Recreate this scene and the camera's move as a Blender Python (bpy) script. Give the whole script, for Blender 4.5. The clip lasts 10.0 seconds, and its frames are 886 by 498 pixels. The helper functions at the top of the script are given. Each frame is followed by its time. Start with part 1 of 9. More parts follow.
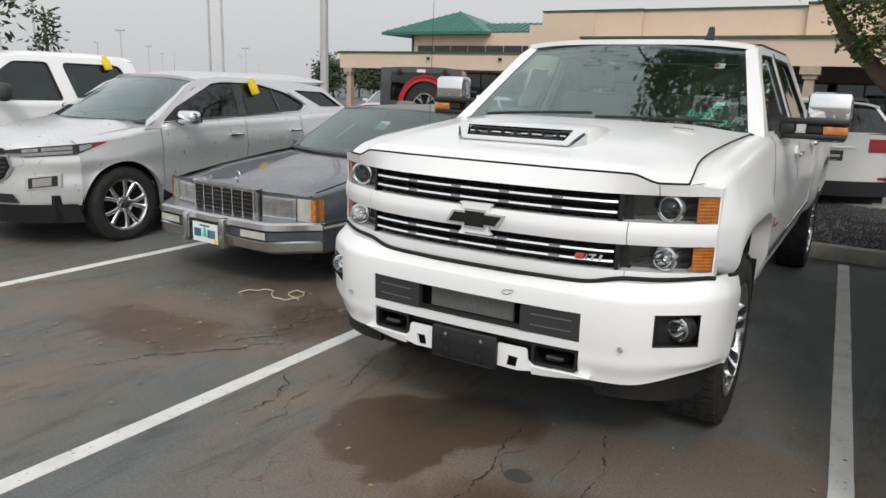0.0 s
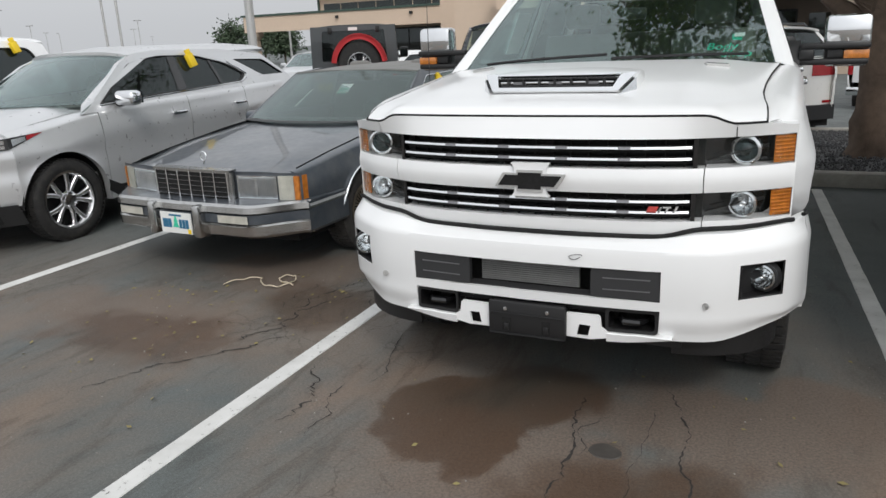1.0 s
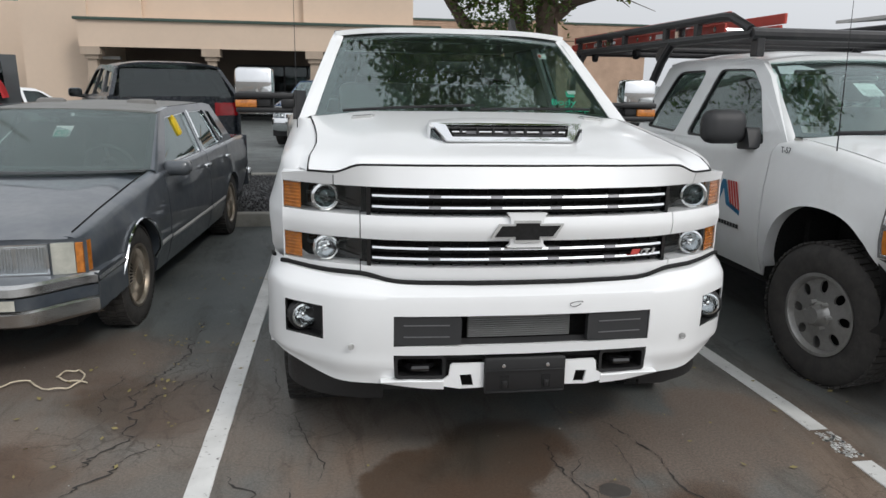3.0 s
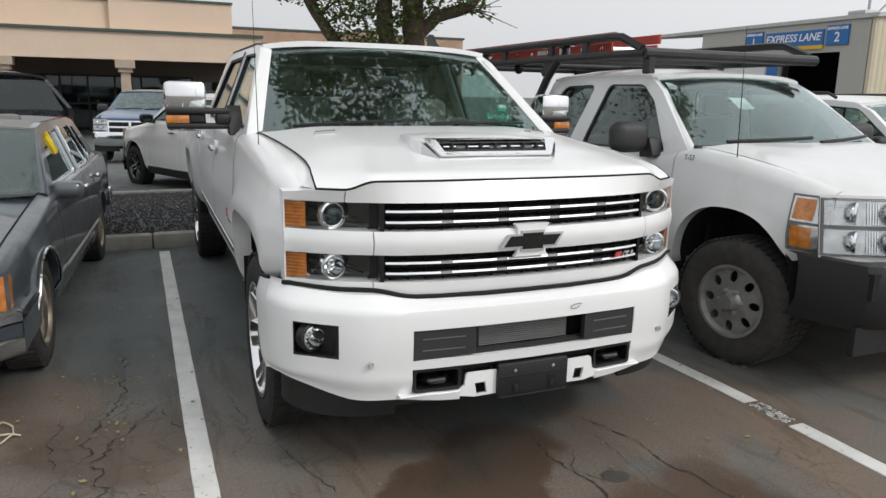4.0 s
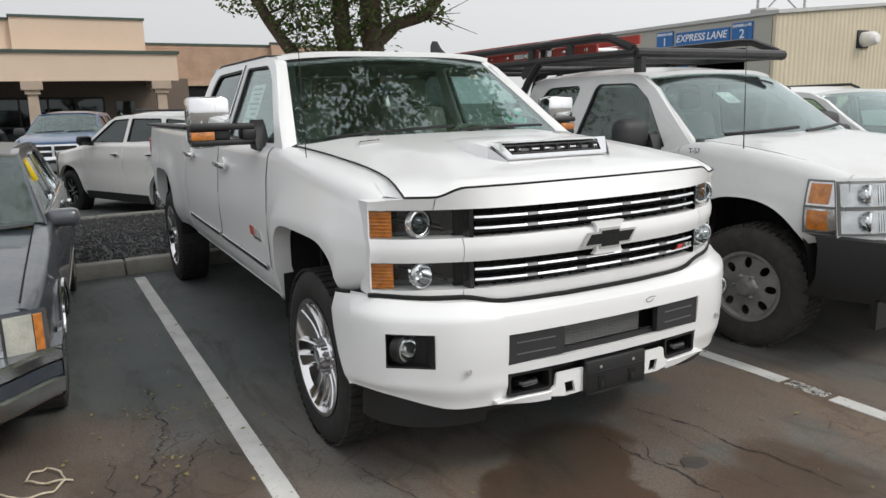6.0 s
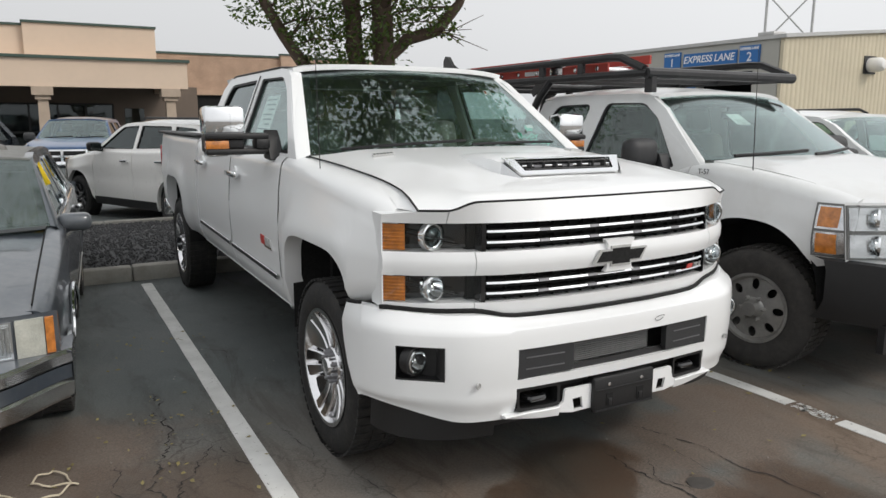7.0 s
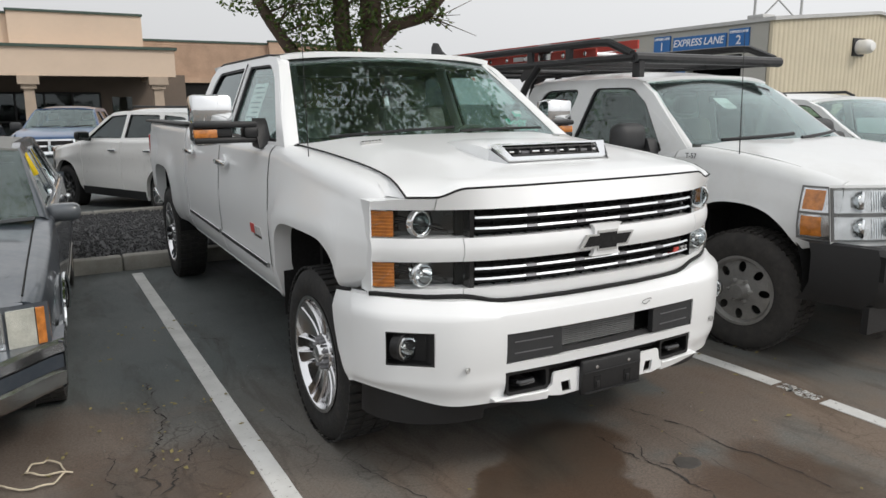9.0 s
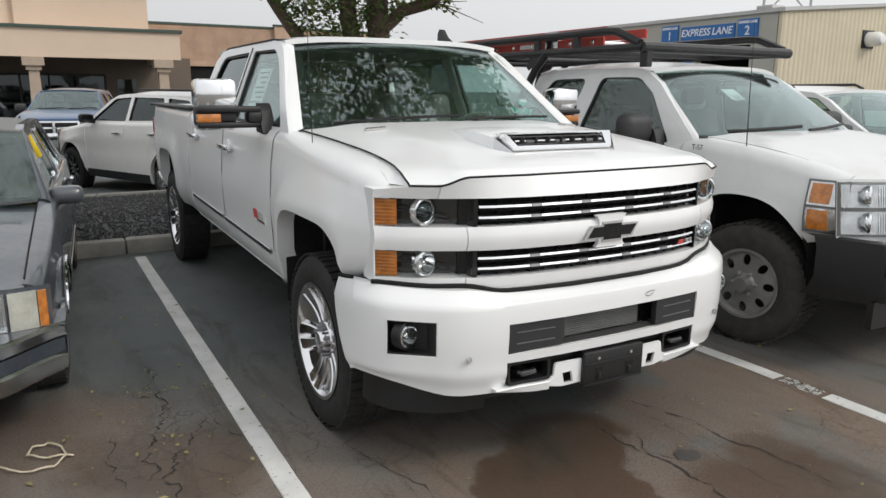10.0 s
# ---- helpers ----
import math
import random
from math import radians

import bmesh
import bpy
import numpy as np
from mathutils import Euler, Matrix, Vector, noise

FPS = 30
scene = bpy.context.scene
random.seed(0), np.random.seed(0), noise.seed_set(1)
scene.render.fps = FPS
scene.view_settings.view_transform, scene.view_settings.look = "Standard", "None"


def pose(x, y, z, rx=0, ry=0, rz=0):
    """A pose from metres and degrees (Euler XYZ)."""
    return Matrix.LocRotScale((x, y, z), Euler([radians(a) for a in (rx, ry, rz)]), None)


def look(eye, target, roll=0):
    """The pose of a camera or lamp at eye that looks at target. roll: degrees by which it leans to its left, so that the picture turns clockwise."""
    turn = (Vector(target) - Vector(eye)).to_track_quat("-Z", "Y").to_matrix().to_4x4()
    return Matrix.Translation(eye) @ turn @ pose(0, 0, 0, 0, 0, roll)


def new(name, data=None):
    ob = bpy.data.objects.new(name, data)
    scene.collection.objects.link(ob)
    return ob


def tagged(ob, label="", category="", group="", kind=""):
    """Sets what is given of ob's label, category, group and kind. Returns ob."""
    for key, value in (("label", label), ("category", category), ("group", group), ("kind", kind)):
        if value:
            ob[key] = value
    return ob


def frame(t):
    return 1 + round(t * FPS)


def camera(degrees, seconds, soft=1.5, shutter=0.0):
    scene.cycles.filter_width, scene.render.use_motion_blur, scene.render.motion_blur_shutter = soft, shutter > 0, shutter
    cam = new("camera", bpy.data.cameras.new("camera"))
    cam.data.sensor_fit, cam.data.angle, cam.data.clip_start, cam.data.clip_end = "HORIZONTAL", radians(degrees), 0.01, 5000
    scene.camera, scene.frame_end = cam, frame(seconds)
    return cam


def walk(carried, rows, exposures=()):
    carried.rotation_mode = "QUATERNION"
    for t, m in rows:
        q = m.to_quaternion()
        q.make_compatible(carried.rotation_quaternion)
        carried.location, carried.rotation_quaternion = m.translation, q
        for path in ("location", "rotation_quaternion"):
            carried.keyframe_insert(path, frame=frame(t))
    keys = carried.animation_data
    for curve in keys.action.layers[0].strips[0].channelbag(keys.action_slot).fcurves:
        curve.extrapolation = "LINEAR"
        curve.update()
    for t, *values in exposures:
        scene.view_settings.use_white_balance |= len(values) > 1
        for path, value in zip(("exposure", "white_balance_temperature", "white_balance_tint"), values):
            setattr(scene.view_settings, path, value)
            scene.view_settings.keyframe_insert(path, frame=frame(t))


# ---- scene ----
cam = camera(63.2, 10.0)
PATH = [
    (0, (1.487, -2.702, 1.609), (0.481, -1.032, 1.163), 1.9),
    (0.5, (1.227, -2.755, 1.614), (0.197, -1.116, 1.108), 1.2),
    (1, (0.871, -2.687, 1.596), (0.06, -0.946, 1.036), -2.5),
    (1.5, (0.468, -2.753, 1.597), (0.12, -0.843, 1.118), -0.9),
    (2, (0.127, -2.788, 1.596), (-0.084, -0.849, 1.152), -0.8),
    (2.5, (-0.3, -2.681, 1.588), (-0.293, -0.743, 1.094), -0.5),
    (3, (-0.723, -2.652, 1.603), (-0.442, -0.724, 1.15), 1.0),
    (3.2, (-0.823, -2.609, 1.589), (-0.452, -0.689, 1.17), 1.2),
    (4.3, (-1.605, -2.438, 1.621), (-0.79, -0.657, 1.219), 0.9),
    (4.5, (-1.63, -2.371, 1.597), (-0.84, -0.565, 1.259), -0.3),
    (5, (-1.883, -2.268, 1.618), (-0.967, -0.539, 1.203), -0.0),
    (5.5, (-2.006, -2.218, 1.605), (-1.049, -0.512, 1.187), -1.6),
    (7, (-2.089, -2.21, 1.603), (-1.136, -0.487, 1.245), 0.1),
    (7.5, (-2.105, -2.212, 1.608), (-1.133, -0.506, 1.229), 0.2),
    (8, (-2.092, -2.219, 1.61), (-1.116, -0.518, 1.222), -0.1),
    (8.5, (-2.099, -2.226, 1.609), (-1.12, -0.525, 1.225), -0.1),
    (9, (-2.089, -2.238, 1.608), (-1.121, -0.534, 1.213), -0.4),
    (9.5, (-2.101, -2.224, 1.612), (-1.132, -0.523, 1.205), 0.7),
    (10, (-2.08, -2.223, 1.61), (-1.123, -0.52, 1.181), 0.4),
]
# a little cooler and darker while facing the grille
EXPOSURES = [(0, 0.0, 6500, 10), (1.5, -0.07, 6280, 10), (3, -0.06, 6280, 10), (4.5, -0.02, 6480, 10), (10, 0.0, 6500, 10)]
walk(cam, [(t, look(eye, target, roll)) for t, eye, target, roll in PATH], EXPOSURES)

# world: smoky overcast sky with a weak, wide, warm sun from behind the camera
SUN_AZ, SUN_EL = 36.0, 42.0
world = bpy.data.worlds.new("sky")
scene.world = world
world.use_nodes = True
wn, wl = world.node_tree.nodes, world.node_tree.links
wn.clear()
w_out, w_bg, w_sky = wn.new("ShaderNodeOutputWorld"), wn.new("ShaderNodeBackground"), wn.new("ShaderNodeTexSky")
w_hue, w_mix = wn.new("ShaderNodeHueSaturation"), wn.new("ShaderNodeMix")
w_sky.sky_type, w_sky.sun_disc = "NISHITA", False
w_sky.sun_elevation, w_sky.sun_rotation = radians(SUN_EL), radians(180 - SUN_AZ)
w_sky.air_density, w_sky.dust_density = 1.5, 6.0
w_hue.inputs["Saturation"].default_value = 0.12
w_mix.data_type = "RGBA"
w_mix.inputs["Factor"].default_value = 0.72
w_mix.inputs["B"].default_value = (8.5, 8.62, 8.78, 1)
w_bg.inputs["Strength"].default_value = 0.108
# an overcast sky is brighter overhead than near the horizon
w_tc, w_sep, w_grad, w_mul = wn.new("ShaderNodeTexCoord"), wn.new("ShaderNodeSeparateXYZ"), wn.new("ShaderNodeMapRange"), wn.new("ShaderNodeMix")
w_grad.inputs["From Min"].default_value, w_grad.inputs["From Max"].default_value = 0.25, 1.0
w_grad.inputs["To Min"].default_value, w_grad.inputs["To Max"].default_value = 1.02, 1.24
w_mul.data_type, w_mul.blend_type = "RGBA", "MULTIPLY"
w_mul.inputs["Factor"].default_value = 1.0
wl.new(w_tc.outputs["Generated"], w_sep.inputs[0])
wl.new(w_sep.outputs["Z"], w_grad.inputs["Value"])
wl.new(w_grad.outputs[0], w_mul.inputs["B"])
wl.new(w_sky.outputs[0], w_hue.inputs["Color"])
wl.new(w_hue.outputs[0], w_mix.inputs["A"])
wl.new(w_mix.outputs["Result"], w_mul.inputs["A"])
# and dimmer on the side away from the sun
w_dot, w_side, w_mul2 = wn.new("ShaderNodeVectorMath"), wn.new("ShaderNodeMapRange"), wn.new("ShaderNodeMix")
w_dot.operation = "DOT_PRODUCT"
w_dot.inputs[1].default_value = (math.sin(radians(SUN_AZ)) * math.cos(radians(SUN_EL)), -math.cos(radians(SUN_AZ)) * math.cos(radians(SUN_EL)), math.sin(radians(SUN_EL)))
w_side.inputs["From Min"].default_value, w_side.inputs["From Max"].default_value = -0.75, 0.05
w_side.inputs["To Min"].default_value, w_side.inputs["To Max"].default_value = 0.83, 1.12
w_mul2.data_type, w_mul2.blend_type = "RGBA", "MULTIPLY"
w_mul2.inputs["Factor"].default_value = 1.0
wl.new(w_tc.outputs["Generated"], w_dot.inputs[0])
wl.new(w_dot.outputs["Value"], w_side.inputs["Value"])
wl.new(w_side.outputs[0], w_mul2.inputs["B"])
wl.new(w_mul.outputs["Result"], w_mul2.inputs["A"])
wl.new(w_mul2.outputs["Result"], w_bg.inputs["Color"])
wl.new(w_bg.outputs[0], w_out.inputs[0])
sun = new("sun", bpy.data.lights.new("sun", "SUN"))
sun.data.energy, sun.data.angle, sun.data.color = 1.0, radians(10), (1.0, 0.93, 0.85)
sun.matrix_world = look((0, 0, 0), (-math.sin(radians(SUN_AZ)) * math.cos(radians(SUN_EL)), math.cos(radians(SUN_AZ)) * math.cos(radians(SUN_EL)), -math.sin(radians(SUN_EL))))
sun.location = (20, -25, 30)


# ---- materials ----
def noise_node(nt, scale, detail=4.0, rough=0.55, coord="Object", stretch=None, distortion=0.0):
    tc, nz = nt.nodes.new("ShaderNodeTexCoord"), nt.nodes.new("ShaderNodeTexNoise")
    nz.inputs["Scale"].default_value, nz.inputs["Detail"].default_value = scale, detail
    nz.inputs["Roughness"].default_value, nz.inputs["Distortion"].default_value = rough, distortion
    if stretch:
        mp = nt.nodes.new("ShaderNodeMapping")
        mp.inputs["Scale"].default_value = stretch
        nt.links.new(tc.outputs[coord], mp.inputs[0])
        nt.links.new(mp.outputs[0], nz.inputs["Vector"])
    else:
        nt.links.new(tc.outputs[coord], nz.inputs["Vector"])
    return nz


def ramp(nt, source, stops):
    cr = nt.nodes.new("ShaderNodeValToRGB")
    while len(cr.color_ramp.elements) < len(stops):
        cr.color_ramp.elements.new(0.5)
    for e, (p, c) in zip(cr.color_ramp.elements, stops):
        e.position, e.color = p, (*c, 1) if len(c) == 3 else c
    nt.links.new(source, cr.inputs[0])
    return cr


def mixed(nt, factor, a, b, blend="MIX"):
    mx = nt.nodes.new("ShaderNodeMix")
    mx.data_type, mx.blend_type = "RGBA", blend
    for key, v in (("Factor", factor), ("A", a), ("B", b)):
        if isinstance(v, (int, float)):
            mx.inputs[key].default_value = v
        elif isinstance(v, tuple):
            mx.inputs[key].default_value = (*v, 1)
        else:
            nt.links.new(v, mx.inputs[key])
    return mx.outputs["Result"]


def material(name, color, rough=0.5, metal=0.0, vary=0.12, scale=6.0, fine=0.0, fine_scale=120.0, coat=0.0, rough_vary=0.1, ior=1.5, dirt=None, dirt_amount=0.0, coat_rough=0.04):
    """A surface with colour that varies at two scales, uneven gloss and fine relief."""
    m = bpy.data.materials.new(name)
    m.use_nodes = True
    nt = m.node_tree
    b = nt.nodes["Principled BSDF"]
    b.inputs["Metallic"].default_value, b.inputs["IOR"].default_value = metal, ior
    b.inputs["Coat Weight"].default_value, b.inputs["Coat Roughness"].default_value = coat, coat_rough
    big = noise_node(nt, scale)
    small = noise_node(nt, scale * 9, 3)
    lo, hi = tuple(c * (1 - vary) for c in color), tuple(min(1, c * (1 + vary)) for c in color)
    col = ramp(nt, big.outputs[0], ((0.3, lo), (0.7, hi))).outputs[0]
    col = mixed(nt, 0.35, col, ramp(nt, small.outputs[0], ((0.3, lo), (0.7, hi))).outputs[0])
    if dirt:
        dn = noise_node(nt, scale * 1.7, 8, 0.65)
        dm = ramp(nt, dn.outputs[0], ((0.62 - 0.35 * dirt_amount, (0, 0, 0)), (0.85, (1, 1, 1))))
        mm = nt.nodes.new("ShaderNodeMath")
        mm.operation = "MULTIPLY"
        mm.inputs[1].default_value = dirt_amount
        nt.links.new(dm.outputs[0], mm.inputs[0])
        col = mixed(nt, mm.outputs[0], col, dirt)
    nt.links.new(col, b.inputs["Base Color"])
    r0, r1 = max(0.02, rough - rough_vary * rough), min(1, rough + rough_vary * rough)
    rr = ramp(nt, small.outputs[0], ((0.3, (r0,) * 3), (0.7, (r1,) * 3)))
    nt.links.new(rr.outputs[0], b.inputs["Roughness"])
    if fine:
        fn, bp = noise_node(nt, fine_scale, 3), nt.nodes.new("ShaderNodeBump")
        bp.inputs["Strength"].default_value, bp.inputs["Distance"].default_value = fine, 0.003
        nt.links.new(fn.outputs[0], bp.inputs["Height"])
        nt.links.new(bp.outputs[0], b.inputs["Normal"])
    return m


def glass(name, tint, rough=0.02, see=0.6, gloss=0.05):
    """Thin window glass: a glossy film over a tinted, see-through pane."""
    m = bpy.data.materials.new(name)
    m.use_nodes = True
    nt = m.node_tree
    nt.nodes.clear()
    out, mx, gl, tr, df, m2 = (nt.nodes.new(k) for k in ("ShaderNodeOutputMaterial", "ShaderNodeMixShader", "ShaderNodeBsdfGlossy", "ShaderNodeBsdfTransparent", "ShaderNodeBsdfDiffuse", "ShaderNodeMixShader"))
    lw, pw, fr = nt.nodes.new("ShaderNodeLayerWeight"), nt.nodes.new("ShaderNodeMath"), nt.nodes.new("ShaderNodeMath")
    lw.inputs["Blend"].default_value = 0.5
    pw.operation, fr.operation = "POWER", "MULTIPLY_ADD"
    pw.inputs[1].default_value = 4.6
    fr.inputs[1].default_value, fr.inputs[2].default_value = 1 - gloss, gloss
    nt.links.new(lw.outputs["Facing"], pw.inputs[0])
    nt.links.new(pw.outputs[0], fr.inputs[0])
    gl.inputs["Roughness"].default_value = rough
    gl.inputs["Color"].default_value = (0.92, 0.99, 1.0, 1)
    tr.inputs["Color"].default_value = (*tint, 1)
    dust = noise_node(nt, 9, 5)
    dm = ramp(nt, dust.outputs[0], ((0.3, (0.05, 0.06, 0.055)), (0.75, (0.1, 0.11, 0.105))))
    nt.links.new(dm.outputs[0], df.inputs["Color"])
    m2.inputs[0].default_value = 1 - see
    nt.links.new(tr.outputs[0], m2.inputs[1])
    nt.links.new(df.outputs[0], m2.inputs[2])
    nt.links.new(fr.outputs[0], mx.inputs[0])
    nt.links.new(m2.outputs[0], mx.inputs[1])
    nt.links.new(gl.outputs[0], mx.inputs[2])
    nt.links.new(mx.outputs[0], out.inputs[0])
    return m


def asphalt_material():
    m = bpy.data.materials.new("asphalt")
    m.use_nodes = True
    nt = m.node_tree
    b = nt.nodes["Principled BSDF"]
    base = ramp(nt, noise_node(nt, 0.7, 6).outputs[0], ((0.3, (0.094, 0.107, 0.107)), (0.72, (0.146, 0.161, 0.160))))
    grit = ramp(nt, noise_node(nt, 260, 2).outputs[0], ((0.3, (0.6, 0.6, 0.6)), (0.75, (1.35, 1.33, 1.3))))
    col = mixed(nt, 0.8, base.outputs[0], grit.outputs[0], "MULTIPLY")
    pebble = ramp(nt, noise_node(nt, 85, 3, 0.65).outputs[0], ((0.32, (0.70, 0.70, 0.70)), (0.70, (1.30, 1.29, 1.27))))
    col = mixed(nt, 0.7, col, pebble.outputs[0], "MULTIPLY")
    # brown silt washed down towards the low drain line in front of the stalls
    tc, sx = nt.nodes.new("ShaderNodeTexCoord"), nt.nodes.new("ShaderNodeSeparateXYZ")
    nt.links.new(tc.outputs["Object"], sx.inputs[0])
    mr = nt.nodes.new("ShaderNodeMapRange")
    mr.inputs["From Min"].default_value, mr.inputs["From Max"].default_value = 2.2, 0.2
    nt.links.new(sx.outputs["Y"], mr.inputs["Value"])
    silt = noise_node(nt, 1.1, 7, 0.6, stretch=(1.0, 0.45, 1.0), distortion=0.6)
    sm = ramp(nt, silt.outputs[0], ((0.36, (0, 0, 0)), (0.66, (1, 1, 1))))
    mu = nt.nodes.new("ShaderNodeMath")
    mu.operation = "MULTIPLY"
    nt.links.new(mr.outputs[0], mu.inputs[0])
    nt.links.new(sm.outputs[0], mu.inputs[1])
    col = mixed(nt, mu.outputs[0], col, mixed(nt, 0.6, (0.178, 0.138, 0.108), pebble.outputs[0], "MULTIPLY"))
    streak = ramp(nt, noise_node(nt, 2.2, 8, 0.7, stretch=(1.6, 0.35, 1.0), distortion=1.2).outputs[0], ((0.52, (1, 1, 1)), (0.63, (0.56, 0.52, 0.48)), (0.7, (1, 1, 1))))
    col = mixed(nt, 0.6, col, streak.outputs[0], "MULTIPLY")
    # networks of fine cracks in tired patches
    vo = nt.nodes.new("ShaderNodeTexVoronoi")
    vo.feature = "DISTANCE_TO_EDGE"
    vo.inputs["Scale"].default_value = 6.5
    warp = nt.nodes.new("ShaderNodeVectorMath")
    warp.operation = "MULTIPLY_ADD"
    warp.inputs[1].default_value = (0.16, 0.16, 0.0)
    nt.links.new(noise_node(nt, 7.0, 5, 0.6).outputs["Color"], warp.inputs[0])
    nt.links.new(tc.outputs["Object"], warp.inputs[2])
    nt.links.new(warp.outputs[0], vo.inputs["Vector"])
    line = ramp(nt, vo.outputs["Distance"], ((0.0, (1, 1, 1)), (0.028, (0, 0, 0))))
    tired = ramp(nt, noise_node(nt, 0.55, 5, 0.6).outputs[0], ((0.50, (0, 0, 0)), (0.60, (1, 1, 1))))
    net = mixed(nt, 1.0, line.outputs[0], tired.outputs[0], "MULTIPLY")
    col = mixed(nt, net, col, mixed(nt, 1.0, col, (0.60, 0.58, 0.55), "MULTIPLY"))
    speck = ramp(nt, noise_node(nt, 75, 4, 0.7).outputs[0], ((0.62, (1, 1, 1)), (0.72, (1.5, 1.48, 1.42))))
    col = mixed(nt, 0.7, col, speck.outputs[0], "MULTIPLY")
    # soft-edged damp silt stains left by run-off
    wob = noise_node(nt, 2.6, 6, 0.6)
    def patches(spots, hard=0.15):
        """A mask of wobbly ellipses: centre, radii and softness of each."""
        mask = None
        for cx, cy, rx, ry, edge in spots:
            mp, ln = nt.nodes.new("ShaderNodeMapping"), nt.nodes.new("ShaderNodeVectorMath")
            mp.inputs["Location"].default_value = (-cx / rx, -cy / ry, 0)
            mp.inputs["Scale"].default_value = (1 / rx, 1 / ry, 0)
            ln.operation = "LENGTH"
            nt.links.new(tc.outputs["Object"], mp.inputs[0])
            nt.links.new(mp.outputs[0], ln.inputs[0])
            ad = nt.nodes.new("ShaderNodeMath")
            ad.operation = "MULTIPLY_ADD"
            ad.inputs[1].default_value = 1.6
            nt.links.new(wob.outputs[0], ad.inputs[0])
            nt.links.new(ln.outputs["Value"], ad.inputs[2])
            r = nt.nodes.new("ShaderNodeMapRange")
            r.interpolation_type = "SMOOTHSTEP"
            r.inputs["From Min"].default_value, r.inputs["From Max"].default_value = 1.8 + hard * edge, 1.8 - edge * 0.6
            nt.links.new(ad.outputs[0], r.inputs["Value"])
            if mask is None:
                mask = r.outputs[0]
            else:
                mxm = nt.nodes.new("ShaderNodeMath")
                mxm.operation = "MAXIMUM"
                nt.links.new(mask, mxm.inputs[0])
                nt.links.new(r.outputs[0], mxm.inputs[1])
                mask = mxm.outputs[0]
        return mask
    # reddish-brown dried silt, then darker damp stains over it
    silted = patches(((-2.25, 1.45, 0.75, 0.55, 0.8), (-2.9, 0.4, 0.9, 0.5, 0.9), (0.75, 0.15, 0.75, 0.45, 0.8), (0.1, -0.35, 0.9, 0.5, 0.9), (1.15, 0.45, 0.35, 0.35, 0.5)))
    brown = nt.nodes.new("ShaderNodeMath")
    brown.operation = "MULTIPLY"
    brown.inputs[1].default_value = 0.75
    nt.links.new(silted, brown.inputs[0])
    col = mixed(nt, brown.outputs[0], col, mixed(nt, 1.0, (0.158, 0.122, 0.098), pebble.outputs[0], "MULTIPLY"))
    damp = patches(((-0.26, -0.06, 0.40, 0.44, 0.2), (0.0, 0.30, 0.35, 0.25, 0.5), (0.55, -0.55, 0.55, 0.5, 0.9), (-2.4, 0.15, 0.8, 0.35, 0.8), (-1.7, 0.9, 0.45, 0.5, 0.9), (1.0, -1.1, 0.8, 0.4, 0.8)))
    col = mixed(nt, damp, col, mixed(nt, 1.0, col, (0.60, 0.50, 0.43), "MULTIPLY"))
    nt.links.new(col, b.inputs["Base Color"])
    rr = ramp(nt, noise_node(nt, 1.6, 6).outputs[0], ((0.3, (0.55,) * 3), (0.7, (0.8,) * 3)))
    b.inputs["Specular IOR Level"].default_value = 0.3
    nt.links.new(mixed(nt, damp, rr.outputs[0], (0.42, 0.42, 0.42)), b.inputs["Roughness"])
    bp = nt.nodes.new("ShaderNodeBump")
    bp.inputs["Strength"].default_value, bp.inputs["Distance"].default_value = 0.5, 0.004
    nt.links.new(noise_node(nt, 190, 3).outputs[0], bp.inputs["Height"])
    nt.links.new(bp.outputs[0], b.inputs["Normal"])
    return m


def worn_paint_material():
    m = bpy.data.materials.new("line_paint")
    m.use_nodes = True
    nt = m.node_tree
    b = nt.nodes["Principled BSDF"]
    base = ramp(nt, noise_node(nt, 5, 6).outputs[0], ((0.3, (0.54, 0.54, 0.52)), (0.7, (0.70, 0.70, 0.68))))
    chips = ramp(nt, noise_node(nt, 28, 8, 0.75).outputs[0], ((0.34, (1, 1, 1)), (0.40, (0, 0, 0))))
    nt.links.new(mixed(nt, chips.outputs[0], base.outputs[0], (0.12, 0.115, 0.105)), b.inputs["Base Color"])
    b.inputs["Roughness"].default_value = 0.75
    bp = nt.nodes.new("ShaderNodeBump")
    bp.inputs["Strength"].default_value, bp.inputs["Distance"].default_value = 0.4, 0.003
    nt.links.new(noise_node(nt, 170, 3).outputs[0], bp.inputs["Height"])
    nt.links.new(bp.outputs[0], b.inputs["Normal"])
    return m


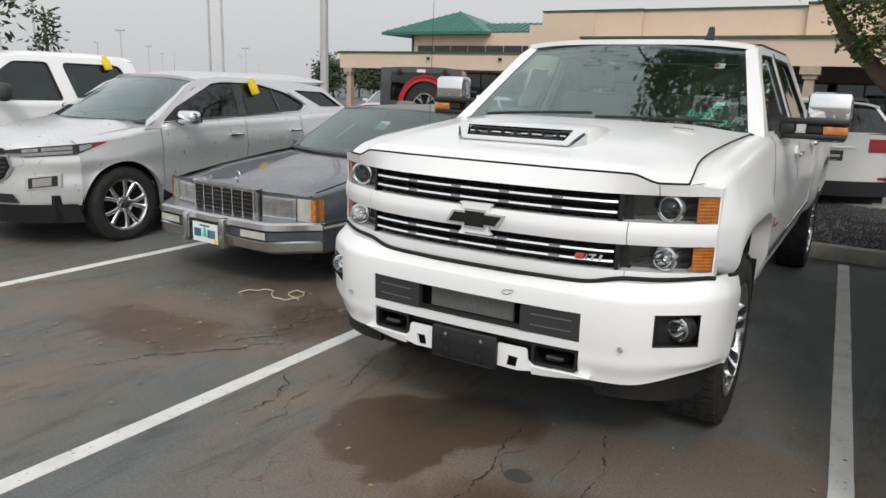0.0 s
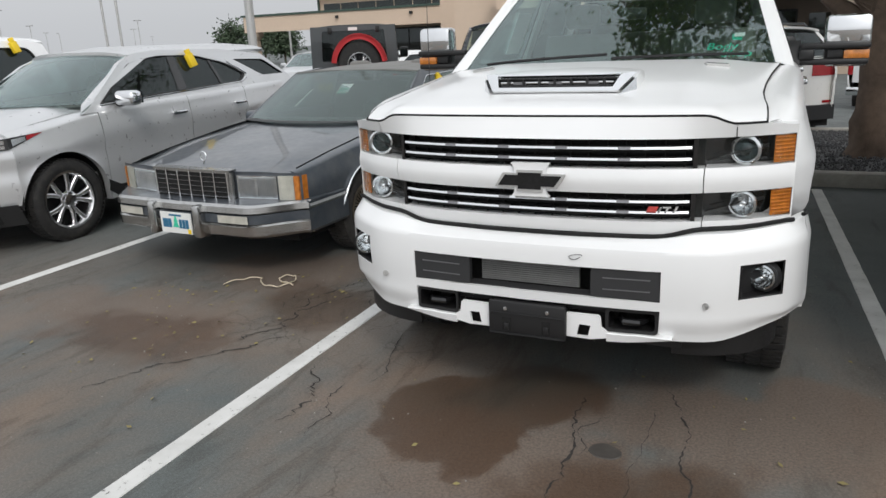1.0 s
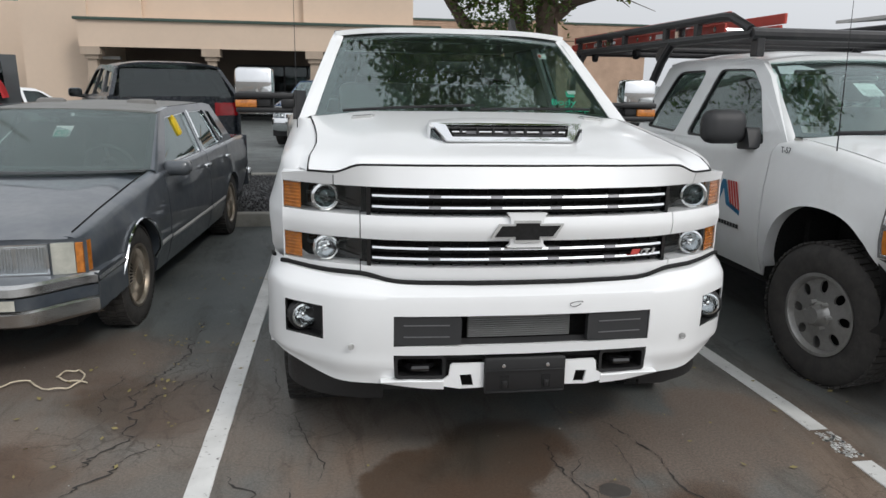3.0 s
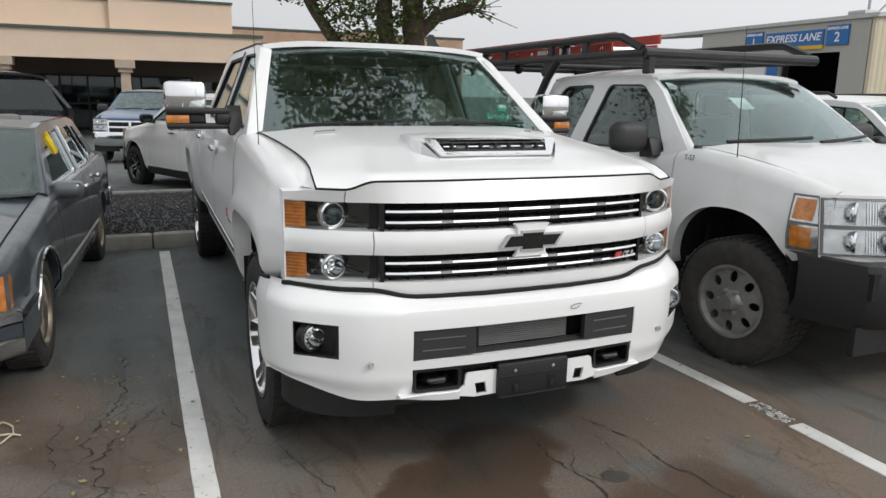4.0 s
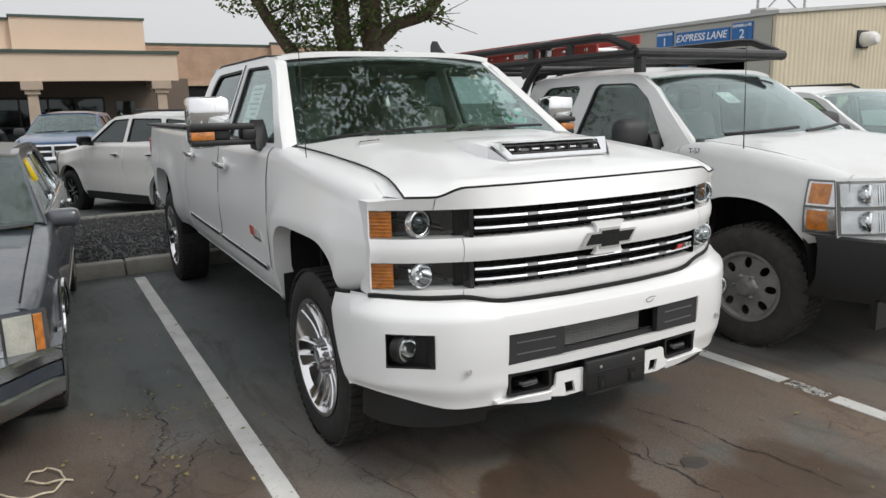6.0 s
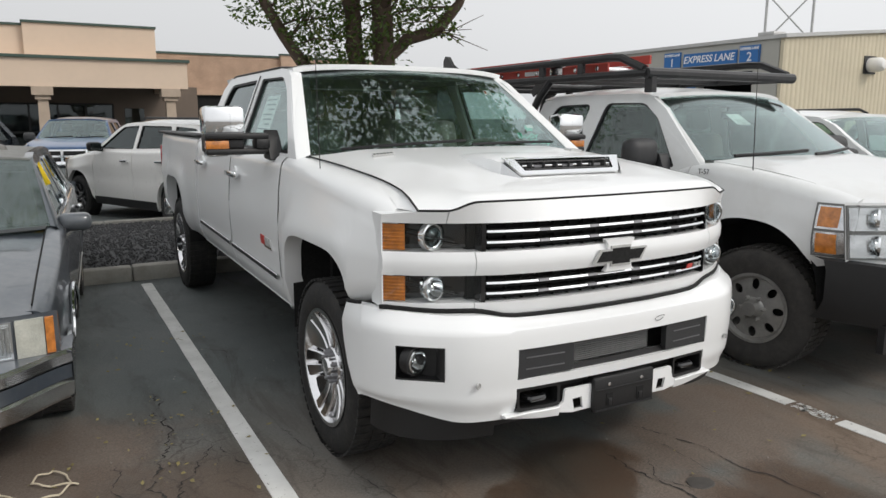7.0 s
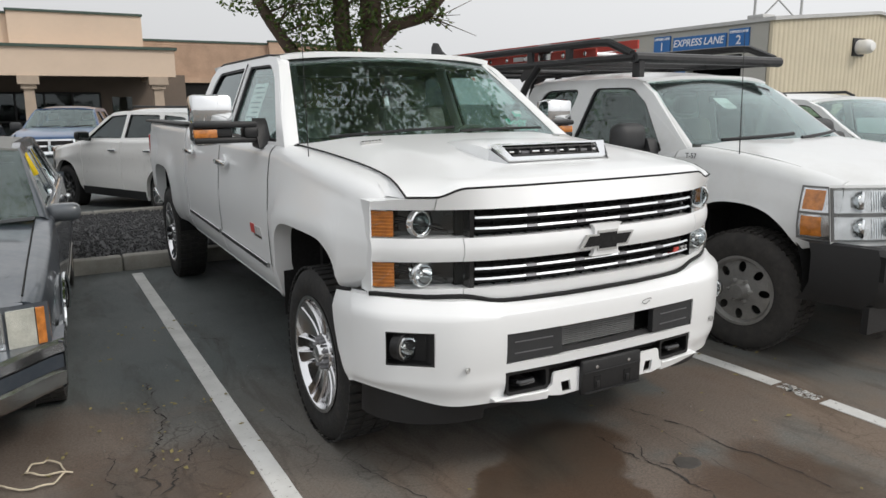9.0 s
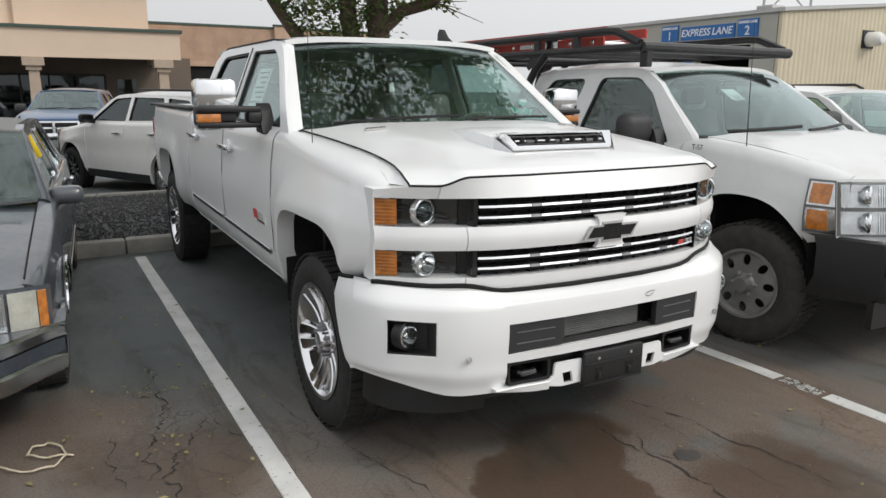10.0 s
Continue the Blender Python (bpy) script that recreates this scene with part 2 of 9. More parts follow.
def leaf_material():
    """Thin green leaves that let some light through; each varies a little."""
    m = bpy.data.materials.new("green_leaf")
    m.use_nodes = True
    nt = m.node_tree
    b, out = nt.nodes["Principled BSDF"], nt.nodes["Material Output"]
    geo = nt.nodes.new("ShaderNodeNewGeometry")
    col = ramp(nt, geo.outputs["Random Per Island"], ((0.0, (0.045, 0.075, 0.020)), (0.5, (0.080, 0.130, 0.035)), (0.85, (0.115, 0.160, 0.045)), (1.0, (0.170, 0.165, 0.060)))).outputs[0]
    nt.links.new(col, b.inputs["Base Color"])
    b.inputs["Roughness"].default_value = 0.5
    tr, mx = nt.nodes.new("ShaderNodeBsdfTranslucent"), nt.nodes.new("ShaderNodeMixShader")
    nt.links.new(mixed(nt, 1.0, col, (1.5, 1.7, 0.9), "MULTIPLY"), tr.inputs["Color"])
    mx.inputs[0].default_value = 0.4
    nt.links.new(b.outputs[0], mx.inputs[1])
    nt.links.new(tr.outputs[0], mx.inputs[2])
    nt.links.new(mx.outputs[0], out.inputs["Surface"])
    return m


M_ASPHALT, M_LINE = asphalt_material(), worn_paint_material()
M_CURB = material("concrete_kerb", (0.30, 0.29, 0.26), 0.9, vary=0.2, scale=4, fine=0.5, dirt=(0.12, 0.10, 0.08), dirt_amount=0.5)
M_GRAVEL = material("dark_lava_gravel", (0.075, 0.075, 0.077), 0.9, vary=0.5, scale=45, fine=0.8, fine_scale=90)
M_WHITE = material("white_car_paint", (0.81, 0.82, 0.82), 0.35, vary=0.006, scale=1.5, coat=0.55, rough_vary=0.02, coat_rough=0.10)
M_WHITE_OLD = material("dusty_white_car_paint", (0.72, 0.73, 0.73), 0.38, vary=0.03, scale=2, coat=0.6, dirt=(0.50, 0.47, 0.42), dirt_amount=0.35)
M_PEARL = material("ivory_white_car_paint", (0.83, 0.82, 0.79), 0.3, vary=0.02, scale=2, coat=1.0)
M_SILVER = material("silver_car_paint", (0.62, 0.63, 0.64), 0.30, metal=0.5, vary=0.03, scale=2, coat=0.7, coat_rough=0.16)
M_CADDY = material("dusty_blue_grey_car_paint", (0.052, 0.064, 0.080), 0.36, metal=0.2, vary=0.08, scale=2, coat=0.8, dirt=(0.19, 0.192, 0.188), dirt_amount=0.58)
M_CADDY_TOP = material("weathered_grey_roof_vinyl", (0.20, 0.20, 0.19), 0.65, vary=0.12, scale=5, fine=0.3, fine_scale=200, dirt=(0.12, 0.11, 0.10), dirt_amount=0.5)
M_DARKCAR = material("black_blue_car_paint", (0.016, 0.021, 0.028), 0.28, vary=0.1, scale=2, coat=0.35)
M_JEEP = material("slate_grey_car_paint", (0.055, 0.062, 0.066), 0.35, vary=0.08, scale=2, coat=0.7)
M_BLUE = material("blue_car_paint", (0.035, 0.085, 0.19), 0.3, metal=0.3, vary=0.06, scale=2, coat=1.0)
M_RED = material("red_paint", (0.50, 0.025, 0.03), 0.38, vary=0.08, scale=4)
M_CHROME = material("chrome", (0.80, 0.81, 0.82), 0.07, metal=1.0, vary=0.03, scale=5)
M_CHROME_OLD = material("weathered_chrome", (0.52, 0.52, 0.51), 0.22, metal=1.0, vary=0.12, scale=7, dirt=(0.2, 0.19, 0.17), dirt_amount=0.4)
M_ALU = material("polished_aluminium_rim", (0.72, 0.72, 0.73), 0.17, metal=1.0, vary=0.05, scale=9)
M_DULL_ALU = material("dull_grey_steel_rim", (0.42, 0.415, 0.40), 0.40, metal=0.75, vary=0.15, scale=9, dirt=(0.15, 0.13, 0.11), dirt_amount=0.45)
M_GOLD_RIM = material("tarnished_spoked_rim", (0.34, 0.30, 0.245), 0.4, metal=0.8, vary=0.15, scale=12, dirt=(0.2, 0.13, 0.08), dirt_amount=0.7)
M_BLACK = material("black_plastic", (0.0112, 0.0112, 0.0119), 0.5, vary=0.15, scale=8, fine=0.15, fine_scale=300)
M_GREYPL = material("charcoal_plastic", (0.0280, 0.0288, 0.0304), 0.55, vary=0.12, scale=8, fine=0.25, fine_scale=300)
M_GLOSSBLACK = material("gloss_black", (0.0080, 0.0080, 0.0088), 0.12, vary=0.1, scale=4, coat=0.6)
M_COOLER = material("dull_cooler_fins", (0.22, 0.22, 0.22), 0.6, metal=0.3, vary=0.15, scale=12)
M_CLIP = material("satin_grey_clip", (0.22, 0.22, 0.23), 0.38, metal=0.6, vary=0.05, scale=20)
# near-black: shade painted into hollows and gaps, also plain matte black parts
M_VOID = material("cavity_shade_and_matte_black", (0.006, 0.006, 0.006), 0.9, vary=0.2, scale=8)
M_RUBBER = material("tyre_rubber", (0.0150, 0.0150, 0.0150), 0.75, vary=0.25, scale=10, fine=0.3, fine_scale=150, dirt=(0.075, 0.066, 0.055), dirt_amount=0.45)
M_RUBBER_DUSTY = material("dusty_tyre_rubber", (0.0340, 0.0323, 0.0306), 0.85, vary=0.25, scale=10, fine=0.4, fine_scale=150, dirt=(0.085, 0.076, 0.068), dirt_amount=0.6)
M_GLASS = glass("window_glass", (0.82, 0.92, 0.90), see=0.955, gloss=0.09)
M_GLASS_DUSTY = glass("dusty_window_glass", (0.74, 0.86, 0.84), rough=0.06, see=0.70, gloss=0.07)
M_GLASS_MID = glass("aged_side_glass", (0.50, 0.56, 0.53), see=0.92, gloss=0.08)
M_GLASS_DARK = glass("tinted_window_glass", (0.28, 0.32, 0.32), see=0.95, gloss=0.05)
M_LENS = glass("clear_lamp_lens", (0.97, 0.98, 0.98), see=0.99, gloss=0.035)
M_AMBER = material("amber_lens", (0.50, 0.17, 0.025), 0.10, vary=0.45, scale=30, coat=1.0, fine=0.6, fine_scale=90)
M_REDLENS = material("red_lamp_lens", (0.36, 0.012, 0.018), 0.14, vary=0.12, scale=40, coat=1.0)
M_REFLECTOR = material("lamp_reflector", (0.75, 0.77, 0.78), 0.12, metal=1.0, vary=0.1, scale=30)
M_LAMPBACK = material("lamp_housing", (0.62, 0.63, 0.64), 0.20, metal=0.85, vary=0.25, scale=16)
M_MILKY = material("clouded_lamp_lens", (0.50, 0.49, 0.43), 0.22, vary=0.25, scale=14, coat=1.0)
M_SEAT = material("grey_seat_cloth", (0.19, 0.185, 0.175), 0.85, vary=0.15, scale=8, fine=0.3)
M_TRIMGREY = material("grey_interior_trim", (0.15, 0.15, 0.145), 0.7, vary=0.1, scale=6)
M_PAPER = material("white_paper", (0.75, 0.76, 0.74), 0.8, vary=0.04, scale=12)
M_PAPER_GREEN = material("green_tag_paint", (0.05, 0.55, 0.36), 0.7, vary=0.1, scale=20)
M_YELLOW = material("yellow_plastic_tag", (0.85, 0.60, 0.02), 0.5, vary=0.06, scale=8)
M_STUCCO = material("peach_stucco", (0.62, 0.49, 0.38), 0.92, vary=0.05, scale=0.5, fine=0.3, fine_scale=40)
M_BRICKTAN = material("tan_split_block", (0.46, 0.32, 0.23), 0.92, vary=0.18, scale=1.5, fine=0.4, fine_scale=40)
M_COLUMN = material("tan_column_stone", (0.40, 0.32, 0.25), 0.9, vary=0.12, scale=2, fine=0.3)
M_CAPTRIM = material("dark_green_coping", (0.045, 0.075, 0.06), 0.6, vary=0.1, scale=3)
M_GREENROOF = material("green_metal_roof", (0.030, 0.15, 0.11), 0.45, metal=0.2, vary=0.12, scale=1, dirt=(0.08, 0.2, 0.16), dirt_amount=0.3)
# brown kept dark to paint in the shade beneath the canopies
M_SHADEWALL = material("brown_wall_with_painted_shade", (0.155, 0.122, 0.098), 0.9, vary=0.1, scale=1)
M_SHED = material("tan_ribbed_sheet", (0.60, 0.53, 0.39), 0.6, vary=0.06, scale=1)
M_SHEDGREY = material("grey_sheet_wall", (0.42, 0.41, 0.37), 0.65, vary=0.05, scale=1)
M_SIGNBLUE = material("blue_sign_face", (0.02, 0.14, 0.40), 0.45, vary=0.06, scale=2)
M_SIGNWHITE = material("white_sign_lettering", (0.80, 0.81, 0.82), 0.5, vary=0.02, scale=4)
M_SIGNYELLOW = material("yellow_sign_stripe", (0.70, 0.42, 0.03), 0.5, vary=0.05, scale=4)
M_STEEL = material("galvanised_pole", (0.50, 0.50, 0.49), 0.55, metal=0.4, vary=0.08, scale=3)
M_RACK = material("black_rack_steel", (0.0160, 0.0160, 0.0176), 0.4, vary=0.2, scale=6, dirt=(0.10, 0.09, 0.08), dirt_amount=0.3)
M_LADDER = material("red_fibreglass_ladder", (0.42, 0.05, 0.035), 0.5, vary=0.12, scale=5, dirt=(0.25, 0.12, 0.1), dirt_amount=0.4)
M_BARK = material("rough_brown_bark", (0.105, 0.075, 0.055), 0.95, vary=0.35, scale=9, fine=1.0, fine_scale=35)
M_LEAF = leaf_material()
M_LEAF_FAR = material("far_dark_foliage", (0.055, 0.085, 0.045), 0.7, vary=0.4, scale=0.5)
M_BLUETEXT = material("blue_vinyl_lettering", (0.02, 0.14, 0.26), 0.5, vary=0.04, scale=9)
M_REDTEXT = material("red_vinyl_stripe", (0.48, 0.06, 0.05), 0.5, vary=0.04, scale=9)
M_DARKTEXT = material("black_vinyl_lettering", (0.03, 0.035, 0.04), 0.5, vary=0.04, scale=9)
M_TWINE = material("pale_twine", (0.55, 0.48, 0.36), 0.9, vary=0.15, scale=30)
M_DRYLEAF = material("dry_leaf_litter", (0.24, 0.20, 0.08), 0.85, vary=0.4, scale=6)
M_CRACK = material("cracked_asphalt_gap", (0.035, 0.032, 0.029), 0.95, vary=0.3, scale=20)
M_OIL = material("oil_soaked_asphalt", (0.066, 0.060, 0.054), 0.5, vary=0.25, scale=20)


# ---- mesh helpers ----
def thing(name, label, category, group="", kind="", at=None):
    e = new(name)
    e.empty_display_size = 0.2
    tagged(e, label, category, group, kind)
    if at is not None:
        e.matrix_basis = at
    return e


def part(name, bm, mat, parent=None, label="", smooth=None, split=35):
    me = bpy.data.meshes.new(name)
    bmesh.ops.recalc_face_normals(bm, faces=bm.faces[:])
    bm.to_mesh(me)
    bm.free()
    me.materials.append(mat)
    if smooth is not False:
        for p in me.polygons:
            p.use_smooth = True
        me.set_sharp_from_angle(angle=radians(split))
    ob = new(name, me)
    if parent is not None:
        ob.parent = parent
    if label:
        ob["label"] = label
    return ob


def alone(name, bm, mat, label, category, group="", kind="", split=35):
    return tagged(part(name, bm, mat, None, "", None, split), label, category, group, kind)


def box(bm, x0, x1, y0, y1, z0, z1, bevel=0.0, seg=2, m=None):
    mm = Matrix.LocRotScale(((x0 + x1) / 2, (y0 + y1) / 2, (z0 + z1) / 2), None, (abs(x1 - x0), abs(y1 - y0), abs(z1 - z0)))
    vs = bmesh.ops.create_cube(bm, size=1.0, matrix=mm)["verts"]
    if bevel:
        es = list({e for v in vs for e in v.link_edges})
        r = bmesh.ops.bevel(bm, geom=es, offset=bevel, segments=seg, affect="EDGES", profile=0.5, clamp_overlap=True)
        vs = list({v for f in r["faces"] for v in f.verts} | {v for v in vs if v.is_valid})
    if m is not None:
        bmesh.ops.transform(bm, matrix=m, verts=vs)
    return bm


def grid(bm, us, vs, f, thick=0.0, wrap=False):
    """A sheet f(u, v) over the given parameters; thick: moved along its normals to a closed slab."""
    rows = [[bm.verts.new(f(u, v)) for v in vs] for u in us]
    n = len(us)
    faces = []
    for i in range(n if wrap else n - 1):
        for j in range(len(vs) - 1):
            q = (rows[i][j], rows[(i + 1) % n][j], rows[(i + 1) % n][j + 1], rows[i][j + 1])
            faces.append(bm.faces.new(q))
    if thick:
        bm.normal_update()
        bmesh.ops.solidify(bm, geom=faces, thickness=thick)
    return rows


def span(a, b, n):
    return [a + (b - a) * i / (n - 1) for i in range(n)]


def prism(bm, pts, d, f=None):
    """A flat outline pts (pairs) given depth d; f(a, b, h) puts it in space (h from 0 to d)."""
    f = f or (lambda a, b, h: (a, b, h))
    lo, hi = [bm.verts.new(f(a, b, 0)) for a, b in pts], [bm.verts.new(f(a, b, d)) for a, b in pts]
    n = len(pts)
    bm.faces.new(lo[::-1]), bm.faces.new(hi)
    for i in range(n):
        bm.faces.new((lo[i], lo[(i + 1) % n], hi[(i + 1) % n], hi[i]))
    return bm


def holed(bm, outer, holes, d, f):
    """A plate with outline outer and openings, d thick, put in space by f(a, b, h)."""
    loops = [outer, *holes]
    faces = []
    for h in (0, d):
        es = []
        for lp in loops:
            vs = [bm.verts.new(f(a, b, h)) for a, b in lp]
            es += [bm.edges.new((vs[i], vs[(i + 1) % len(vs)])) for i in range(len(vs))]
        bmesh.ops.triangle_fill(bm, use_beauty=True, use_dissolve=False, edges=es)
        faces.append(es)
    for e0, e1 in zip(*faces):
        bm.faces.new((e0.verts[0], e0.verts[1], e1.verts[1], e1.verts[0]))
    return bm


def rounded(pts, r, n=4):
    """The outline pts with its corners rounded by about r."""
    out = []
    k = len(pts)
    for i in range(k):
        p, a, b = Vector(pts[i]), Vector(pts[i - 1]), Vector(pts[(i + 1) % k])
        rr = r[i] if isinstance(r, (list, tuple)) else r
        if rr <= 0:
            out.append(tuple(p))
            continue
        da, db = min(rr, (a - p).length * 0.49), min(rr, (b - p).length * 0.49)
        q0, q1 = p + (a - p).normalized() * da, p + (b - p).normalized() * db
        for j in range(n + 1):
            t = j / n
            out.append(tuple(q0 * (1 - t) ** 2 + p * 2 * t * (1 - t) + q1 * t * t))
    return out


def tube(bm, pts, r, seg=8, caps=True):
    pts = [Vector(p) for p in pts]
    rs = r if isinstance(r, (list, tuple)) else [r] * len(pts)
    rings, up = [], None
    for i, p in enumerate(pts):
        d = (pts[min(i + 1, len(pts) - 1)] - pts[max(i - 1, 0)]).normalized()
        a = up if up is not None else (Vector((0, 0, 1)) if abs(d.z) < 0.9 else Vector((1, 0, 0)))
        a = (a - d * a.dot(d)).normalized()
        up, b = a, d.cross(a)
        rings.append([bm.verts.new(p + (a * math.cos(2 * math.pi * k / seg) + b * math.sin(2 * math.pi * k / seg)) * rs[i]) for k in range(seg)])
    for r0, r1 in zip(rings, rings[1:]):
        for k in range(seg):
            bm.faces.new((r0[k], r0[(k + 1) % seg], r1[(k + 1) % seg], r1[k]))
    if caps:
        bm.faces.new(rings[0][::-1]), bm.faces.new(rings[-1])
    return bm


def lathe(bm, profile, m, seg=40):
    """profile: pairs (radius, height along the local z), turned round z and moved by m."""
    rings = []
    for r, h in profile:
        if r < 1e-6:
            rings.append([bm.verts.new(m @ Vector((0, 0, h)))])
        else:
            rings.append([bm.verts.new(m @ Vector((r * math.cos(2 * math.pi * k / seg), r * math.sin(2 * math.pi * k / seg), h))) for k in range(seg)])
    for a, b in zip(rings, rings[1:]):
        for k in range(seg):
            k1 = (k + 1) % seg
            if len(a) == 1 and len(b) == 1:
                continue
            if len(a) == 1:
                bm.faces.new((a[0], b[k1], b[k]))
            elif len(b) == 1:
                bm.faces.new((a[k], a[k1], b[0]))
            else:
                bm.faces.new((a[k], a[k1], b[k1], b[k]))
    return bm


def lettering(name, text, size, m, mat, parent=None, depth=0.002, align="CENTER", shear=0.0, bold=0.0):
    cu = bpy.data.curves.new(name, "FONT")
    cu.body, cu.size, cu.extrude, cu.align_x, cu.align_y, cu.shear, cu.offset = text, size, depth, align, "CENTER", shear, bold
    tmp = bpy.data.objects.new(name, cu)
    me = bpy.data.meshes.new_from_object(tmp)
    bpy.data.objects.remove(tmp)
    me.materials.clear()
    me.materials.append(mat)
    me.transform(m)
    ob = new(name, me)
    if parent is not None:
        ob.parent = parent
    return ob


B = bmesh.new


def interp(pairs, x):
    """Smooth value at x through sorted pairs (x, value)."""
    if x <= pairs[0][0]:
        return pairs[0][1]
    for (x0, v0), (x1, v1) in zip(pairs, pairs[1:]):
        if x <= x1:
            t = (x - x0) / (x1 - x0)
            return v0 + (v1 - v0) * t
    return pairs[-1][1]


def smooth01(a, b, x):
    t = min(1, max(0, (x - a) / (b - a)))
    return t * t * (3 - 2 * t)


# ---- ground ----
def lot_z(y):
    """The lot falls away gently behind the planted island."""
    return -0.03 * max(0.0, min(y, 30.0) - 9.3)


def build_ground():
    xs = [-900, -400, -150, -70, -40, -25, *span(-15, 15, 31), 25, 40, 70, 150, 400, 900]
    ys = [-500, -150, -50, -20, *span(-10, 12, 45), 14, 17, 20, 25, 30, 40, 60, 100, 200, 500, 1500]
    bm = B()
    grid(bm, xs, ys, lambda x, y: (x, y, lot_z(y)))
    alone("ground", bm, M_ASPHALT, "worn grey asphalt car park with brown silt stains", "ground", kind="structure", split=60)


def parking_line(x_near, y0, y1, width=0.10, worn=None, skew=0.0):
    random.seed(int(x_near * 10))
    bm = B()
    n = 60
    jit = [(random.uniform(-0.0015, 0.0015), random.uniform(-0.0015, 0.0015)) for _ in range(n + 1)]
    rows = []
    for i in range(n + 1):
        y = y0 + (y1 - y0) * i / n
        x = x_near + skew * max(0.0, y - 0.45)
        rows.append([bm.verts.new((x - width / 2 + jit[i][0], y, 0.0)), bm.verts.new((x - width / 2 + jit[i][0] + 0.003, y, 0.004)), bm.verts.new((x + width / 2 + jit[i][1] - 0.003, y, 0.004)), bm.verts.new((x + width / 2 + jit[i][1], y, 0.0))])
    for i, (a, b) in enumerate(zip(rows, rows[1:])):
        ym = y0 + (y1 - y0) * (i + 0.5) / n
        if worn and worn[0] < ym < worn[1]:
            continue
        for k in range(3):
            bm.faces.new((a[k], a[k + 1], b[k + 1], b[k]))
    alone("parking_line", bm, M_LINE, "worn white painted parking line on asphalt", "parking line", "parking lines", "structure")


def build_island():
    t = thing("kerb", "weathered concrete kerb round a gravel island", "kerb", kind="structure")
    for y0, y1 in ((5.40, 5.56), (8.95, 9.10)):
        x = -14.0
        k = 0
        while x < 12:
            bm = B()
            box(bm, x + 0.004, x + 1.796, y0, y1, -0.06, 0.145 + 0.004 * (k % 2), 0.022, 2)
            part("kerb_stone", bm, M_CURB, t)
            x += 1.8
            k += 1
    bm = B()
    random.seed(5)
    grid(bm, span(-14, 12, 150), span(5.56, 8.95, 30), lambda x, y: (x, y, 0.105 + 0.05 * math.sin((y - 5.56) / 3.39 * math.pi) + random.uniform(-0.012, 0.012)))
    alone("gravel_bed", bm, M_GRAVEL, "bed of dark crushed lava gravel", "gravel", kind="structure", split=10)
    bm = B()
    for _ in range(15000):
        x, y = random.uniform(-4.6, 3.0), random.uniform(5.6, 8.9)
        s = random.uniform(0.009, 0.024)
        m = Matrix.LocRotScale((x, y, 0.118 + 0.05 * math.sin((y - 5.56) / 3.39 * math.pi)), Euler([random.uniform(0, 6) for _ in range(3)]), (s, s * 0.8, s * 0.6))
        bmesh_ico(bm, m)
    alone("gravel_stones", bm, M_GRAVEL, "loose angular dark gravel stones", "gravel", kind="stuff", split=20)


def bmesh_ico(bm, m):
    p = [(1, 0, 0), (-1, 0, 0), (0, 1, 0), (0, -1, 0), (0, 0, 1), (0, 0, -1)]
    v = [bm.verts.new(m @ Vector(q)) for q in p]
    for a, b, c in ((0, 2, 4), (2, 1, 4), (1, 3, 4), (3, 0, 4), (2, 0, 5), (1, 2, 5), (3, 1, 5), (0, 3, 5)):
        bm.faces.new((v[a], v[b], v[c]))


build_ground()
parking_line(-1.30, 5.22, -3.6)
parking_line(1.54, 5.25, -3.6, worn=(-0.02, 0.22), skew=-0.049)
parking_line(-4.14, 5.22, -3.6)
parking_line(-6.95, 5.22, -3.6)
build_island()


# ---- dealership building ----
def wall_box(name, parent, mat, x0, x1, y0, y1, z0, z1, bevel=0.0, label=""):
    bm = B()
    box(bm, x0, x1, y0, y1, z0, z1, bevel)
    return part(name, bm, mat, parent, label)


def column(parent, x, y, z0, z1):
    bm = B()
    for a, b, w0, w1 in ((z0, z1 - 0.55, 0.27, 0.20), (z1 - 0.55, z1 - 0.36, 0.30, 0.30), (z1 - 0.36, z1, 0.42, 0.42)):
        ring = [[bm.verts.new((x + sx * w, y + sy * w, z)) for sx, sy in ((-1, -1), (1, -1), (1, 1), (-1, 1))] for z, w in ((a, w0), (b, w1))]
        for i in range(4):
            bm.faces.new((ring[0][i], ring[0][(i + 1) % 4], ring[1][(i + 1) % 4], ring[1][i]))
        bm.faces.new(ring[0]), bm.faces.new(ring[1])
    part("column", bm, M_COLUMN, parent, "tapered tan stone column with stepped capital", False)


def glazed_front(parent, x0, x1, y, z0, z1, n, rows=2):
    """A dark glazed shop front with slim mullions, facing -y."""
    for i in range(n):
        w = (x1 - x0) / n
        for j in range(rows):
            h = (z1 - z0) / rows
            win = wall_box("window", parent, M_GLASS_DARK, x0 + i * w + 0.05, x0 + (i + 1) * w - 0.05, y, y + 0.03, z0 + j * h + 0.05, z0 + (j + 1) * h - 0.05)
    for i in range(n + 1):
        w = (x1 - x0) / n
        wall_box("mullion", parent, M_BLACK, x0 + i * w - 0.05, x0 + i * w + 0.05, y - 0.04, y + 0.06, z0, z1)
    for j in range(rows + 1):
        wall_box("transom", parent, M_BLACK, x0, x1, y - 0.03, y + 0.05, z0 + j * (z1 - z0) / rows - 0.05, z0 + j * (z1 - z0) / rows + 0.05)


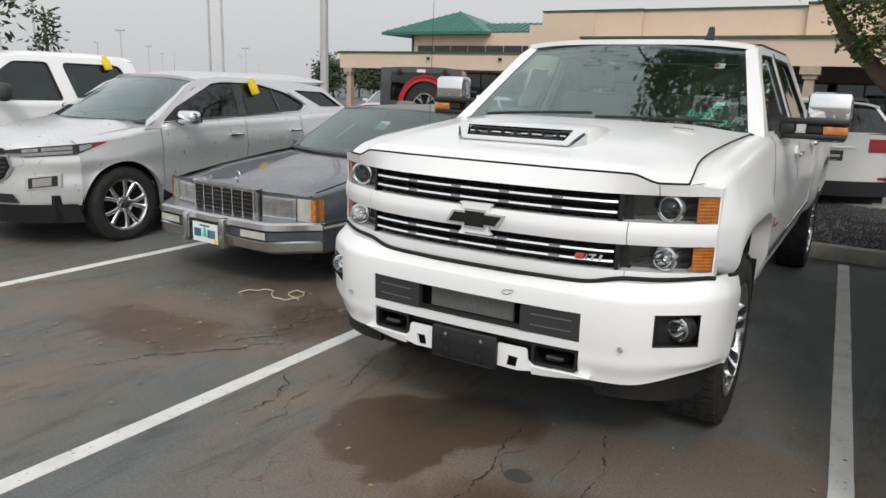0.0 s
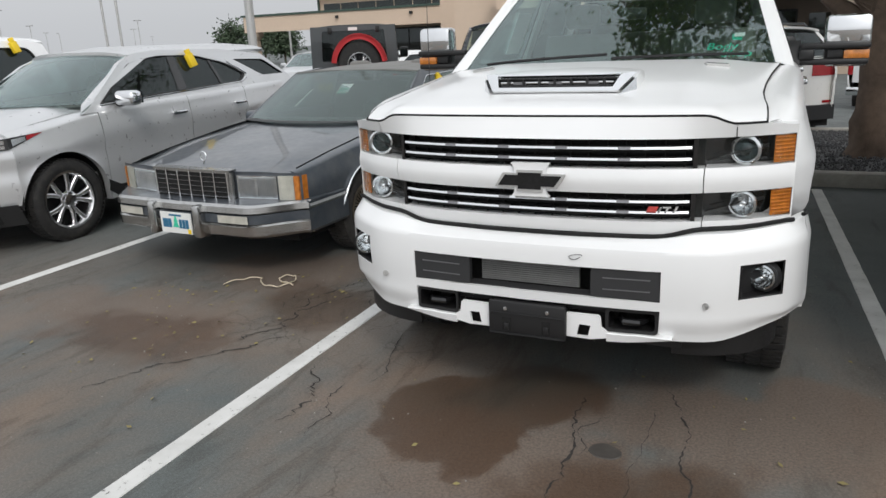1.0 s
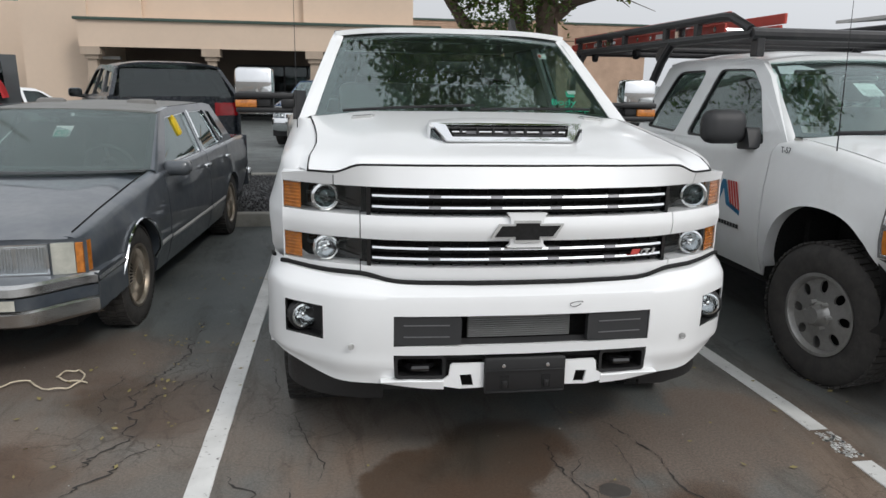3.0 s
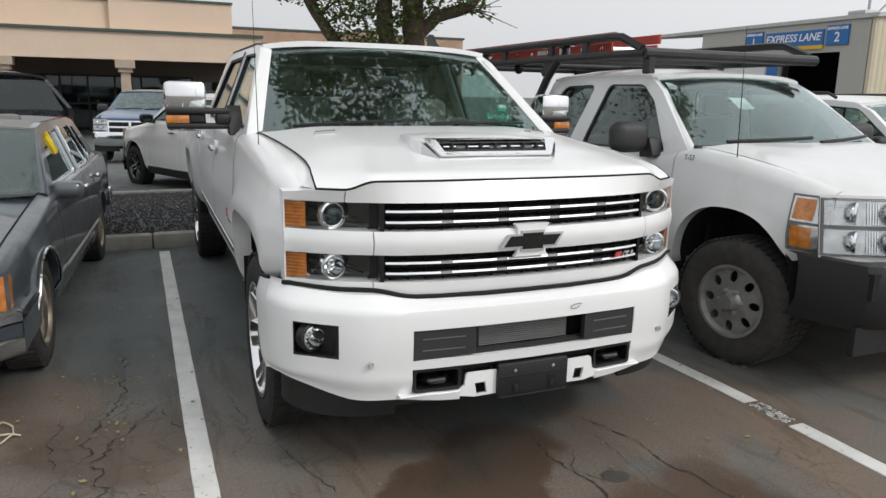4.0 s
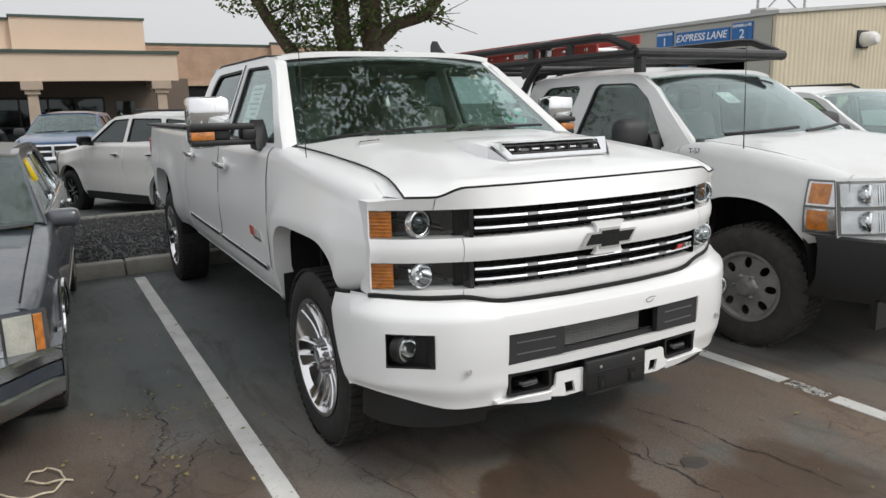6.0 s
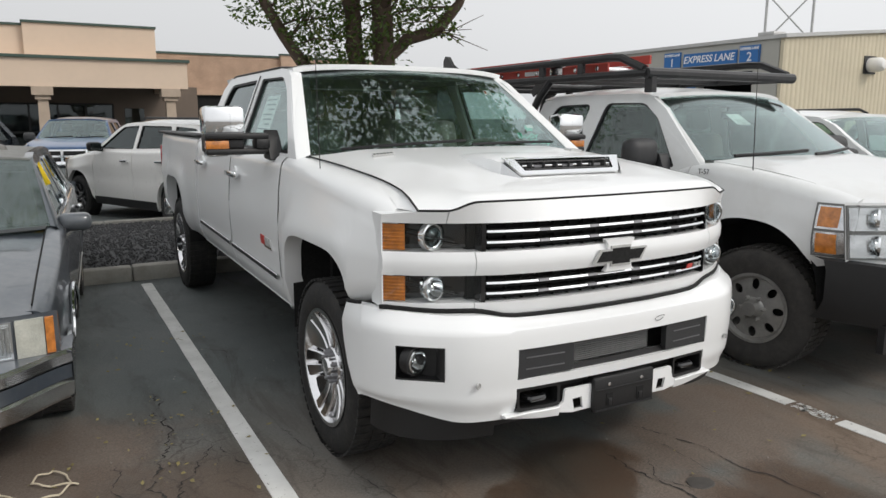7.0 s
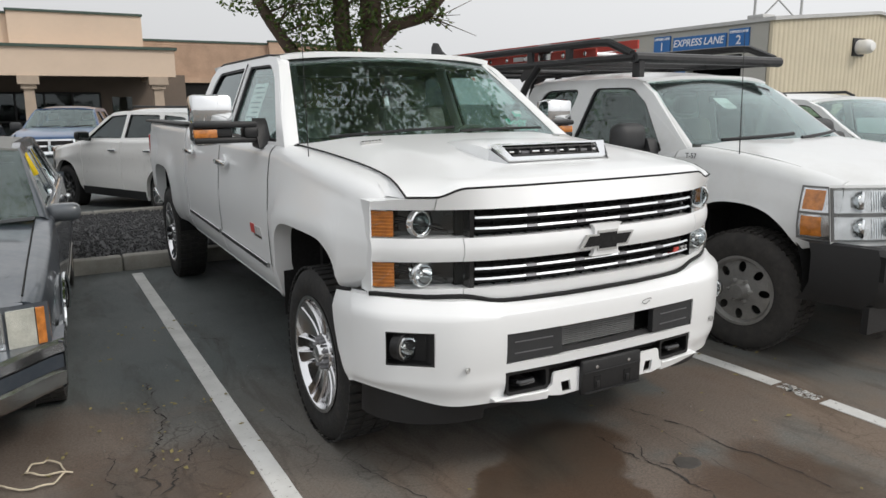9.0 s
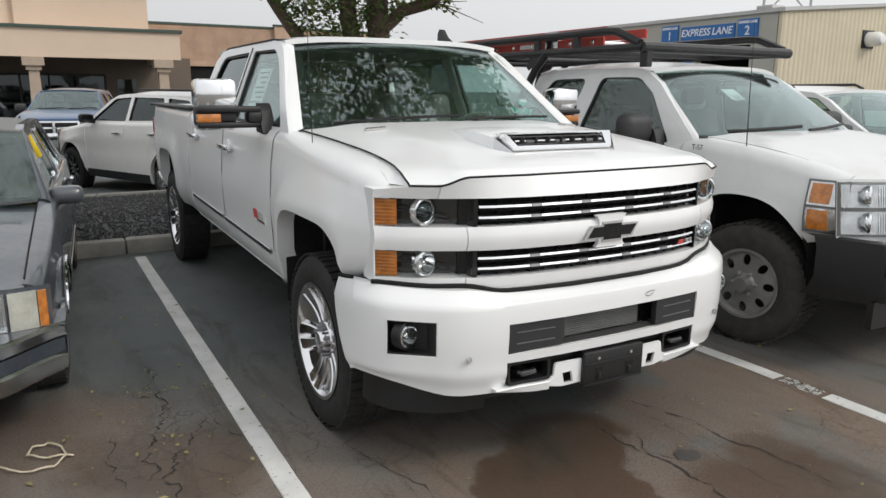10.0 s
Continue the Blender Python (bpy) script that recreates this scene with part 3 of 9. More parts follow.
def build_dealership():
    g = lot_z(34) - 0.1
    t = thing("dealership_building", "long low peach stucco car dealership with green coping", "building", kind="structure")
    # wide entrance canopy
    y0 = 34.0
    wall_box("canopy_fascia", t, M_STUCCO, -12.6, 4.2, y0, y0 + 0.5, 2.92, 4.12)
    wall_box("fascia_coping", t, M_CAPTRIM, -12.75, 4.32, y0 - 0.12, y0 + 0.55, 4.12, 4.24)
    wall_box("fascia_return", t, M_STUCCO, 3.7, 4.2, y0 + 0.5, 41.6, 2.92, 4.12)
    # soffits and back wall under the canopies carry the shade in their colour
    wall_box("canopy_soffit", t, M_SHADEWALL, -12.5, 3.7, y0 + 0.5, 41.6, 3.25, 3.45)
    wall_box("canopy_roof", t, M_STUCCO, -12.5, 4.0, y0 + 0.5, 41.6, 3.95, 4.1)
    for x in (-12.1, -6.7, -1.85, 3.42):
        column(t, x, y0 + 0.35, g, 2.92)
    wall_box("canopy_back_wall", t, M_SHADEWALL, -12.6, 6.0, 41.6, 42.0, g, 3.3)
    glazed_front(t, -6.5, 1.5, 41.5, g + 0.1, 2.3, 6)
    for x in (-8.6, 2.6):
        wall_box("service_door", t, M_GLASS_DARK, x - 0.5, x + 0.5, 41.55, 41.6, g, 2.1)
    # stucco block beside and above the canopy
    wall_box("wall", t, M_STUCCO, -15.6, -12.6, 35.5, 42.0, g, 5.55)
    for x0, x1, yy, zt in ((-15.6, -10.1, 35.6, 5.62), (-10.1, -2.4, 35.9, 5.62), (-2.4, 3.1, 35.6, 5.74)):
        wall_box("parapet", t, M_STUCCO, x0, x1, yy, yy + 0.5, 3.9, zt)
        wall_box("parapet_coping", t, M_CAPTRIM, x0 - 0.05, x1 + 0.05, yy - 0.08, yy + 0.55, zt, zt + 0.1)
    wall_box("parapet_return", t, M_STUCCO, 2.6, 3.1, 36.1, 42.0, 3.9, 5.74)
    # block wing
    wall_box("block_wall", t, M_BRICKTAN, 3.1, 18.4, 42.0, 42.5, g, 5.15)
    wall_box("block_coping", t, M_CAPTRIM, 3.1, 18.5, 41.93, 42.55, 5.15, 5.27)
    wall_box("block_pier", t, M_BRICKTAN, 11.0, 12.9, 41.7, 42.0, g, 5.3)
    wall_box("pier_coping", t, M_CAPTRIM, 10.95, 12.95, 41.65, 42.0, 5.3, 5.4)
    wall_box("block_end_wall", t, M_BRICKTAN, 17.9, 18.4, 42.5, 62.0, g, 5.15)
    # flat near-black sheet paints the shade of an opening in the block wall
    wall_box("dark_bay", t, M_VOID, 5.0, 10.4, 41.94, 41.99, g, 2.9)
    wall_box("bay_lintel", t, M_BRICKTAN, 4.6, 10.8, 41.75, 41.93, 2.9, 3.2)
    for k in range(14):
        bm = B()
        box(bm, 3.2, 18.3, 41.975, 41.995, 3.3 + k * 0.13, 3.385 + k * 0.13)
        part("block_course", bm, M_BRICKTAN, t)
    # left wing with a low canopy
    wl_y = 48.0
    wall_box("wing_fascia", t, M_STUCCO, -40.2, -19.4, wl_y, wl_y + 0.5, 2.75, 3.98)
    wall_box("wing_coping", t, M_CAPTRIM, -40.4, -19.2, wl_y - 0.1, wl_y + 0.55, 3.98, 4.14)
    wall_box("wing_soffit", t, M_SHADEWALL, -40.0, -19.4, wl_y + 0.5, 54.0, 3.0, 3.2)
    for x in (-39.3, -20.4):
        column(t, x, wl_y + 0.35, g, 2.75)
    wall_box("wing_back_wall", t, M_STUCCO, -36.5, -19.4, 54.0, 54.5, g, 6.0)
    glazed_front(t, -34.0, -20.0, 53.9, g + 0.2, 2.6, 9)
    wall_box("wing_side_wall", t, M_STUCCO, -19.4, -15.6, 42.0, 54.0, g, 5.55)
    for i in range(8):
        x0 = -36.0 + i * 1.75
        wall_box("clerestory_window", t, M_GLASS_DARK, x0, x0 + 1.65, 53.9, 53.98, 4.3, 4.95)
    wall_box("clerestory_window", t, M_GLASS_DARK, -20.4, -19.6, 53.9, 53.98, 4.3, 4.95)
    wall_box("downpipe", t, M_CAPTRIM, -36.6, -36.45, 53.8, 53.95, 3.0, 6.0)
    # hipped standing-seam roof
    roof = B()
    ex0, ex1, ey0, ey1, ez, az = -39.4, -28.6, 53.0, 63.0, 6.1, 8.25
    apex = ((ex0 + ex1) / 2, (ey0 + ey1) / 2, az)
    cs = [(ex0, ey0, ez), (ex1, ey0, ez), (ex1, ey1, ez), (ex0, ey1, ez)]
    vs, vb = [roof.verts.new(c) for c in cs], [roof.verts.new((c[0], c[1], ez - 0.25)) for c in cs]
    va = roof.verts.new(apex)
    for i in range(4):
        roof.faces.new((vs[i], vs[(i + 1) % 4], va))
        roof.faces.new((vb[i], vb[(i + 1) % 4], vs[(i + 1) % 4], vs[i]))
    roof.faces.new(vb)
    r = part("hipped_roof", roof, M_GREENROOF, t, "green standing-seam metal hip roof", False)
    for i in range(1, 22):
        x = ex0 + (ex1 - ex0) * i / 22
        k = 1 - abs(x - apex[0]) / ((ex1 - ex0) / 2)
        bm = B()
        tube(bm, [(x, ey0, ez + 0.03), (x, ey0 + (apex[1] - ey0) * k, ez + (az - ez) * k + 0.03)], 0.05, 4)
        part("roof_seam", bm, M_GREENROOF, r)
    bm = B()
    grid(bm, [-31.0, -19.0], [54.4, 57.5], lambda x, y: (x, y, 6.15 + (y - 54.4) * 0.3), 0.12)
    part("rear_roof", bm, M_GREENROOF, t)
    for i in range(20):
        bm = B()
        x = -30.7 + i * 0.6
        tube(bm, [(x, 54.4, 6.2), (x, 57.5, 7.13)], 0.04, 4)
        part("roof_seam", bm, M_GREENROOF, t)
    # wall packs and small lamps under the fascia
    for x in (-31.0, -24.5):
        wall_box("fascia_light", t, M_BLACK, x - 0.1, x + 0.1, wl_y - 0.2, wl_y, 3.5, 3.7)
    wall_box("wall_light", t, M_STEEL, -12.55, -11.5, 36.5, 36.75, 2.4, 2.55)
    return t


def build_shed():
    g = lot_z(20) - 0.1
    t = thing("service_shed", "tan ribbed sheet-metal service shed with grey side and blue signs", "shed", kind="structure")
    cx, cy, w, zc, zp = 25.7, 18.3, 14.8, 5.0, 5.6
    # gable wall of separate ribs facing -y
    gable = B()
    prism(gable, [(cx, g), (cx + w, g), (cx + w, zc), (cx + w / 2, zp), (cx, zc)], 0.2, lambda a, b, h: (a, cy + 0.03 + h, b))
    gw = part("gable_wall", gable, M_SHED, t)
    n = 48
    for i in range(n):
        x = cx + 0.06 + (w - 0.12) * i / n
        top = zc + (zp - zc) * (1 - abs((x - cx) / (w / 2) - 1)) - 0.05
        bm = B()
        prism(bm, [(x, cy + 0.03), (x + 0.05, cy), (x + 0.19, cy), (x + 0.24, cy + 0.03)], top - g, lambda a, b, h: (a, b, g + h))
        part("wall_rib", bm, M_SHED, gw)
    for s in (0, 1):
        bm = B()
        x0, x1 = (cx - 0.1, cx + w / 2) if s == 0 else (cx + w + 0.1, cx + w / 2)
        prism(bm, [(x0, zc - 0.04), (x1, zp - 0.02), (x1, zp + 0.12), (x0, zc + 0.12)], 16.0, lambda a, b, h: (a, cy - 0.12 + h, b))
        part("roof_sheet", bm, M_STEEL, t)
    # side wall with two bays, facing -x
    side = B()
    holed(side, [(cy + 0.2, g), (cy + 9.5, g), (cy + 9.5, zc), (cy + 0.2, zc)], [[(cy + 1.5, g + 0.05), (cy + 4.6, g + 0.05), (cy + 4.6, 3.7), (cy + 1.5, 3.7)], [(cy + 5.4, g + 0.05), (cy + 8.5, g + 0.05), (cy + 8.5, 3.7), (cy + 5.4, 3.7)]], 0.2, lambda a, b, h: (cx + h, a, b))
    part("side_wall", side, M_SHEDGREY, t, "", False)
    # near-black sheet added inside stands for the unlit depth of the bays
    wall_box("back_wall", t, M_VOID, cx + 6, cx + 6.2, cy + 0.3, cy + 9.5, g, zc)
    wall_box("end_wall", t, M_SHEDGREY, cx, cx + 6, cy + 9.5, cy + 9.7, g, zc)
    turn = Matrix(((0, 0, -1, 0), (-1, 0, 0, 0), (0, 1, 0, 0), (0, 0, 0, 1)))

    def sign(y0, y1, z0, z1, lines):
        s = wall_box("sign_panel", t, M_SIGNBLUE, cx - 0.08, cx - 0.01, y0, y1, z0, z1, 0.0, "blue sign panel with white lettering")
        for text, size, dy, dz, sh in lines:
            m = Matrix.Translation((cx - 0.085, (y0 + y1) / 2 + dy, (z0 + z1) / 2 + dz)) @ turn
            lettering("lettering", text, size, m, M_SIGNWHITE, s, 0.004, shear=sh, bold=0.006)
        return s
    s1 = sign(20.65, 23.75, 4.02, 4.66, [("EXPRESS", 0.46, 0.68, 0.02, 0.2), ("LANE", 0.46, -0.85, 0.02, 0.2)])
    sign(19.45, 20.5, 3.98, 4.78, [("EXPRESS LANE", 0.15, 0, 0.27, 0), ("2", 0.55, 0, -0.1, 0)])
    sign(23.95, 25.0, 3.98, 4.78, [("EXPRESS LANE", 0.15, 0, 0.27, 0), ("1", 0.55, 0, -0.1, 0)])
    wall_box("sign_stripe", t, M_SIGNYELLOW, cx - 0.09, cx - 0.01, 20.65, 21.9, 3.86, 4.02)
    wall_box("bay_sign", t, M_SIGNBLUE, cx - 0.06, cx - 0.01, 22.95, 23.55, 2.3, 3.3)
    wall_box("white_panel", t, M_PAPER, cx + 0.3, cx + 0.5, 23.8, 26.6, 2.6, 3.6)
    # exhaust hood on the gable
    hood = B()
    lathe(hood, [(0.0, -0.75), (0.2, -0.72), (0.3, -0.6), (0.33, -0.45), (0.33, 0.0), (0.0, 0.0)], Matrix.Translation((31.8, cy, 4.05)) @ Euler((radians(90), 0, 0)).to_matrix().to_4x4() @ Matrix.Scale(-1, 4, (0, 0, 1)) @ Matrix.Translation((0, 0, 0)), 24)
    part("vent_hood", hood, M_PEARL, t, "white round wall vent hood")
    wall_box("vent_flange", t, M_BLACK, 31.35, 32.25, cy - 0.05, cy, 3.65, 4.45)
    box_on_roof = B()
    box(box_on_roof, 25.6, 26.4, 18.8, 19.6, 5.1, 5.28, 0.03)
    part("roof_vent", box_on_roof, M_STEEL, t)
    bm = B()
    tube(bm, [(36.4, 18.5, 5.3), (36.4, 18.5, 5.9)], 0.06, 8)
    part("vent_pipe", bm, M_STEEL, t)
    return t


build_dealership()
build_shed()


# ---- vehicle kit: local frame with x across, y from the nose to the tail, z up ----
def ring_pts(n, r, c=(0, 0), a0=0.0):
    return [(c[0] + r * math.cos(a0 + 2 * math.pi * k / n), c[1] + r * math.sin(a0 + 2 * math.pi * k / n)) for k in range(n)]


def chrome_spokes(w, m, h, rim_r):
    """Six broad split spokes of polished alloy with narrow dark slots and a capped hub."""
    ns = 6
    r0, r1 = 0.085, rim_r - 0.010

    def face(r):
        """Height of the spoke faces over the radius: dished towards the hub."""
        t = (r - r0) / (r1 - r0)
        return h * (0.60 + 0.34 * t - 0.10 * math.sin(t * math.pi))

    def blade(bm, a, lo, hi, sag=0.0, drop=0.035):
        """A blade between two edges given as offsets across the spoke at the hub and at the rim."""
        ca, sa = math.cos(a), math.sin(a)
        rows = []
        for t in span(0, 1, 6):
            r = r0 + (r1 - r0) * t
            q0, q1 = lo[0] + (lo[1] - lo[0]) * t, hi[0] + (hi[1] - hi[0]) * t
            z = face(r) - sag
            pts = ((q0, z - drop), (q0, z - 0.006), (q0 + 0.006, z), (q1 - 0.006, z), (q1, z - 0.006), (q1, z - drop))
            rows.append([bm.verts.new(m @ Vector((ca * r - sa * q, sa * r + ca * q, zz))) for q, zz in pts])
        for p0, p1 in zip(rows, rows[1:]):
            for j in range(5):
                bm.faces.new((p0[j], p0[j + 1], p1[j + 1], p1[j]))
    for k in range(ns):
        a = 2 * math.pi * k / ns + 0.2
        bm = B()
        blade(bm, a, (0.005, 0.010), (0.038, 0.074))
        blade(bm, a, (-0.038, -0.074), (-0.005, -0.010))
        part("spoke", bm, M_ALU, w, "", None, 40)
        bm = B()
        blade(bm, a + math.pi / ns, (-0.016, -0.056), (0.016, 0.056), 0.022, 0.02)
        part("spoke_web", bm, M_ALU, w, "", None, 40)
    # near-black cone paints the shade behind the spoke slots
    bm = B()
    lathe(bm, [(r1, h * 0.55), (r0, h * 0.30)], m, 40)
    part("slot_backing", bm, M_VOID, w)
    bm = B()
    lathe(bm, [(0.098, h * 0.30), (0.098, h * 0.56), (0.090, h * 0.64), (0.050, h * 0.62), (0.048, h * 0.80), (0.040, h * 0.88), (0.0, h * 0.90)], m, 40)
    part("hub_cap", bm, M_ALU, w)
    for k in range(8):
        bm = B()
        a = 2 * math.pi * (k + 0.5) / 8
        lathe(bm, [(0.0115, 0), (0.0115, 0.022), (0.007, 0.030), (0, 0.030)], m @ Matrix.Translation((0.070 * math.cos(a), 0.070 * math.sin(a), h * 0.61)), 8)
        part("lug_nut", bm, M_CLIP, w)


def wheel(parent, x, y, r, width, rim_r, style, tyre=None, steer=0.0):
    """One wheel whose outer face lies at x, as a part with tyre and rim; the sign of x gives its side."""
    s = 1 if x > 0 else -1
    tyre = tyre or M_RUBBER
    # local frame: z out of the car
    m = pose(x - s * width / 2, y, r, 0, 0, steer) @ Matrix(((0, 0, s, 0), (s, 0, 0, 0), (0, 1, 0, 0), (0, 0, 0, 1)))
    h = width / 2
    bm = B()
    lathe(bm, [(rim_r - 0.01, -h * 0.8), (rim_r + 0.015, -h * 0.92), (r * 0.80, -h), (r * 0.93, -h * 0.93), (r * 0.985, -h * 0.8), (r, -h * 0.5), (r, h * 0.5), (r * 0.985, h * 0.8), (r * 0.93, h * 0.93), (r * 0.80, h), (rim_r + 0.015, h * 0.92), (rim_r - 0.01, h * 0.8)], m, 64)
    w = part("wheel", bm, tyre, parent, "black rubber road wheel")
    # tread blocks
    tb = B()
    nb = 56
    for k in range(nb):
        a = 2 * math.pi * k / nb
        for z0, z1, off in ((-h * 0.86, -h * 0.30, 0.0), (-h * 0.24, h * 0.24, 0.5), (h * 0.30, h * 0.90, 0.0)):
            a0, a1 = a + off * math.pi / nb, a + (off + 1.35) * math.pi / nb
            q = [tb.verts.new(m @ Vector((rr * math.cos(t), rr * math.sin(t), z))) for rr, t, z in ((r - 0.004, a0, z0), (r - 0.004, a1, z0), (r - 0.004, a1, z1), (r - 0.004, a0, z1), (r + 0.007, a0, z0), (r + 0.007, a1, z0), (r + 0.007, a1, z1), (r + 0.007, a0, z1))]
            for f in ((4, 5, 6, 7), (0, 1, 5, 4), (1, 2, 6, 5), (2, 3, 7, 6), (3, 0, 4, 7)):
                tb.faces.new([q[i] for i in f])
    part("tread", tb, tyre, w, "", False)
    rim_m = {"chrome": M_ALU, "steel": M_DULL_ALU, "wire": M_GOLD_RIM, "suv": M_ALU, "black": M_GLOSSBLACK, "plain": M_ALU}[style]
    bm = B()
    lathe(bm, [(rim_r, h * 0.80), (rim_r + 0.006, h * 0.95), (rim_r - 0.012, h * 0.95), (rim_r - 0.03, h * 0.70), (rim_r - 0.045, -h * 0.2), (rim_r - 0.05, -h * 0.8)], m, 56)
    part("rim", bm, rim_m, w)
    bm = B()
    lathe(bm, [(rim_r - 0.04, -h * 0.1), (rim_r * 0.55, -h * 0.15), (0.0, -h * 0.1)], m, 32)
    part("brake_disc", bm, M_VOID if style != "steel" else M_BLACK, w)
    if style == "chrome":
        chrome_spokes(w, m, h, rim_r)
    elif style in ("suv", "black", "plain"):
        ns, tw, zf = {"suv": (5, 0.060, 0.85), "black": (8, 0.035, 0.8), "plain": (6, 0.06, 0.7)}[style]
        for k in range(ns):
            bm = B()
            for d in (-1, 1):
                a = 2 * math.pi * k / ns
                spread = {"suv": 0.27, "black": 0.12, "plain": 0.2}[style]
                r0, r1 = rim_r * 0.26, rim_r - 0.012
                prof = []
                for t in (0.0, 0.35, 0.7, 1.0):
                    rr = r0 + (r1 - r0) * t
                    aa = a + d * spread * (0.45 + 0.55 * t)
                    ww = tw * (0.62 + 0.15 * t) / 2
                    zc = h * (zf - 0.18 + 0.22 * t - 0.10 * t * t)
                    prof.append((rr, aa, ww, zc))
                rows = []
                for rr, aa, ww, zc in prof:
                    cx, cy = rr * math.cos(aa), rr * math.sin(aa)
                    nx, ny = -math.sin(aa), math.cos(aa)
                    rows.append([bm.verts.new(m @ Vector((cx + nx * q, cy + ny * q, z))) for q, z in ((-ww, zc - 0.03), (-ww, zc - 0.004), (-ww * 0.4, zc + 0.008), (ww * 0.4, zc + 0.008), (ww, zc - 0.004), (ww, zc - 0.03))])
                for p0, p1 in zip(rows, rows[1:]):
                    for j in range(5):
                        bm.faces.new((p0[j], p0[j + 1], p1[j + 1], p1[j]))
            part("spoke", bm, rim_m, w, "", None, 50)
        bm = B()
        lathe(bm, [(rim_r * 0.34, h * (zf - 0.4)), (rim_r * 0.33, h * (zf - 0.14)), (rim_r * 0.27, h * (zf - 0.05)), (rim_r * 0.2, h * (zf - 0.05)), (rim_r * 0.19, h * zf), (0.0, h * (zf + 0.03))], m, 32)
        part("hub_cap", bm, rim_m, w)
        for k in range(5):
            bm = B()
            a = 2 * math.pi * (k + 0.5) / 5
            lathe(bm, [(0.011, 0), (0.011, 0.02), (0.007, 0.028), (0, 0.028)], m @ Matrix.Translation((rim_r * 0.25 * math.cos(a), rim_r * 0.25 * math.sin(a), h * (zf - 0.07))), 8)
            part("lug_nut", bm, M_CHROME, w)
    elif style == "steel":
        bm = B()
        zf = h * 0.62
        outer = ring_pts(48, rim_r - 0.02)
        holes = [[(px * 1.0, py * 1.0) for px, py in [(math.cos(a) * q - math.sin(a) * p, math.sin(a) * q + math.cos(a) * p) for q, p in [(rim_r * 0.70 + 0.036 * math.cos(b), 0.026 * math.sin(b)) for b in [2 * math.pi * j / 12 for j in range(12)]]]] for a in [2 * math.pi * k / 8 for k in range(8)]]
        holed(bm, outer, holes, 0.012, lambda a, b, hh: m @ Vector((a, b, zf + hh - 0.25 * math.hypot(a, b) ** 2 * 2 + 0.02)))
        part("wheel_disc", bm, rim_m, w, "", None, 40)
        bm = B()
        lathe(bm, [(rim_r * 0.42, zf - 0.02), (rim_r * 0.36, zf + 0.015), (rim_r * 0.30, zf + 0.03), (rim_r * 0.24, zf + 0.05), (rim_r * 0.2, zf + 0.085), (0.0, zf + 0.09)], m, 28)
        part("hub_cap", bm, rim_m, w)
        for k in range(6):
            a = 2 * math.pi * k / 6
            bm = B()
            lathe(bm, [(0.013, 0), (0.013, 0.03), (0.008, 0.04), (0, 0.04)], m @ Matrix.Translation((rim_r * 0.33 * math.cos(a), rim_r * 0.33 * math.sin(a), zf + 0.02)), 8)
            part("lug_nut", bm, M_DULL_ALU, w)
    else:
        bm = B()
        for k in range(36):
            a = 2 * math.pi * k / 36
            for d in (-1, 1):
                a1 = a + d * 0.22
                tube(bm, [m @ Vector((rim_r * 0.26 * math.cos(a), rim_r * 0.26 * math.sin(a), h * 0.86)), m @ Vector(((rim_r - 0.03) * math.cos(a1), (rim_r - 0.03) * math.sin(a1), h * 0.74))], 0.0035, 4, False)
        part("wire_spokes", bm, rim_m, w, "tarnished wire wheel spokes")
        bm = B()
        lathe(bm, [(rim_r * 0.30, h * 0.7), (rim_r * 0.29, h * 0.9), (rim_r * 0.22, h * 0.96), (rim_r * 0.12, h * 1.02), (0.0, h * 1.05)], m, 24)
        part("hub_cap", bm, rim_m, w)
    return w


def seat(parent, x, y, z, w=0.5, mat=None):
    mat = mat or M_SEAT
    bm = B()
    box(bm, x - w / 2, x + w / 2, y - 0.25, y + 0.25, z - 0.1, z + 0.06, 0.05)
    s = part("seat", bm, mat, parent)
    bm = B()
    box(bm, -w / 2, w / 2, -0.07, 0.07, 0.0, 0.6, 0.06, 2, Matrix.Translation((x, y + 0.27, z)) @ pose(0, 0, 0, -14))
    part("backrest", bm, mat, s)
    if w < 0.8:
        bm = B()
        box(bm, -0.13, 0.13, -0.05, 0.05, 0.0, 0.17, 0.045, 2, Matrix.Translation((x, y + 0.42, z + 0.62)))
        part("headrest", bm, mat, s)


def steering_wheel(parent, x, y, z, r=0.185):
    m = Matrix.Translation((x, y, z)) @ pose(0, 0, 0, -62)
    bm = B()
    pts = [m @ Vector((r * math.cos(a), r * math.sin(a), 0)) for a in [2 * math.pi * k / 24 for k in range(25)]]
    tube(bm, pts, 0.016, 6, False)
    for a in (0.2, math.pi - 0.2, -math.pi / 2):
        tube(bm, [m @ Vector((0, 0, 0.02)), m @ Vector((r * math.cos(a), r * math.sin(a), 0))], 0.016, 6)
    lathe(bm, [(0.07, -0.02), (0.07, 0.03), (0, 0.04)], m, 16)
    part("steering_wheel", bm, M_TRIMGREY, parent)


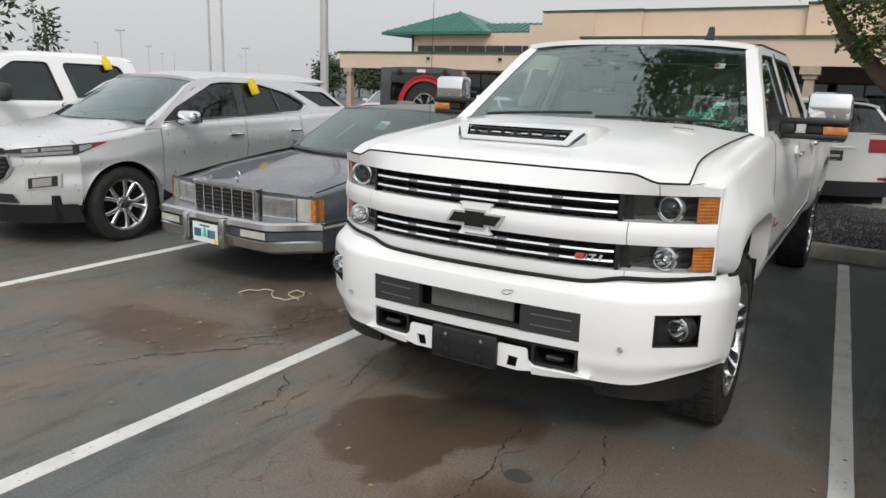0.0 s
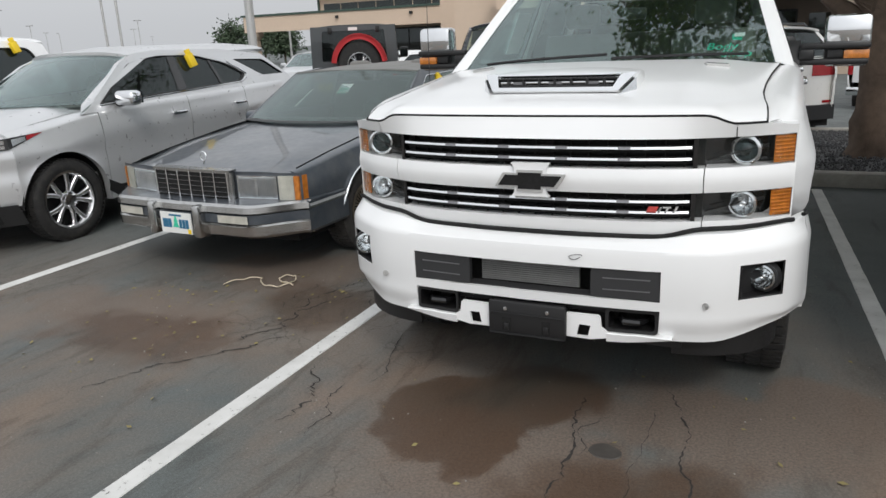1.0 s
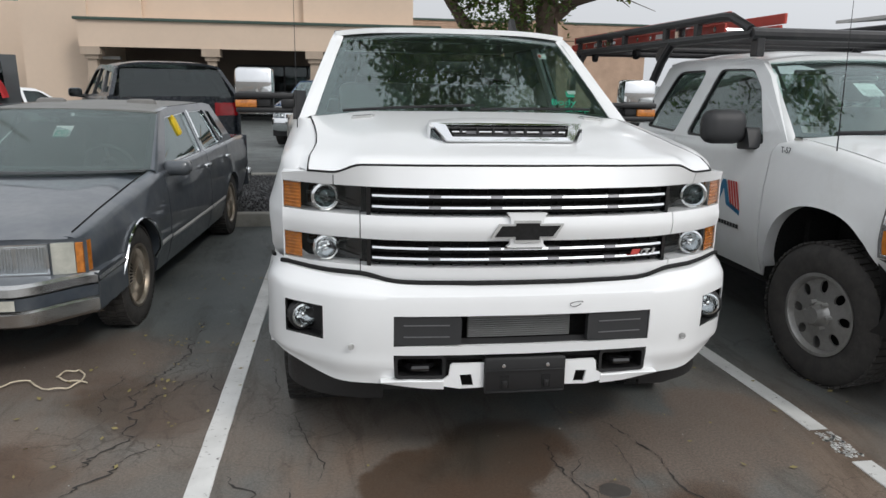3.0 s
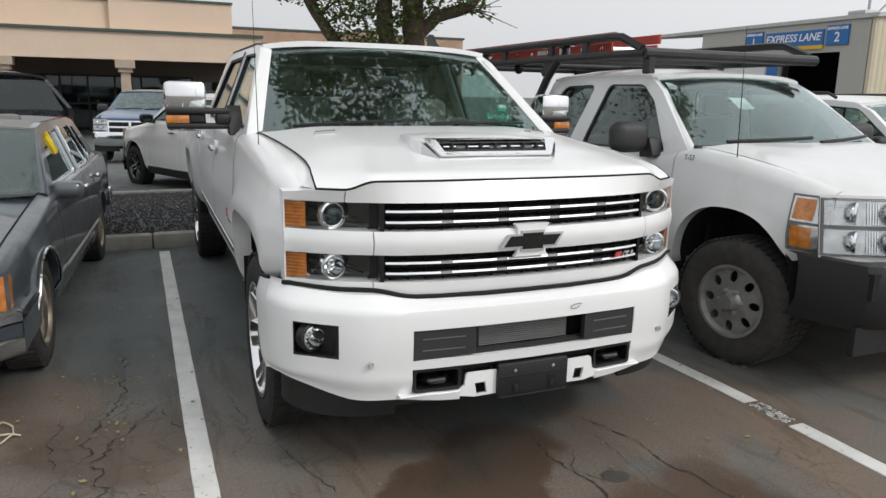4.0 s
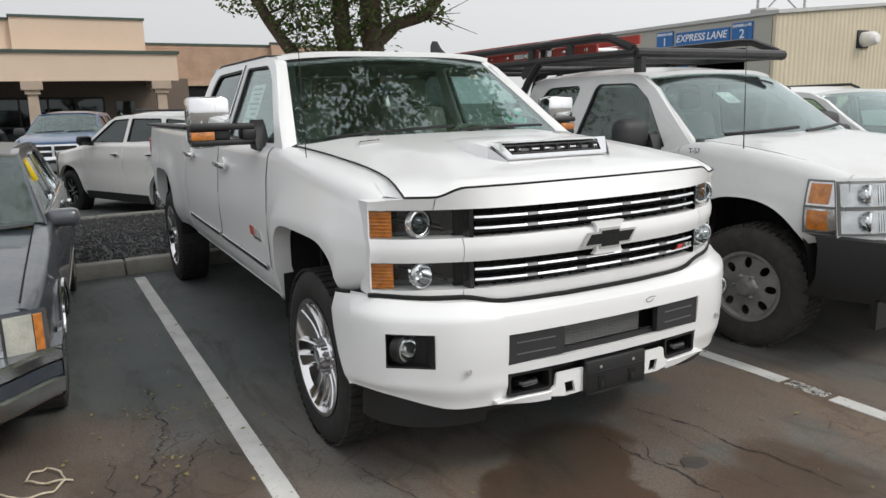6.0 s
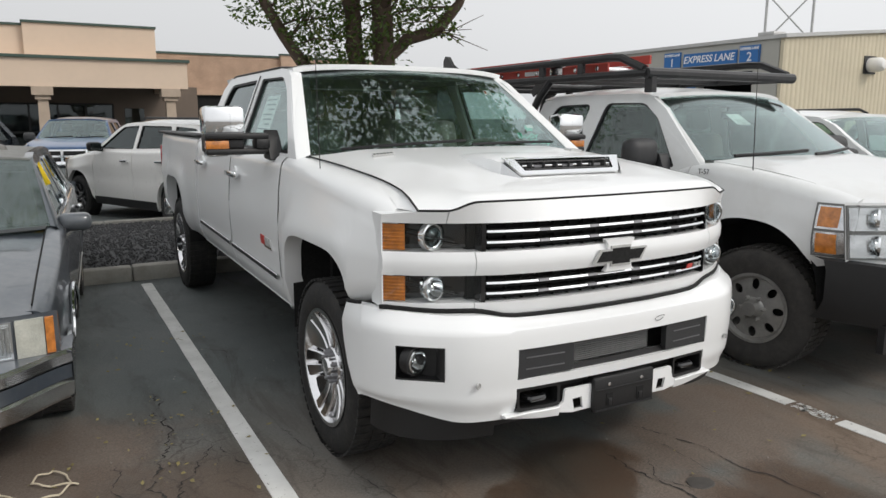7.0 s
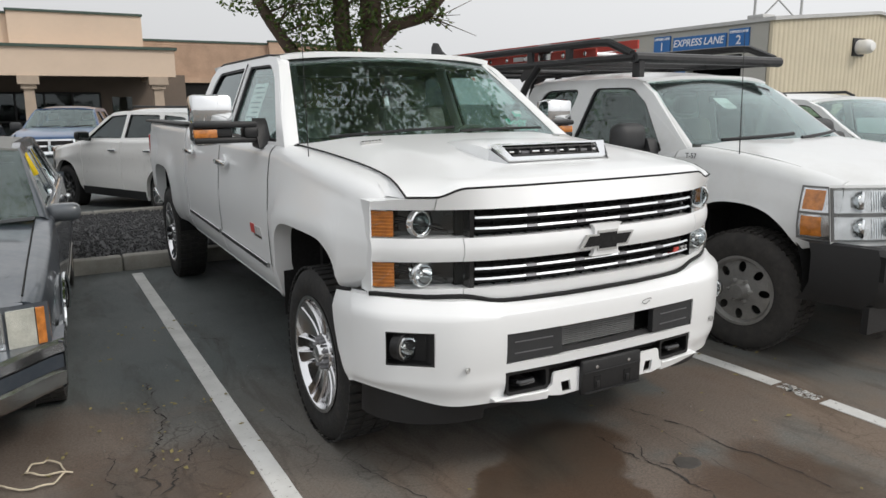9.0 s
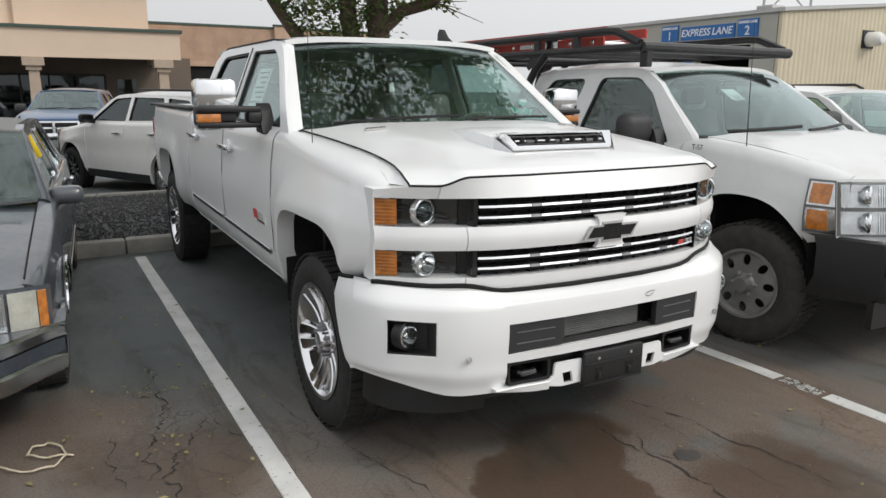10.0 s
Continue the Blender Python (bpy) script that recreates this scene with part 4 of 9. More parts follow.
def yellow_tag(x, y, z, s, rz=0, out=16):
    """A yellow plastic stock tag clipped over a side window."""
    t = thing("window_tag", "bright yellow plastic stock tag clipped on a car window", "tag", "yellow window tags", at=pose(x, y, z, 0, -s * out, rz))
    bm = B()
    box(bm, min(0.0, s * 0.05), max(0.0, s * 0.05), -0.048, 0.048, -0.075, 0.065, 0.008, 2, pose(0, 0, 0, 12))
    part("tag_body", bm, M_YELLOW, t)
    bm = B()
    box(bm, min(s * 0.014, s * 0.05), max(s * 0.014, s * 0.05), -0.03, 0.03, 0.05, 0.115, 0.006, 2, pose(0, 0, 0, 12))
    part("clip", bm, M_YELLOW, t)
    return t


class Car:
    """A vehicle from a few lines: plan, sill, wheel arches, shoulder and top line, glasshouse."""

    def __init__(self, top, paint, plan, sill, arches, ztop, xin, drop=0.10, flare=0.03, bulge=((0.0, 0.055), (0.35, 0.012), (0.6, 0.0), (0.85, 0.006), (1.0, 0.02)), arch_mat=None, lipped=False):
        self.lipped = lipped
        self.top, self.paint, self.plan, self.sill, self.arches = top, paint, plan, sill, arches
        self.ztop, self.xin, self.drop, self.flare, self.bulge = ztop, xin, drop, flare, bulge
        # arch liners default to near-black, with the shade put into their colour
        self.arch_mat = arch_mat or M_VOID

    def low(self, y):
        z = interp(self.sill, y)
        for yc, zc, a, *rest in self.arches:
            b, n = rest or (a, 2.0)
            d = abs(y - yc)
            if d < a:
                z = max(z, zc + b * (1 - (d / a) ** n) ** (1 / n))
        return z

    def arch_gap(self, y, z):
        """Distance outward from the nearest wheel arch's edge."""
        best = 9.0
        for yc, zc, a, *rest in self.arches:
            b, n = rest or (a, 2.0)
            q = (abs((y - yc) / a) ** n + abs(max(0.0, z - zc) / b) ** n) ** (1 / n)
            best = min(best, (q - 1) * a)
        return best

    def point(self, y, v):
        """v from 0 (sill or arch) over 1 (shoulder) to 2 (top edge)."""
        zt, xi = interp(self.ztop, y), interp(self.xin, y)
        zs, zl = zt - self.drop, self.low(y)
        z0 = interp(self.sill, y)
        w = interp(self.plan, y)
        t = min(v, 1.0)
        z = zl + (zs - zl) * t
        k = (z - z0) / max(0.05, zs - z0)
        x = w - interp(self.bulge, k)
        d = self.arch_gap(y, z)
        if d < 0.4:
            x += self.flare * (math.exp(-max(d, 0) / 0.06) if not self.lipped else 1 - smooth01(0.03, 0.17, d))
        if v > 1:
            a = (v - 1) * math.pi / 2
            x, z = xi + (x - xi) * math.cos(a), zs + (zt - zs) * math.sin(a)
        return x, z

    def columns(self, y0, y1):
        ys = set(span(y0, y1, max(4, int((y1 - y0) / 0.09) + 1)))
        for yc, zc, a, *rest in self.arches:
            n = rest[1] if rest else 2.0
            for k in range(33):
                q = math.cos(math.pi * k / 32)
                y = yc - math.copysign(abs(q) ** (2 / n), q) * a
                if y0 < y < y1:
                    ys.add(y)
        out = []
        for y in sorted(ys):
            if not out or y - out[-1] > 0.004:
                out.append(y)
        out[-1] = y1
        return out

    def side(self, s, cuts, lip=0.09):
        """The flank on side s (+1 or -1), cut into named panels."""
        vs = [0, 0.03, 0.08, 0.16, 0.26, 0.38, 0.5, 0.62, 0.74, 0.86, 0.94, 1.0, 1.15, 1.32, 1.5, 1.68, 1.85, 2.0]
        for name, y0, y1, mat in cuts:
            bm = B()
            ys = self.columns(y0 + 0.003, y1 - 0.003)
            rows = []
            for y in ys:
                x0, z0 = self.point(y, 0)
                col = [bm.verts.new((s * (x0 - lip), y, z0 + 0.005))]
                for v in vs:
                    x, z = self.point(y, v)
                    col.append(bm.verts.new((s * x, y, z)))
                rows.append(col)
            for a, b in zip(rows, rows[1:]):
                for j in range(len(a) - 1):
                    bm.faces.new((a[j], b[j], b[j + 1], a[j + 1]))
            for col in (rows[0], rows[-1]):
                inner = [bm.verts.new((v.co.x - s * 0.03, v.co.y, v.co.z)) for v in col]
                for j in range(len(col) - 1):
                    bm.faces.new((col[j], col[j + 1], inner[j + 1], inner[j]))
            part(name, bm, mat or self.paint, self.top, "", None, 40)

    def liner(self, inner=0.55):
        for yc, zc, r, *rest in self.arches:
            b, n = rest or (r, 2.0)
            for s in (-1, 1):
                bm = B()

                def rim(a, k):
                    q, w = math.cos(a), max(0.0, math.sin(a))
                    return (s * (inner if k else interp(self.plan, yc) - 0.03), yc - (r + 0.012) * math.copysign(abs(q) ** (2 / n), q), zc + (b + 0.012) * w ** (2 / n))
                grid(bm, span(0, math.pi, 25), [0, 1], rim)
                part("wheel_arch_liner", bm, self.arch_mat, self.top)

    def panel(self, name, x_edge, ys, z_edge, z_mid, mat=None, nx=25, crown=0.6, front=None, thick=0.012):
        """A bonnet, boot lid or bed cover: a crowned sheet between the two shoulders."""
        bm = B()

        def f(u, y):
            xe = interp(x_edge, y)
            x = u * xe
            t = 1 - smooth01(crown, 1.0, abs(u))
            z = interp(z_edge, y) + (interp(z_mid, y) - interp(z_edge, y)) * (t * 0.9 + 0.1 * (1 - u * u))
            yy = y + (front(x, y) if front else 0.0)
            return (x, yy, z)
        grid(bm, span(-1, 1, nx), ys, f, thick)
        return part(name, bm, mat or self.paint, self.top, "", None, 30)

    def cab(self, belt, tumble, xb, outline, windows, ws, roof, glass_m=None, rear=None, roof_mat=None, frame_mat=None, pillar_mat=None, trim=None, screen=None):
        """belt: z at which the glasshouse stands; xb: half width there; outline and windows in (y, z);
        ws: ((x, y, z) base corner, (x, y, z) top corner, bow at the base, bow at the top)."""
        glass_m = glass_m or M_GLASS
        d = 0.05
        zmax = max(z for _, z in outline)

        def fx(s):
            return lambda a, b, h: (s * (xb - (b - belt) * tumble - 0.02 * ((b - belt) / 0.5) ** 2 - h), a, b)
        for s in (-1, 1):
            bm = B()
            holed(bm, outline, [w for w in windows], d, fx(s))
            part("cab_side", bm, frame_mat or self.paint, self.top, "", False)
            for wi, w in enumerate(windows):
                cy, cz = sum(p[0] for p in w) / len(w), sum(p[1] for p in w) / len(w)
                inner = [(cy + (a - cy) * 0.955, cz + (b - cz) * 0.94) for a, b in w]
                bm = B()
                holed(bm, w, [inner], 0.02, lambda a, b, h, s=s: fx(s)(a, b, 0.008 + h))
                part("window_seal", bm, trim or M_BLACK, self.top, "", False)
                bm = B()
                prism(bm, w, 0.004, lambda a, b, h, s=s: fx(s)(a, b, 0.022 + h))
                g = part("side_window", bm, glass_m[min(wi, len(glass_m) - 1)] if isinstance(glass_m, list) else glass_m, self.top, "", False)
                g.visible_shadow = False
        # windscreen
        (bx, by, bz), (tx, ty, tz), bow0, bow1 = ws

        def fw(u, v):
            x = (bx + (tx - bx) * v) * u
            y = by + (ty - by) * v - (bow0 + (bow1 - bow0) * v) * (1 - u * u)
            z = bz + (tz - bz) * v + 0.008 * math.sin(math.pi * v) + 0.03 * (1 - u * u) * v
            return (x, y, z)
        bm = B()
        grid(bm, span(-1, 1, 21), span(0, 1, 9), fw, 0.005)
        g = part("windscreen", bm, screen or M_GLASS, self.top, "wide windscreen reflecting tree and sky")
        g.visible_shadow = False
        bm = B()
        for us, vs in ((span(-1, -0.94, 2), span(0, 1, 9)), (span(0.94, 1, 2), span(0, 1, 9)), (span(-0.94, 0.94, 21), span(0.95, 1, 2)), (span(-0.94, 0.94, 21), span(0, 0.06, 2))):
            grid(bm, us, vs, lambda u, v: tuple(Vector(fw(u, v)) + Vector((0, 0.006, -0.008))))
        part("windscreen_border", bm, M_BLACK, self.top)
        # pillars between windscreen and side frames
        for s in (-1, 1):
            bm = B()
            fo = sorted(outline, key=lambda p: p[0])[0]
            top_front = [p for p in outline if abs(p[1] - zmax) < 0.03]
            tf = min(top_front, key=lambda p: p[0])
            n = 9

            def fp(t, k):
                wx, wy, wz = fw(s, t)
                ay, az = fo[0] + (tf[0] - fo[0]) * t, max(fo[1], belt - 0.02) + (tf[1] - max(fo[1], belt - 0.02)) * t
                ax = s * (xb - (az - belt) * tumble - 0.02 * ((az - belt) / 0.5) ** 2)
                b = Vector((ax, ay, az))
                a = Vector((wx, wy, wz))
                mid = (a + b) / 2 + Vector((s * 0.012, -0.02, 0.012))
                return tuple(a * (1 - k) ** 2 + mid * 2 * k * (1 - k) + b * k * k)
            grid(bm, span(0, 1, n), span(0, 1, 5), fp)
            part("pillar", bm, pillar_mat or frame_mat or self.paint, self.top)
        # roof
        ry0, ry1, zr, zpeak = roof
        xr = xb - (zmax - belt) * tumble - 0.02 * ((zmax - belt) / 0.5) ** 2

        def fr(u, y):
            e = 1 - abs(u) ** 4
            g0 = 0.45 + 0.55 * smooth01(ry0, ry0 + 0.5, y) * (1 - 0.5 * smooth01(ry1 - 0.4, ry1, y))
            yy = y - (bow1 * (1 - u * u) if y <= ry0 + 1e-6 else 0.0)
            return (u * xr, yy, zr + (zpeak - zr) * e * g0)
        bm = B()
        grid(bm, span(-1, 1, 25), span(ry0, ry1, 15), fr, 0.03)
        part("roof", bm, roof_mat or self.paint, self.top)
        if rear:
            (qx, qy, qz), (ux, uy, uz), b0 = rear
            bm = B()
            grid(bm, span(-1, 1, 11), span(0, 1, 5), lambda u, v: ((qx + (ux - qx) * v) * u, qy + (uy - qy) * v + b0 * (1 - u * u), qz + (uz - qz) * v), 0.005)
            g = part("rear_window", bm, glass_m[-1] if isinstance(glass_m, list) else glass_m, self.top)
            g.visible_shadow = False

    def strip(self, name, s, y0, y1, v0, v1, mat, out=0.008, label=""):
        """A moulding laid on the flank."""
        bm = B()
        ys = span(y0, y1, max(2, int((y1 - y0) / 0.15) + 2))
        grid(bm, ys, span(v0, v1, 3), lambda y, v: (s * (self.point(y, v)[0] + out * (1 if v0 < v < v1 else 0.4)), y, self.point(y, v)[1]))
        return part(name, bm, mat, self.top, label)

    def handle(self, s, y, z, mat, length=0.2):
        v = 0.8
        x = max(self.point(y, q / 20)[0] for q in range(12, 21))
        bm = B()
        box(bm, min(s * (x - 0.005), s * (x + 0.032)), max(s * (x - 0.005), s * (x + 0.032)), y - length / 2, y + length / 2, z - 0.017, z + 0.017, 0.012)
        part("door_handle", bm, mat, self.top)


def box_part(name, parent, mat, x0, x1, y0, y1, z0, z1, bevel=0.0, label="", m=None):
    bm = B()
    box(bm, x0, x1, y0, y1, z0, z1, bevel, 2, m)
    return part(name, bm, mat, parent, label)


def lamp_round(parent, x, y, z, r, tilt=0.0, yaw=0.0, projector=True):
    """A round lamp that looks towards -y."""
    m = Matrix.Translation((x, y, z)) @ pose(0, 0, 0, 90 + tilt, 0, yaw)
    bm = B()
    lathe(bm, [(r, 0.0), (r * 0.98, 0.012), (r * 0.84, 0.014), (r * 0.82, 0.0), (r * 0.5, -0.03), (0.0, -0.045)], m, 28)
    ring = part("lamp_bowl", bm, M_REFLECTOR, parent)
    bm = B()
    if projector:
        lathe(bm, [(r * 0.72, -0.01), (r * 0.6, 0.012), (r * 0.35, 0.026), (0.0, 0.03)], m, 24)
        part("lamp_lens", bm, M_GLOSSBLACK if projector == 2 else M_GLASS_DARK, ring)
    else:
        lathe(bm, [(r * 0.2, -0.03), (r * 0.2, 0.0), (0.0, 0.008)], m, 12)
        part("bulb_shield", bm, M_CHROME, ring)
        rnd = random.Random(int(abs(x) * 1000))
        bm = B()
        for k in range(6):
            for j in range(6):
                u0, v0 = -0.78 + k * 0.26, -0.78 + j * 0.26
                if math.hypot(u0 + 0.13, v0 + 0.13) > 0.86:
                    continue
                tx, ty, hh = rnd.uniform(-0.5, 0.5), rnd.uniform(-0.1, 0.8), -0.02 - 0.02 * (1 - math.hypot(u0 + 0.13, v0 + 0.13))
                bm.faces.new([bm.verts.new(m @ Vector((r * (u0 + a), r * (v0 + b), hh + r * (tx * (a - 0.13) - ty * (b - 0.13))))) for a, b in ((0.01, 0.01), (0.25, 0.01), (0.25, 0.25), (0.01, 0.25))])
        part("reflector_facets", bm, M_REFLECTOR, ring, "", False)
    return ring


class Face:
    """The front or tail of a plainer vehicle: a sheet y = f(x, z) with lamps and trim laid on it."""

    def __init__(self, top, paint, w, z0, z1, bow, y0=0.0, lean=0.0, sign=1, power=2.6):
        self.top, self.w, self.bow, self.y0, self.lean, self.sign, self.power, self.z0, self.z1, self.paint = top, w, bow, y0, lean, sign, power, z0, z1, paint

    def y(self, x, z):
        k = abs(x) / self.w
        return self.y0 + self.sign * (self.bow * k ** self.power + self.lean * (z - self.z0))

    def skin(self, name, zs=None, mat=None):
        bm = B()
        zs = zs or span(self.z0, self.z1, 9)
        grid(bm, span(-self.w, self.w, 33), zs, lambda x, z: (x, self.y(x, z), z), 0.0)
        return part(name, bm, mat or self.paint, self.top)

    def patch(self, name, x0, x1, z0, z1, mat, out=0.006, parent=None, label="", deep=0.012, skew=0.0):
        """A piece that follows the face from x0 to x1; skew lifts its outer end."""
        bm = B()
        n = max(2, int(abs(x1 - x0) / 0.06) + 1)
        xs = span(x0, x1, n)
        rows = []
        for x in xs:
            k = (x - x0) / (x1 - x0) * skew
            a, b = z0 + k, z1 + k
            rows.append([bm.verts.new(q) for q in ((x, self.y(x, a) + self.sign * deep, a), (x, self.y(x, a) - self.sign * out, a + 0.004), (x, self.y(x, b) - self.sign * out, b - 0.004), (x, self.y(x, b) + self.sign * deep, b))])
        for p, q in zip(rows, rows[1:]):
            for j in range(3):
                bm.faces.new((p[j], p[j + 1], q[j + 1], q[j]))
        bm.faces.new(rows[0]), bm.faces.new(rows[-1])
        return part(name, bm, mat, parent or self.top, label, None, 30)


def door_mirror(parent, s, x, y, z, mat, w=0.2, h=0.14):
    bm = B()
    box(bm, min(s * (x + 0.05), s * (x + 0.05 + w)), max(s * (x + 0.05), s * (x + 0.05 + w)), y - 0.09, y + 0.05, z - h / 2, z + h / 2, 0.045, 3)
    m = part("door_mirror", bm, mat, parent)
    bm = B()
    tube(bm, [(s * (x - 0.04), y, z - h * 0.42), (s * (x + 0.1), y - 0.02, z - h * 0.36)], 0.028, 8)
    part("mirror_stalk", bm, M_BLACK, m)
    bm = B()
    box(bm, min(s * (x + 0.065), s * (x + 0.035 + w)), max(s * (x + 0.065), s * (x + 0.035 + w)), y + 0.046, y + 0.056, z - h / 2 + 0.02, z + h / 2 - 0.02)
    part("mirror_glass", bm, M_GLASS_DARK, m)


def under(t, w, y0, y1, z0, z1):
    # near-black box paints the shade below the vehicle
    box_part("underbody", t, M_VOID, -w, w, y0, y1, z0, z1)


def gap(c, s, y, v0=0.05, v1=1.9, w=0.004):
    """A dark shut line down the flank."""
    bm = B()
    vs = span(v0, v1, 10)
    grid(bm, [y - w, y + w], vs, lambda yy, v: (s * (c.point(yy, v)[0] + 0.0015), yy, c.point(yy, v)[1] + 0.001))
    part("door_gap", bm, M_VOID, c.top)


# ---- white heavy-duty crew-cab pickup ----
NOSE = [(0, 0.050), (0.2, 0.054), (0.4, 0.072), (0.55, 0.102), (0.66, 0.145), (0.77, 0.197), (0.85, 0.247), (0.92, 0.302), (0.955, 0.335)]
BONNET_EDGE = [(0, 0.096), (0.4, 0.104), (0.65, 0.132), (0.745, 0.170), (0.845, 0.232)]
BUMP = [(0, -0.012), (0.25, -0.006), (0.45, 0.006), (0.60, 0.024), (0.69, 0.046), (0.76, 0.080), (0.83, 0.132), (0.89, 0.178), (0.95, 0.232), (1.00, 0.305), (1.03, 0.385)]


def nose_y(x, z=1.0):
    return interp(NOSE, abs(x)) + 0.35 * max(0, z - 1.205) + 0.25 * max(0, 0.87 - z)


def refine(vals, step):
    out = []
    for a, b in zip(vals, vals[1:]):
        n = max(1, round((b - a) / step))
        out += [a + (b - a) * i / n for i in range(n)]
    return out + [vals[-1]]


def shell(bm, us, vs, f, holes, depth, skip=None):
    """A sheet f(u, v) with cells inside the holes left out, given depth towards +y."""
    us, vs = sorted(us), sorted(vs)
    front, back = {}, {}
    keep = set()
    for i in range(len(us) - 1):
        for j in range(len(vs) - 1):
            u, v = (us[i] + us[i + 1]) / 2, (vs[j] + vs[j + 1]) / 2
            if any(a < u < b and c < v < d for a, b, c, d in holes) or (skip and skip(u, v)):
                continue
            keep.add((i, j))

    def vert(store, i, j, d):
        if (i, j) not in store:
            x, y, z = f(us[i], vs[j])
            store[i, j] = bm.verts.new((x * (1 - 0.04 * d), y + d, z))
        return store[i, j]
    for i, j in keep:
        q = [(i, j), (i + 1, j), (i + 1, j + 1), (i, j + 1)]
        bm.faces.new([vert(front, *k, 0) for k in q])
        for (a, b), nb in ((((i, j), (i + 1, j)), (i, j - 1)), (((i + 1, j), (i + 1, j + 1)), (i + 1, j)), (((i + 1, j + 1), (i, j + 1)), (i, j + 1)), (((i, j + 1), (i, j)), (i - 1, j))):
            if nb not in keep:
                bm.faces.new((vert(front, *a, 0), vert(front, *b, 0), vert(back, *b, depth), vert(back, *a, depth)))


def curved_bar(bm, x0, x1, z0, z1, y_off, depth, step=0.06, slope=0.0):
    """A bar that follows the nose."""
    xs = refine([x0, x1], step)
    rows = []
    for x in xs:
        y = nose_y(x, (z0 + z1) / 2) + y_off
        rows.append([bm.verts.new(p) for p in ((x, y + depth, z0), (x, y, z0), (x, y + slope, z1), (x, y + depth, z1))])
    for a, b in zip(rows, rows[1:]):
        for j in range(4):
            bm.faces.new((a[j], a[(j + 1) % 4], b[(j + 1) % 4], b[j]))
    bm.faces.new(rows[0]), bm.faces.new(rows[-1][::-1])


def hero_pickup():
    t = thing("pickup_truck", "clean white heavy-duty crew-cab pickup with black grille and chrome towing mirrors", "pickup truck")
    P = M_WHITE
    plan = [(0.33, 0.940), (0.37, 0.962), (0.42, 0.985), (0.5, 1.003), (0.65, 1.010), (1.0, 1.012), (1.5, 1.012), (1.9, 1.010), (3.9, 1.010), (5.2, 1.010), (5.95, 0.99), (6.08, 0.965)]
    c = Car(t, P, plan, [(0.33, 0.882), (0.50, 0.878), (0.56, 0.80), (1.38, 0.60), (1.6, 0.575), (3.9, 0.60), (5.4, 0.64), (6.08, 0.66)], [(0.98, 0.50, 0.437, 0.537, 5.0), (4.97, 0.50, 0.455, 0.565, 4.0)],
            [(0.33, 1.252), (0.40, 1.290), (0.48, 1.312), (0.57, 1.326), (0.85, 1.354), (1.15, 1.380), (1.42, 1.402), (1.6, 1.398), (2.6, 1.402), (3.84, 1.408), (3.95, 1.445), (6.08, 1.455)],
            [(0.33, 0.88), (0.5, 0.87), (1.0, 0.875), (1.42, 0.90), (1.6, 0.925), (3.8, 0.925), (3.95, 0.93), (6.08, 0.92)], drop=0.085, flare=0.030, lipped=True,
            bulge=((0.0, 0.07), (0.10, 0.030), (0.2, 0.012), (0.35, 0.010), (0.5, 0.002), (0.62, 0.0), (0.74, 0.010), (0.88, 0.014), (1.0, 0.028)))
    for s in (-1, 1):
        c.side(s, [("fender", 0.335, 1.58, None), ("front_door", 1.585, 2.74, None), ("rear_door", 2.745, 3.84, None), ("cab_corner", 3.845, 3.91, None), ("bed_side", 3.945, 6.06, None)])
        # side moulding, badge, door handles
        for y0, y1 in ((1.63, 2.71), (2.78, 3.80)):
            bm = B()
            grid(bm, span(y0, y1, 9), range(4), lambda y, k, s=s: (s * (c.point(y, 0.2)[0] + (0.002, 0.014, 0.014, 0.002)[k]), y, 0.722 + (y - 1.63) * 0.019 + (0.0, 0.004, 0.021, 0.025)[k]))
            md = part("door_moulding", bm, M_GREYPL, t, "grey door moulding with a bright upper edge")
            bm = B()
            tube(bm, [(s * (c.point(y, 0.2)[0] + 0.010), y, 0.748 + (y - 1.63) * 0.019) for y in span(y0, y1, 9)], 0.004, 6)
            part("bright_edge", bm, M_CHROME, md)
        c.strip("rocker_lip", s, 1.45, 3.88, 0.0, 0.03, P, 0.012)
        c.handle(s, 2.57, 1.245, M_CHROME, 0.27)
        c.handle(s, 3.64, 1.262, M_CHROME, 0.27)
        for hy, hz in ((2.57, 1.245), (3.64, 1.262)):
            bm = B()
            lathe(bm, [(0.045, -0.01), (0.045, 0.004), (0.03, -0.004), (0, -0.012)], Matrix.Translation((s * (c.point(hy, 0.85)[0] + 0.001), hy + 0.01, hz + 0.004)) @ pose(0, 0, 0, 0, s * 90), 20)
            part("handle_cup", bm, P, t)
        gap(c, s, 2.7425, 0.03, 1.95, 0.005)
        gap(c, s, 1.5825, 0.03, 1.95, 0.005)
        for y0, col, w, za, zb in ((1.675, M_REDTEXT, 0.075, 0.885, 0.935), (1.765, M_STEEL, 0.06, 0.885, 0.93), (1.84, M_STEEL, 0.04, 0.885, 0.93), (1.755, M_CHROME, 0.155, 0.872, 0.884)):
            if s < 0:
                y0 = 3.61 - y0 - w
            bm = B()
            prism(bm, [(y0, za), (y0 + w, za), (y0 + w - 0.018, zb), (y0 - 0.018, zb)] if s > 0 else [(y0, za), (y0 + w, za), (y0 + w + 0.018, zb), (y0 + 0.018, zb)], 0.007, lambda a, b, h, s=s: (s * (c.point(1.78, 0.42)[0] + 0.001 + h), a, b))
            part("side_badge", bm, col, t)
    c.liner(0.5)
    # bonnet
    ze = [(0.0, 1.272), (0.04, 1.276), (0.1, 1.298), (0.2, 1.314), (0.3, 1.322), (0.5, 1.336), (0.8, 1.361), (1.1, 1.387), (1.45, 1.410)]
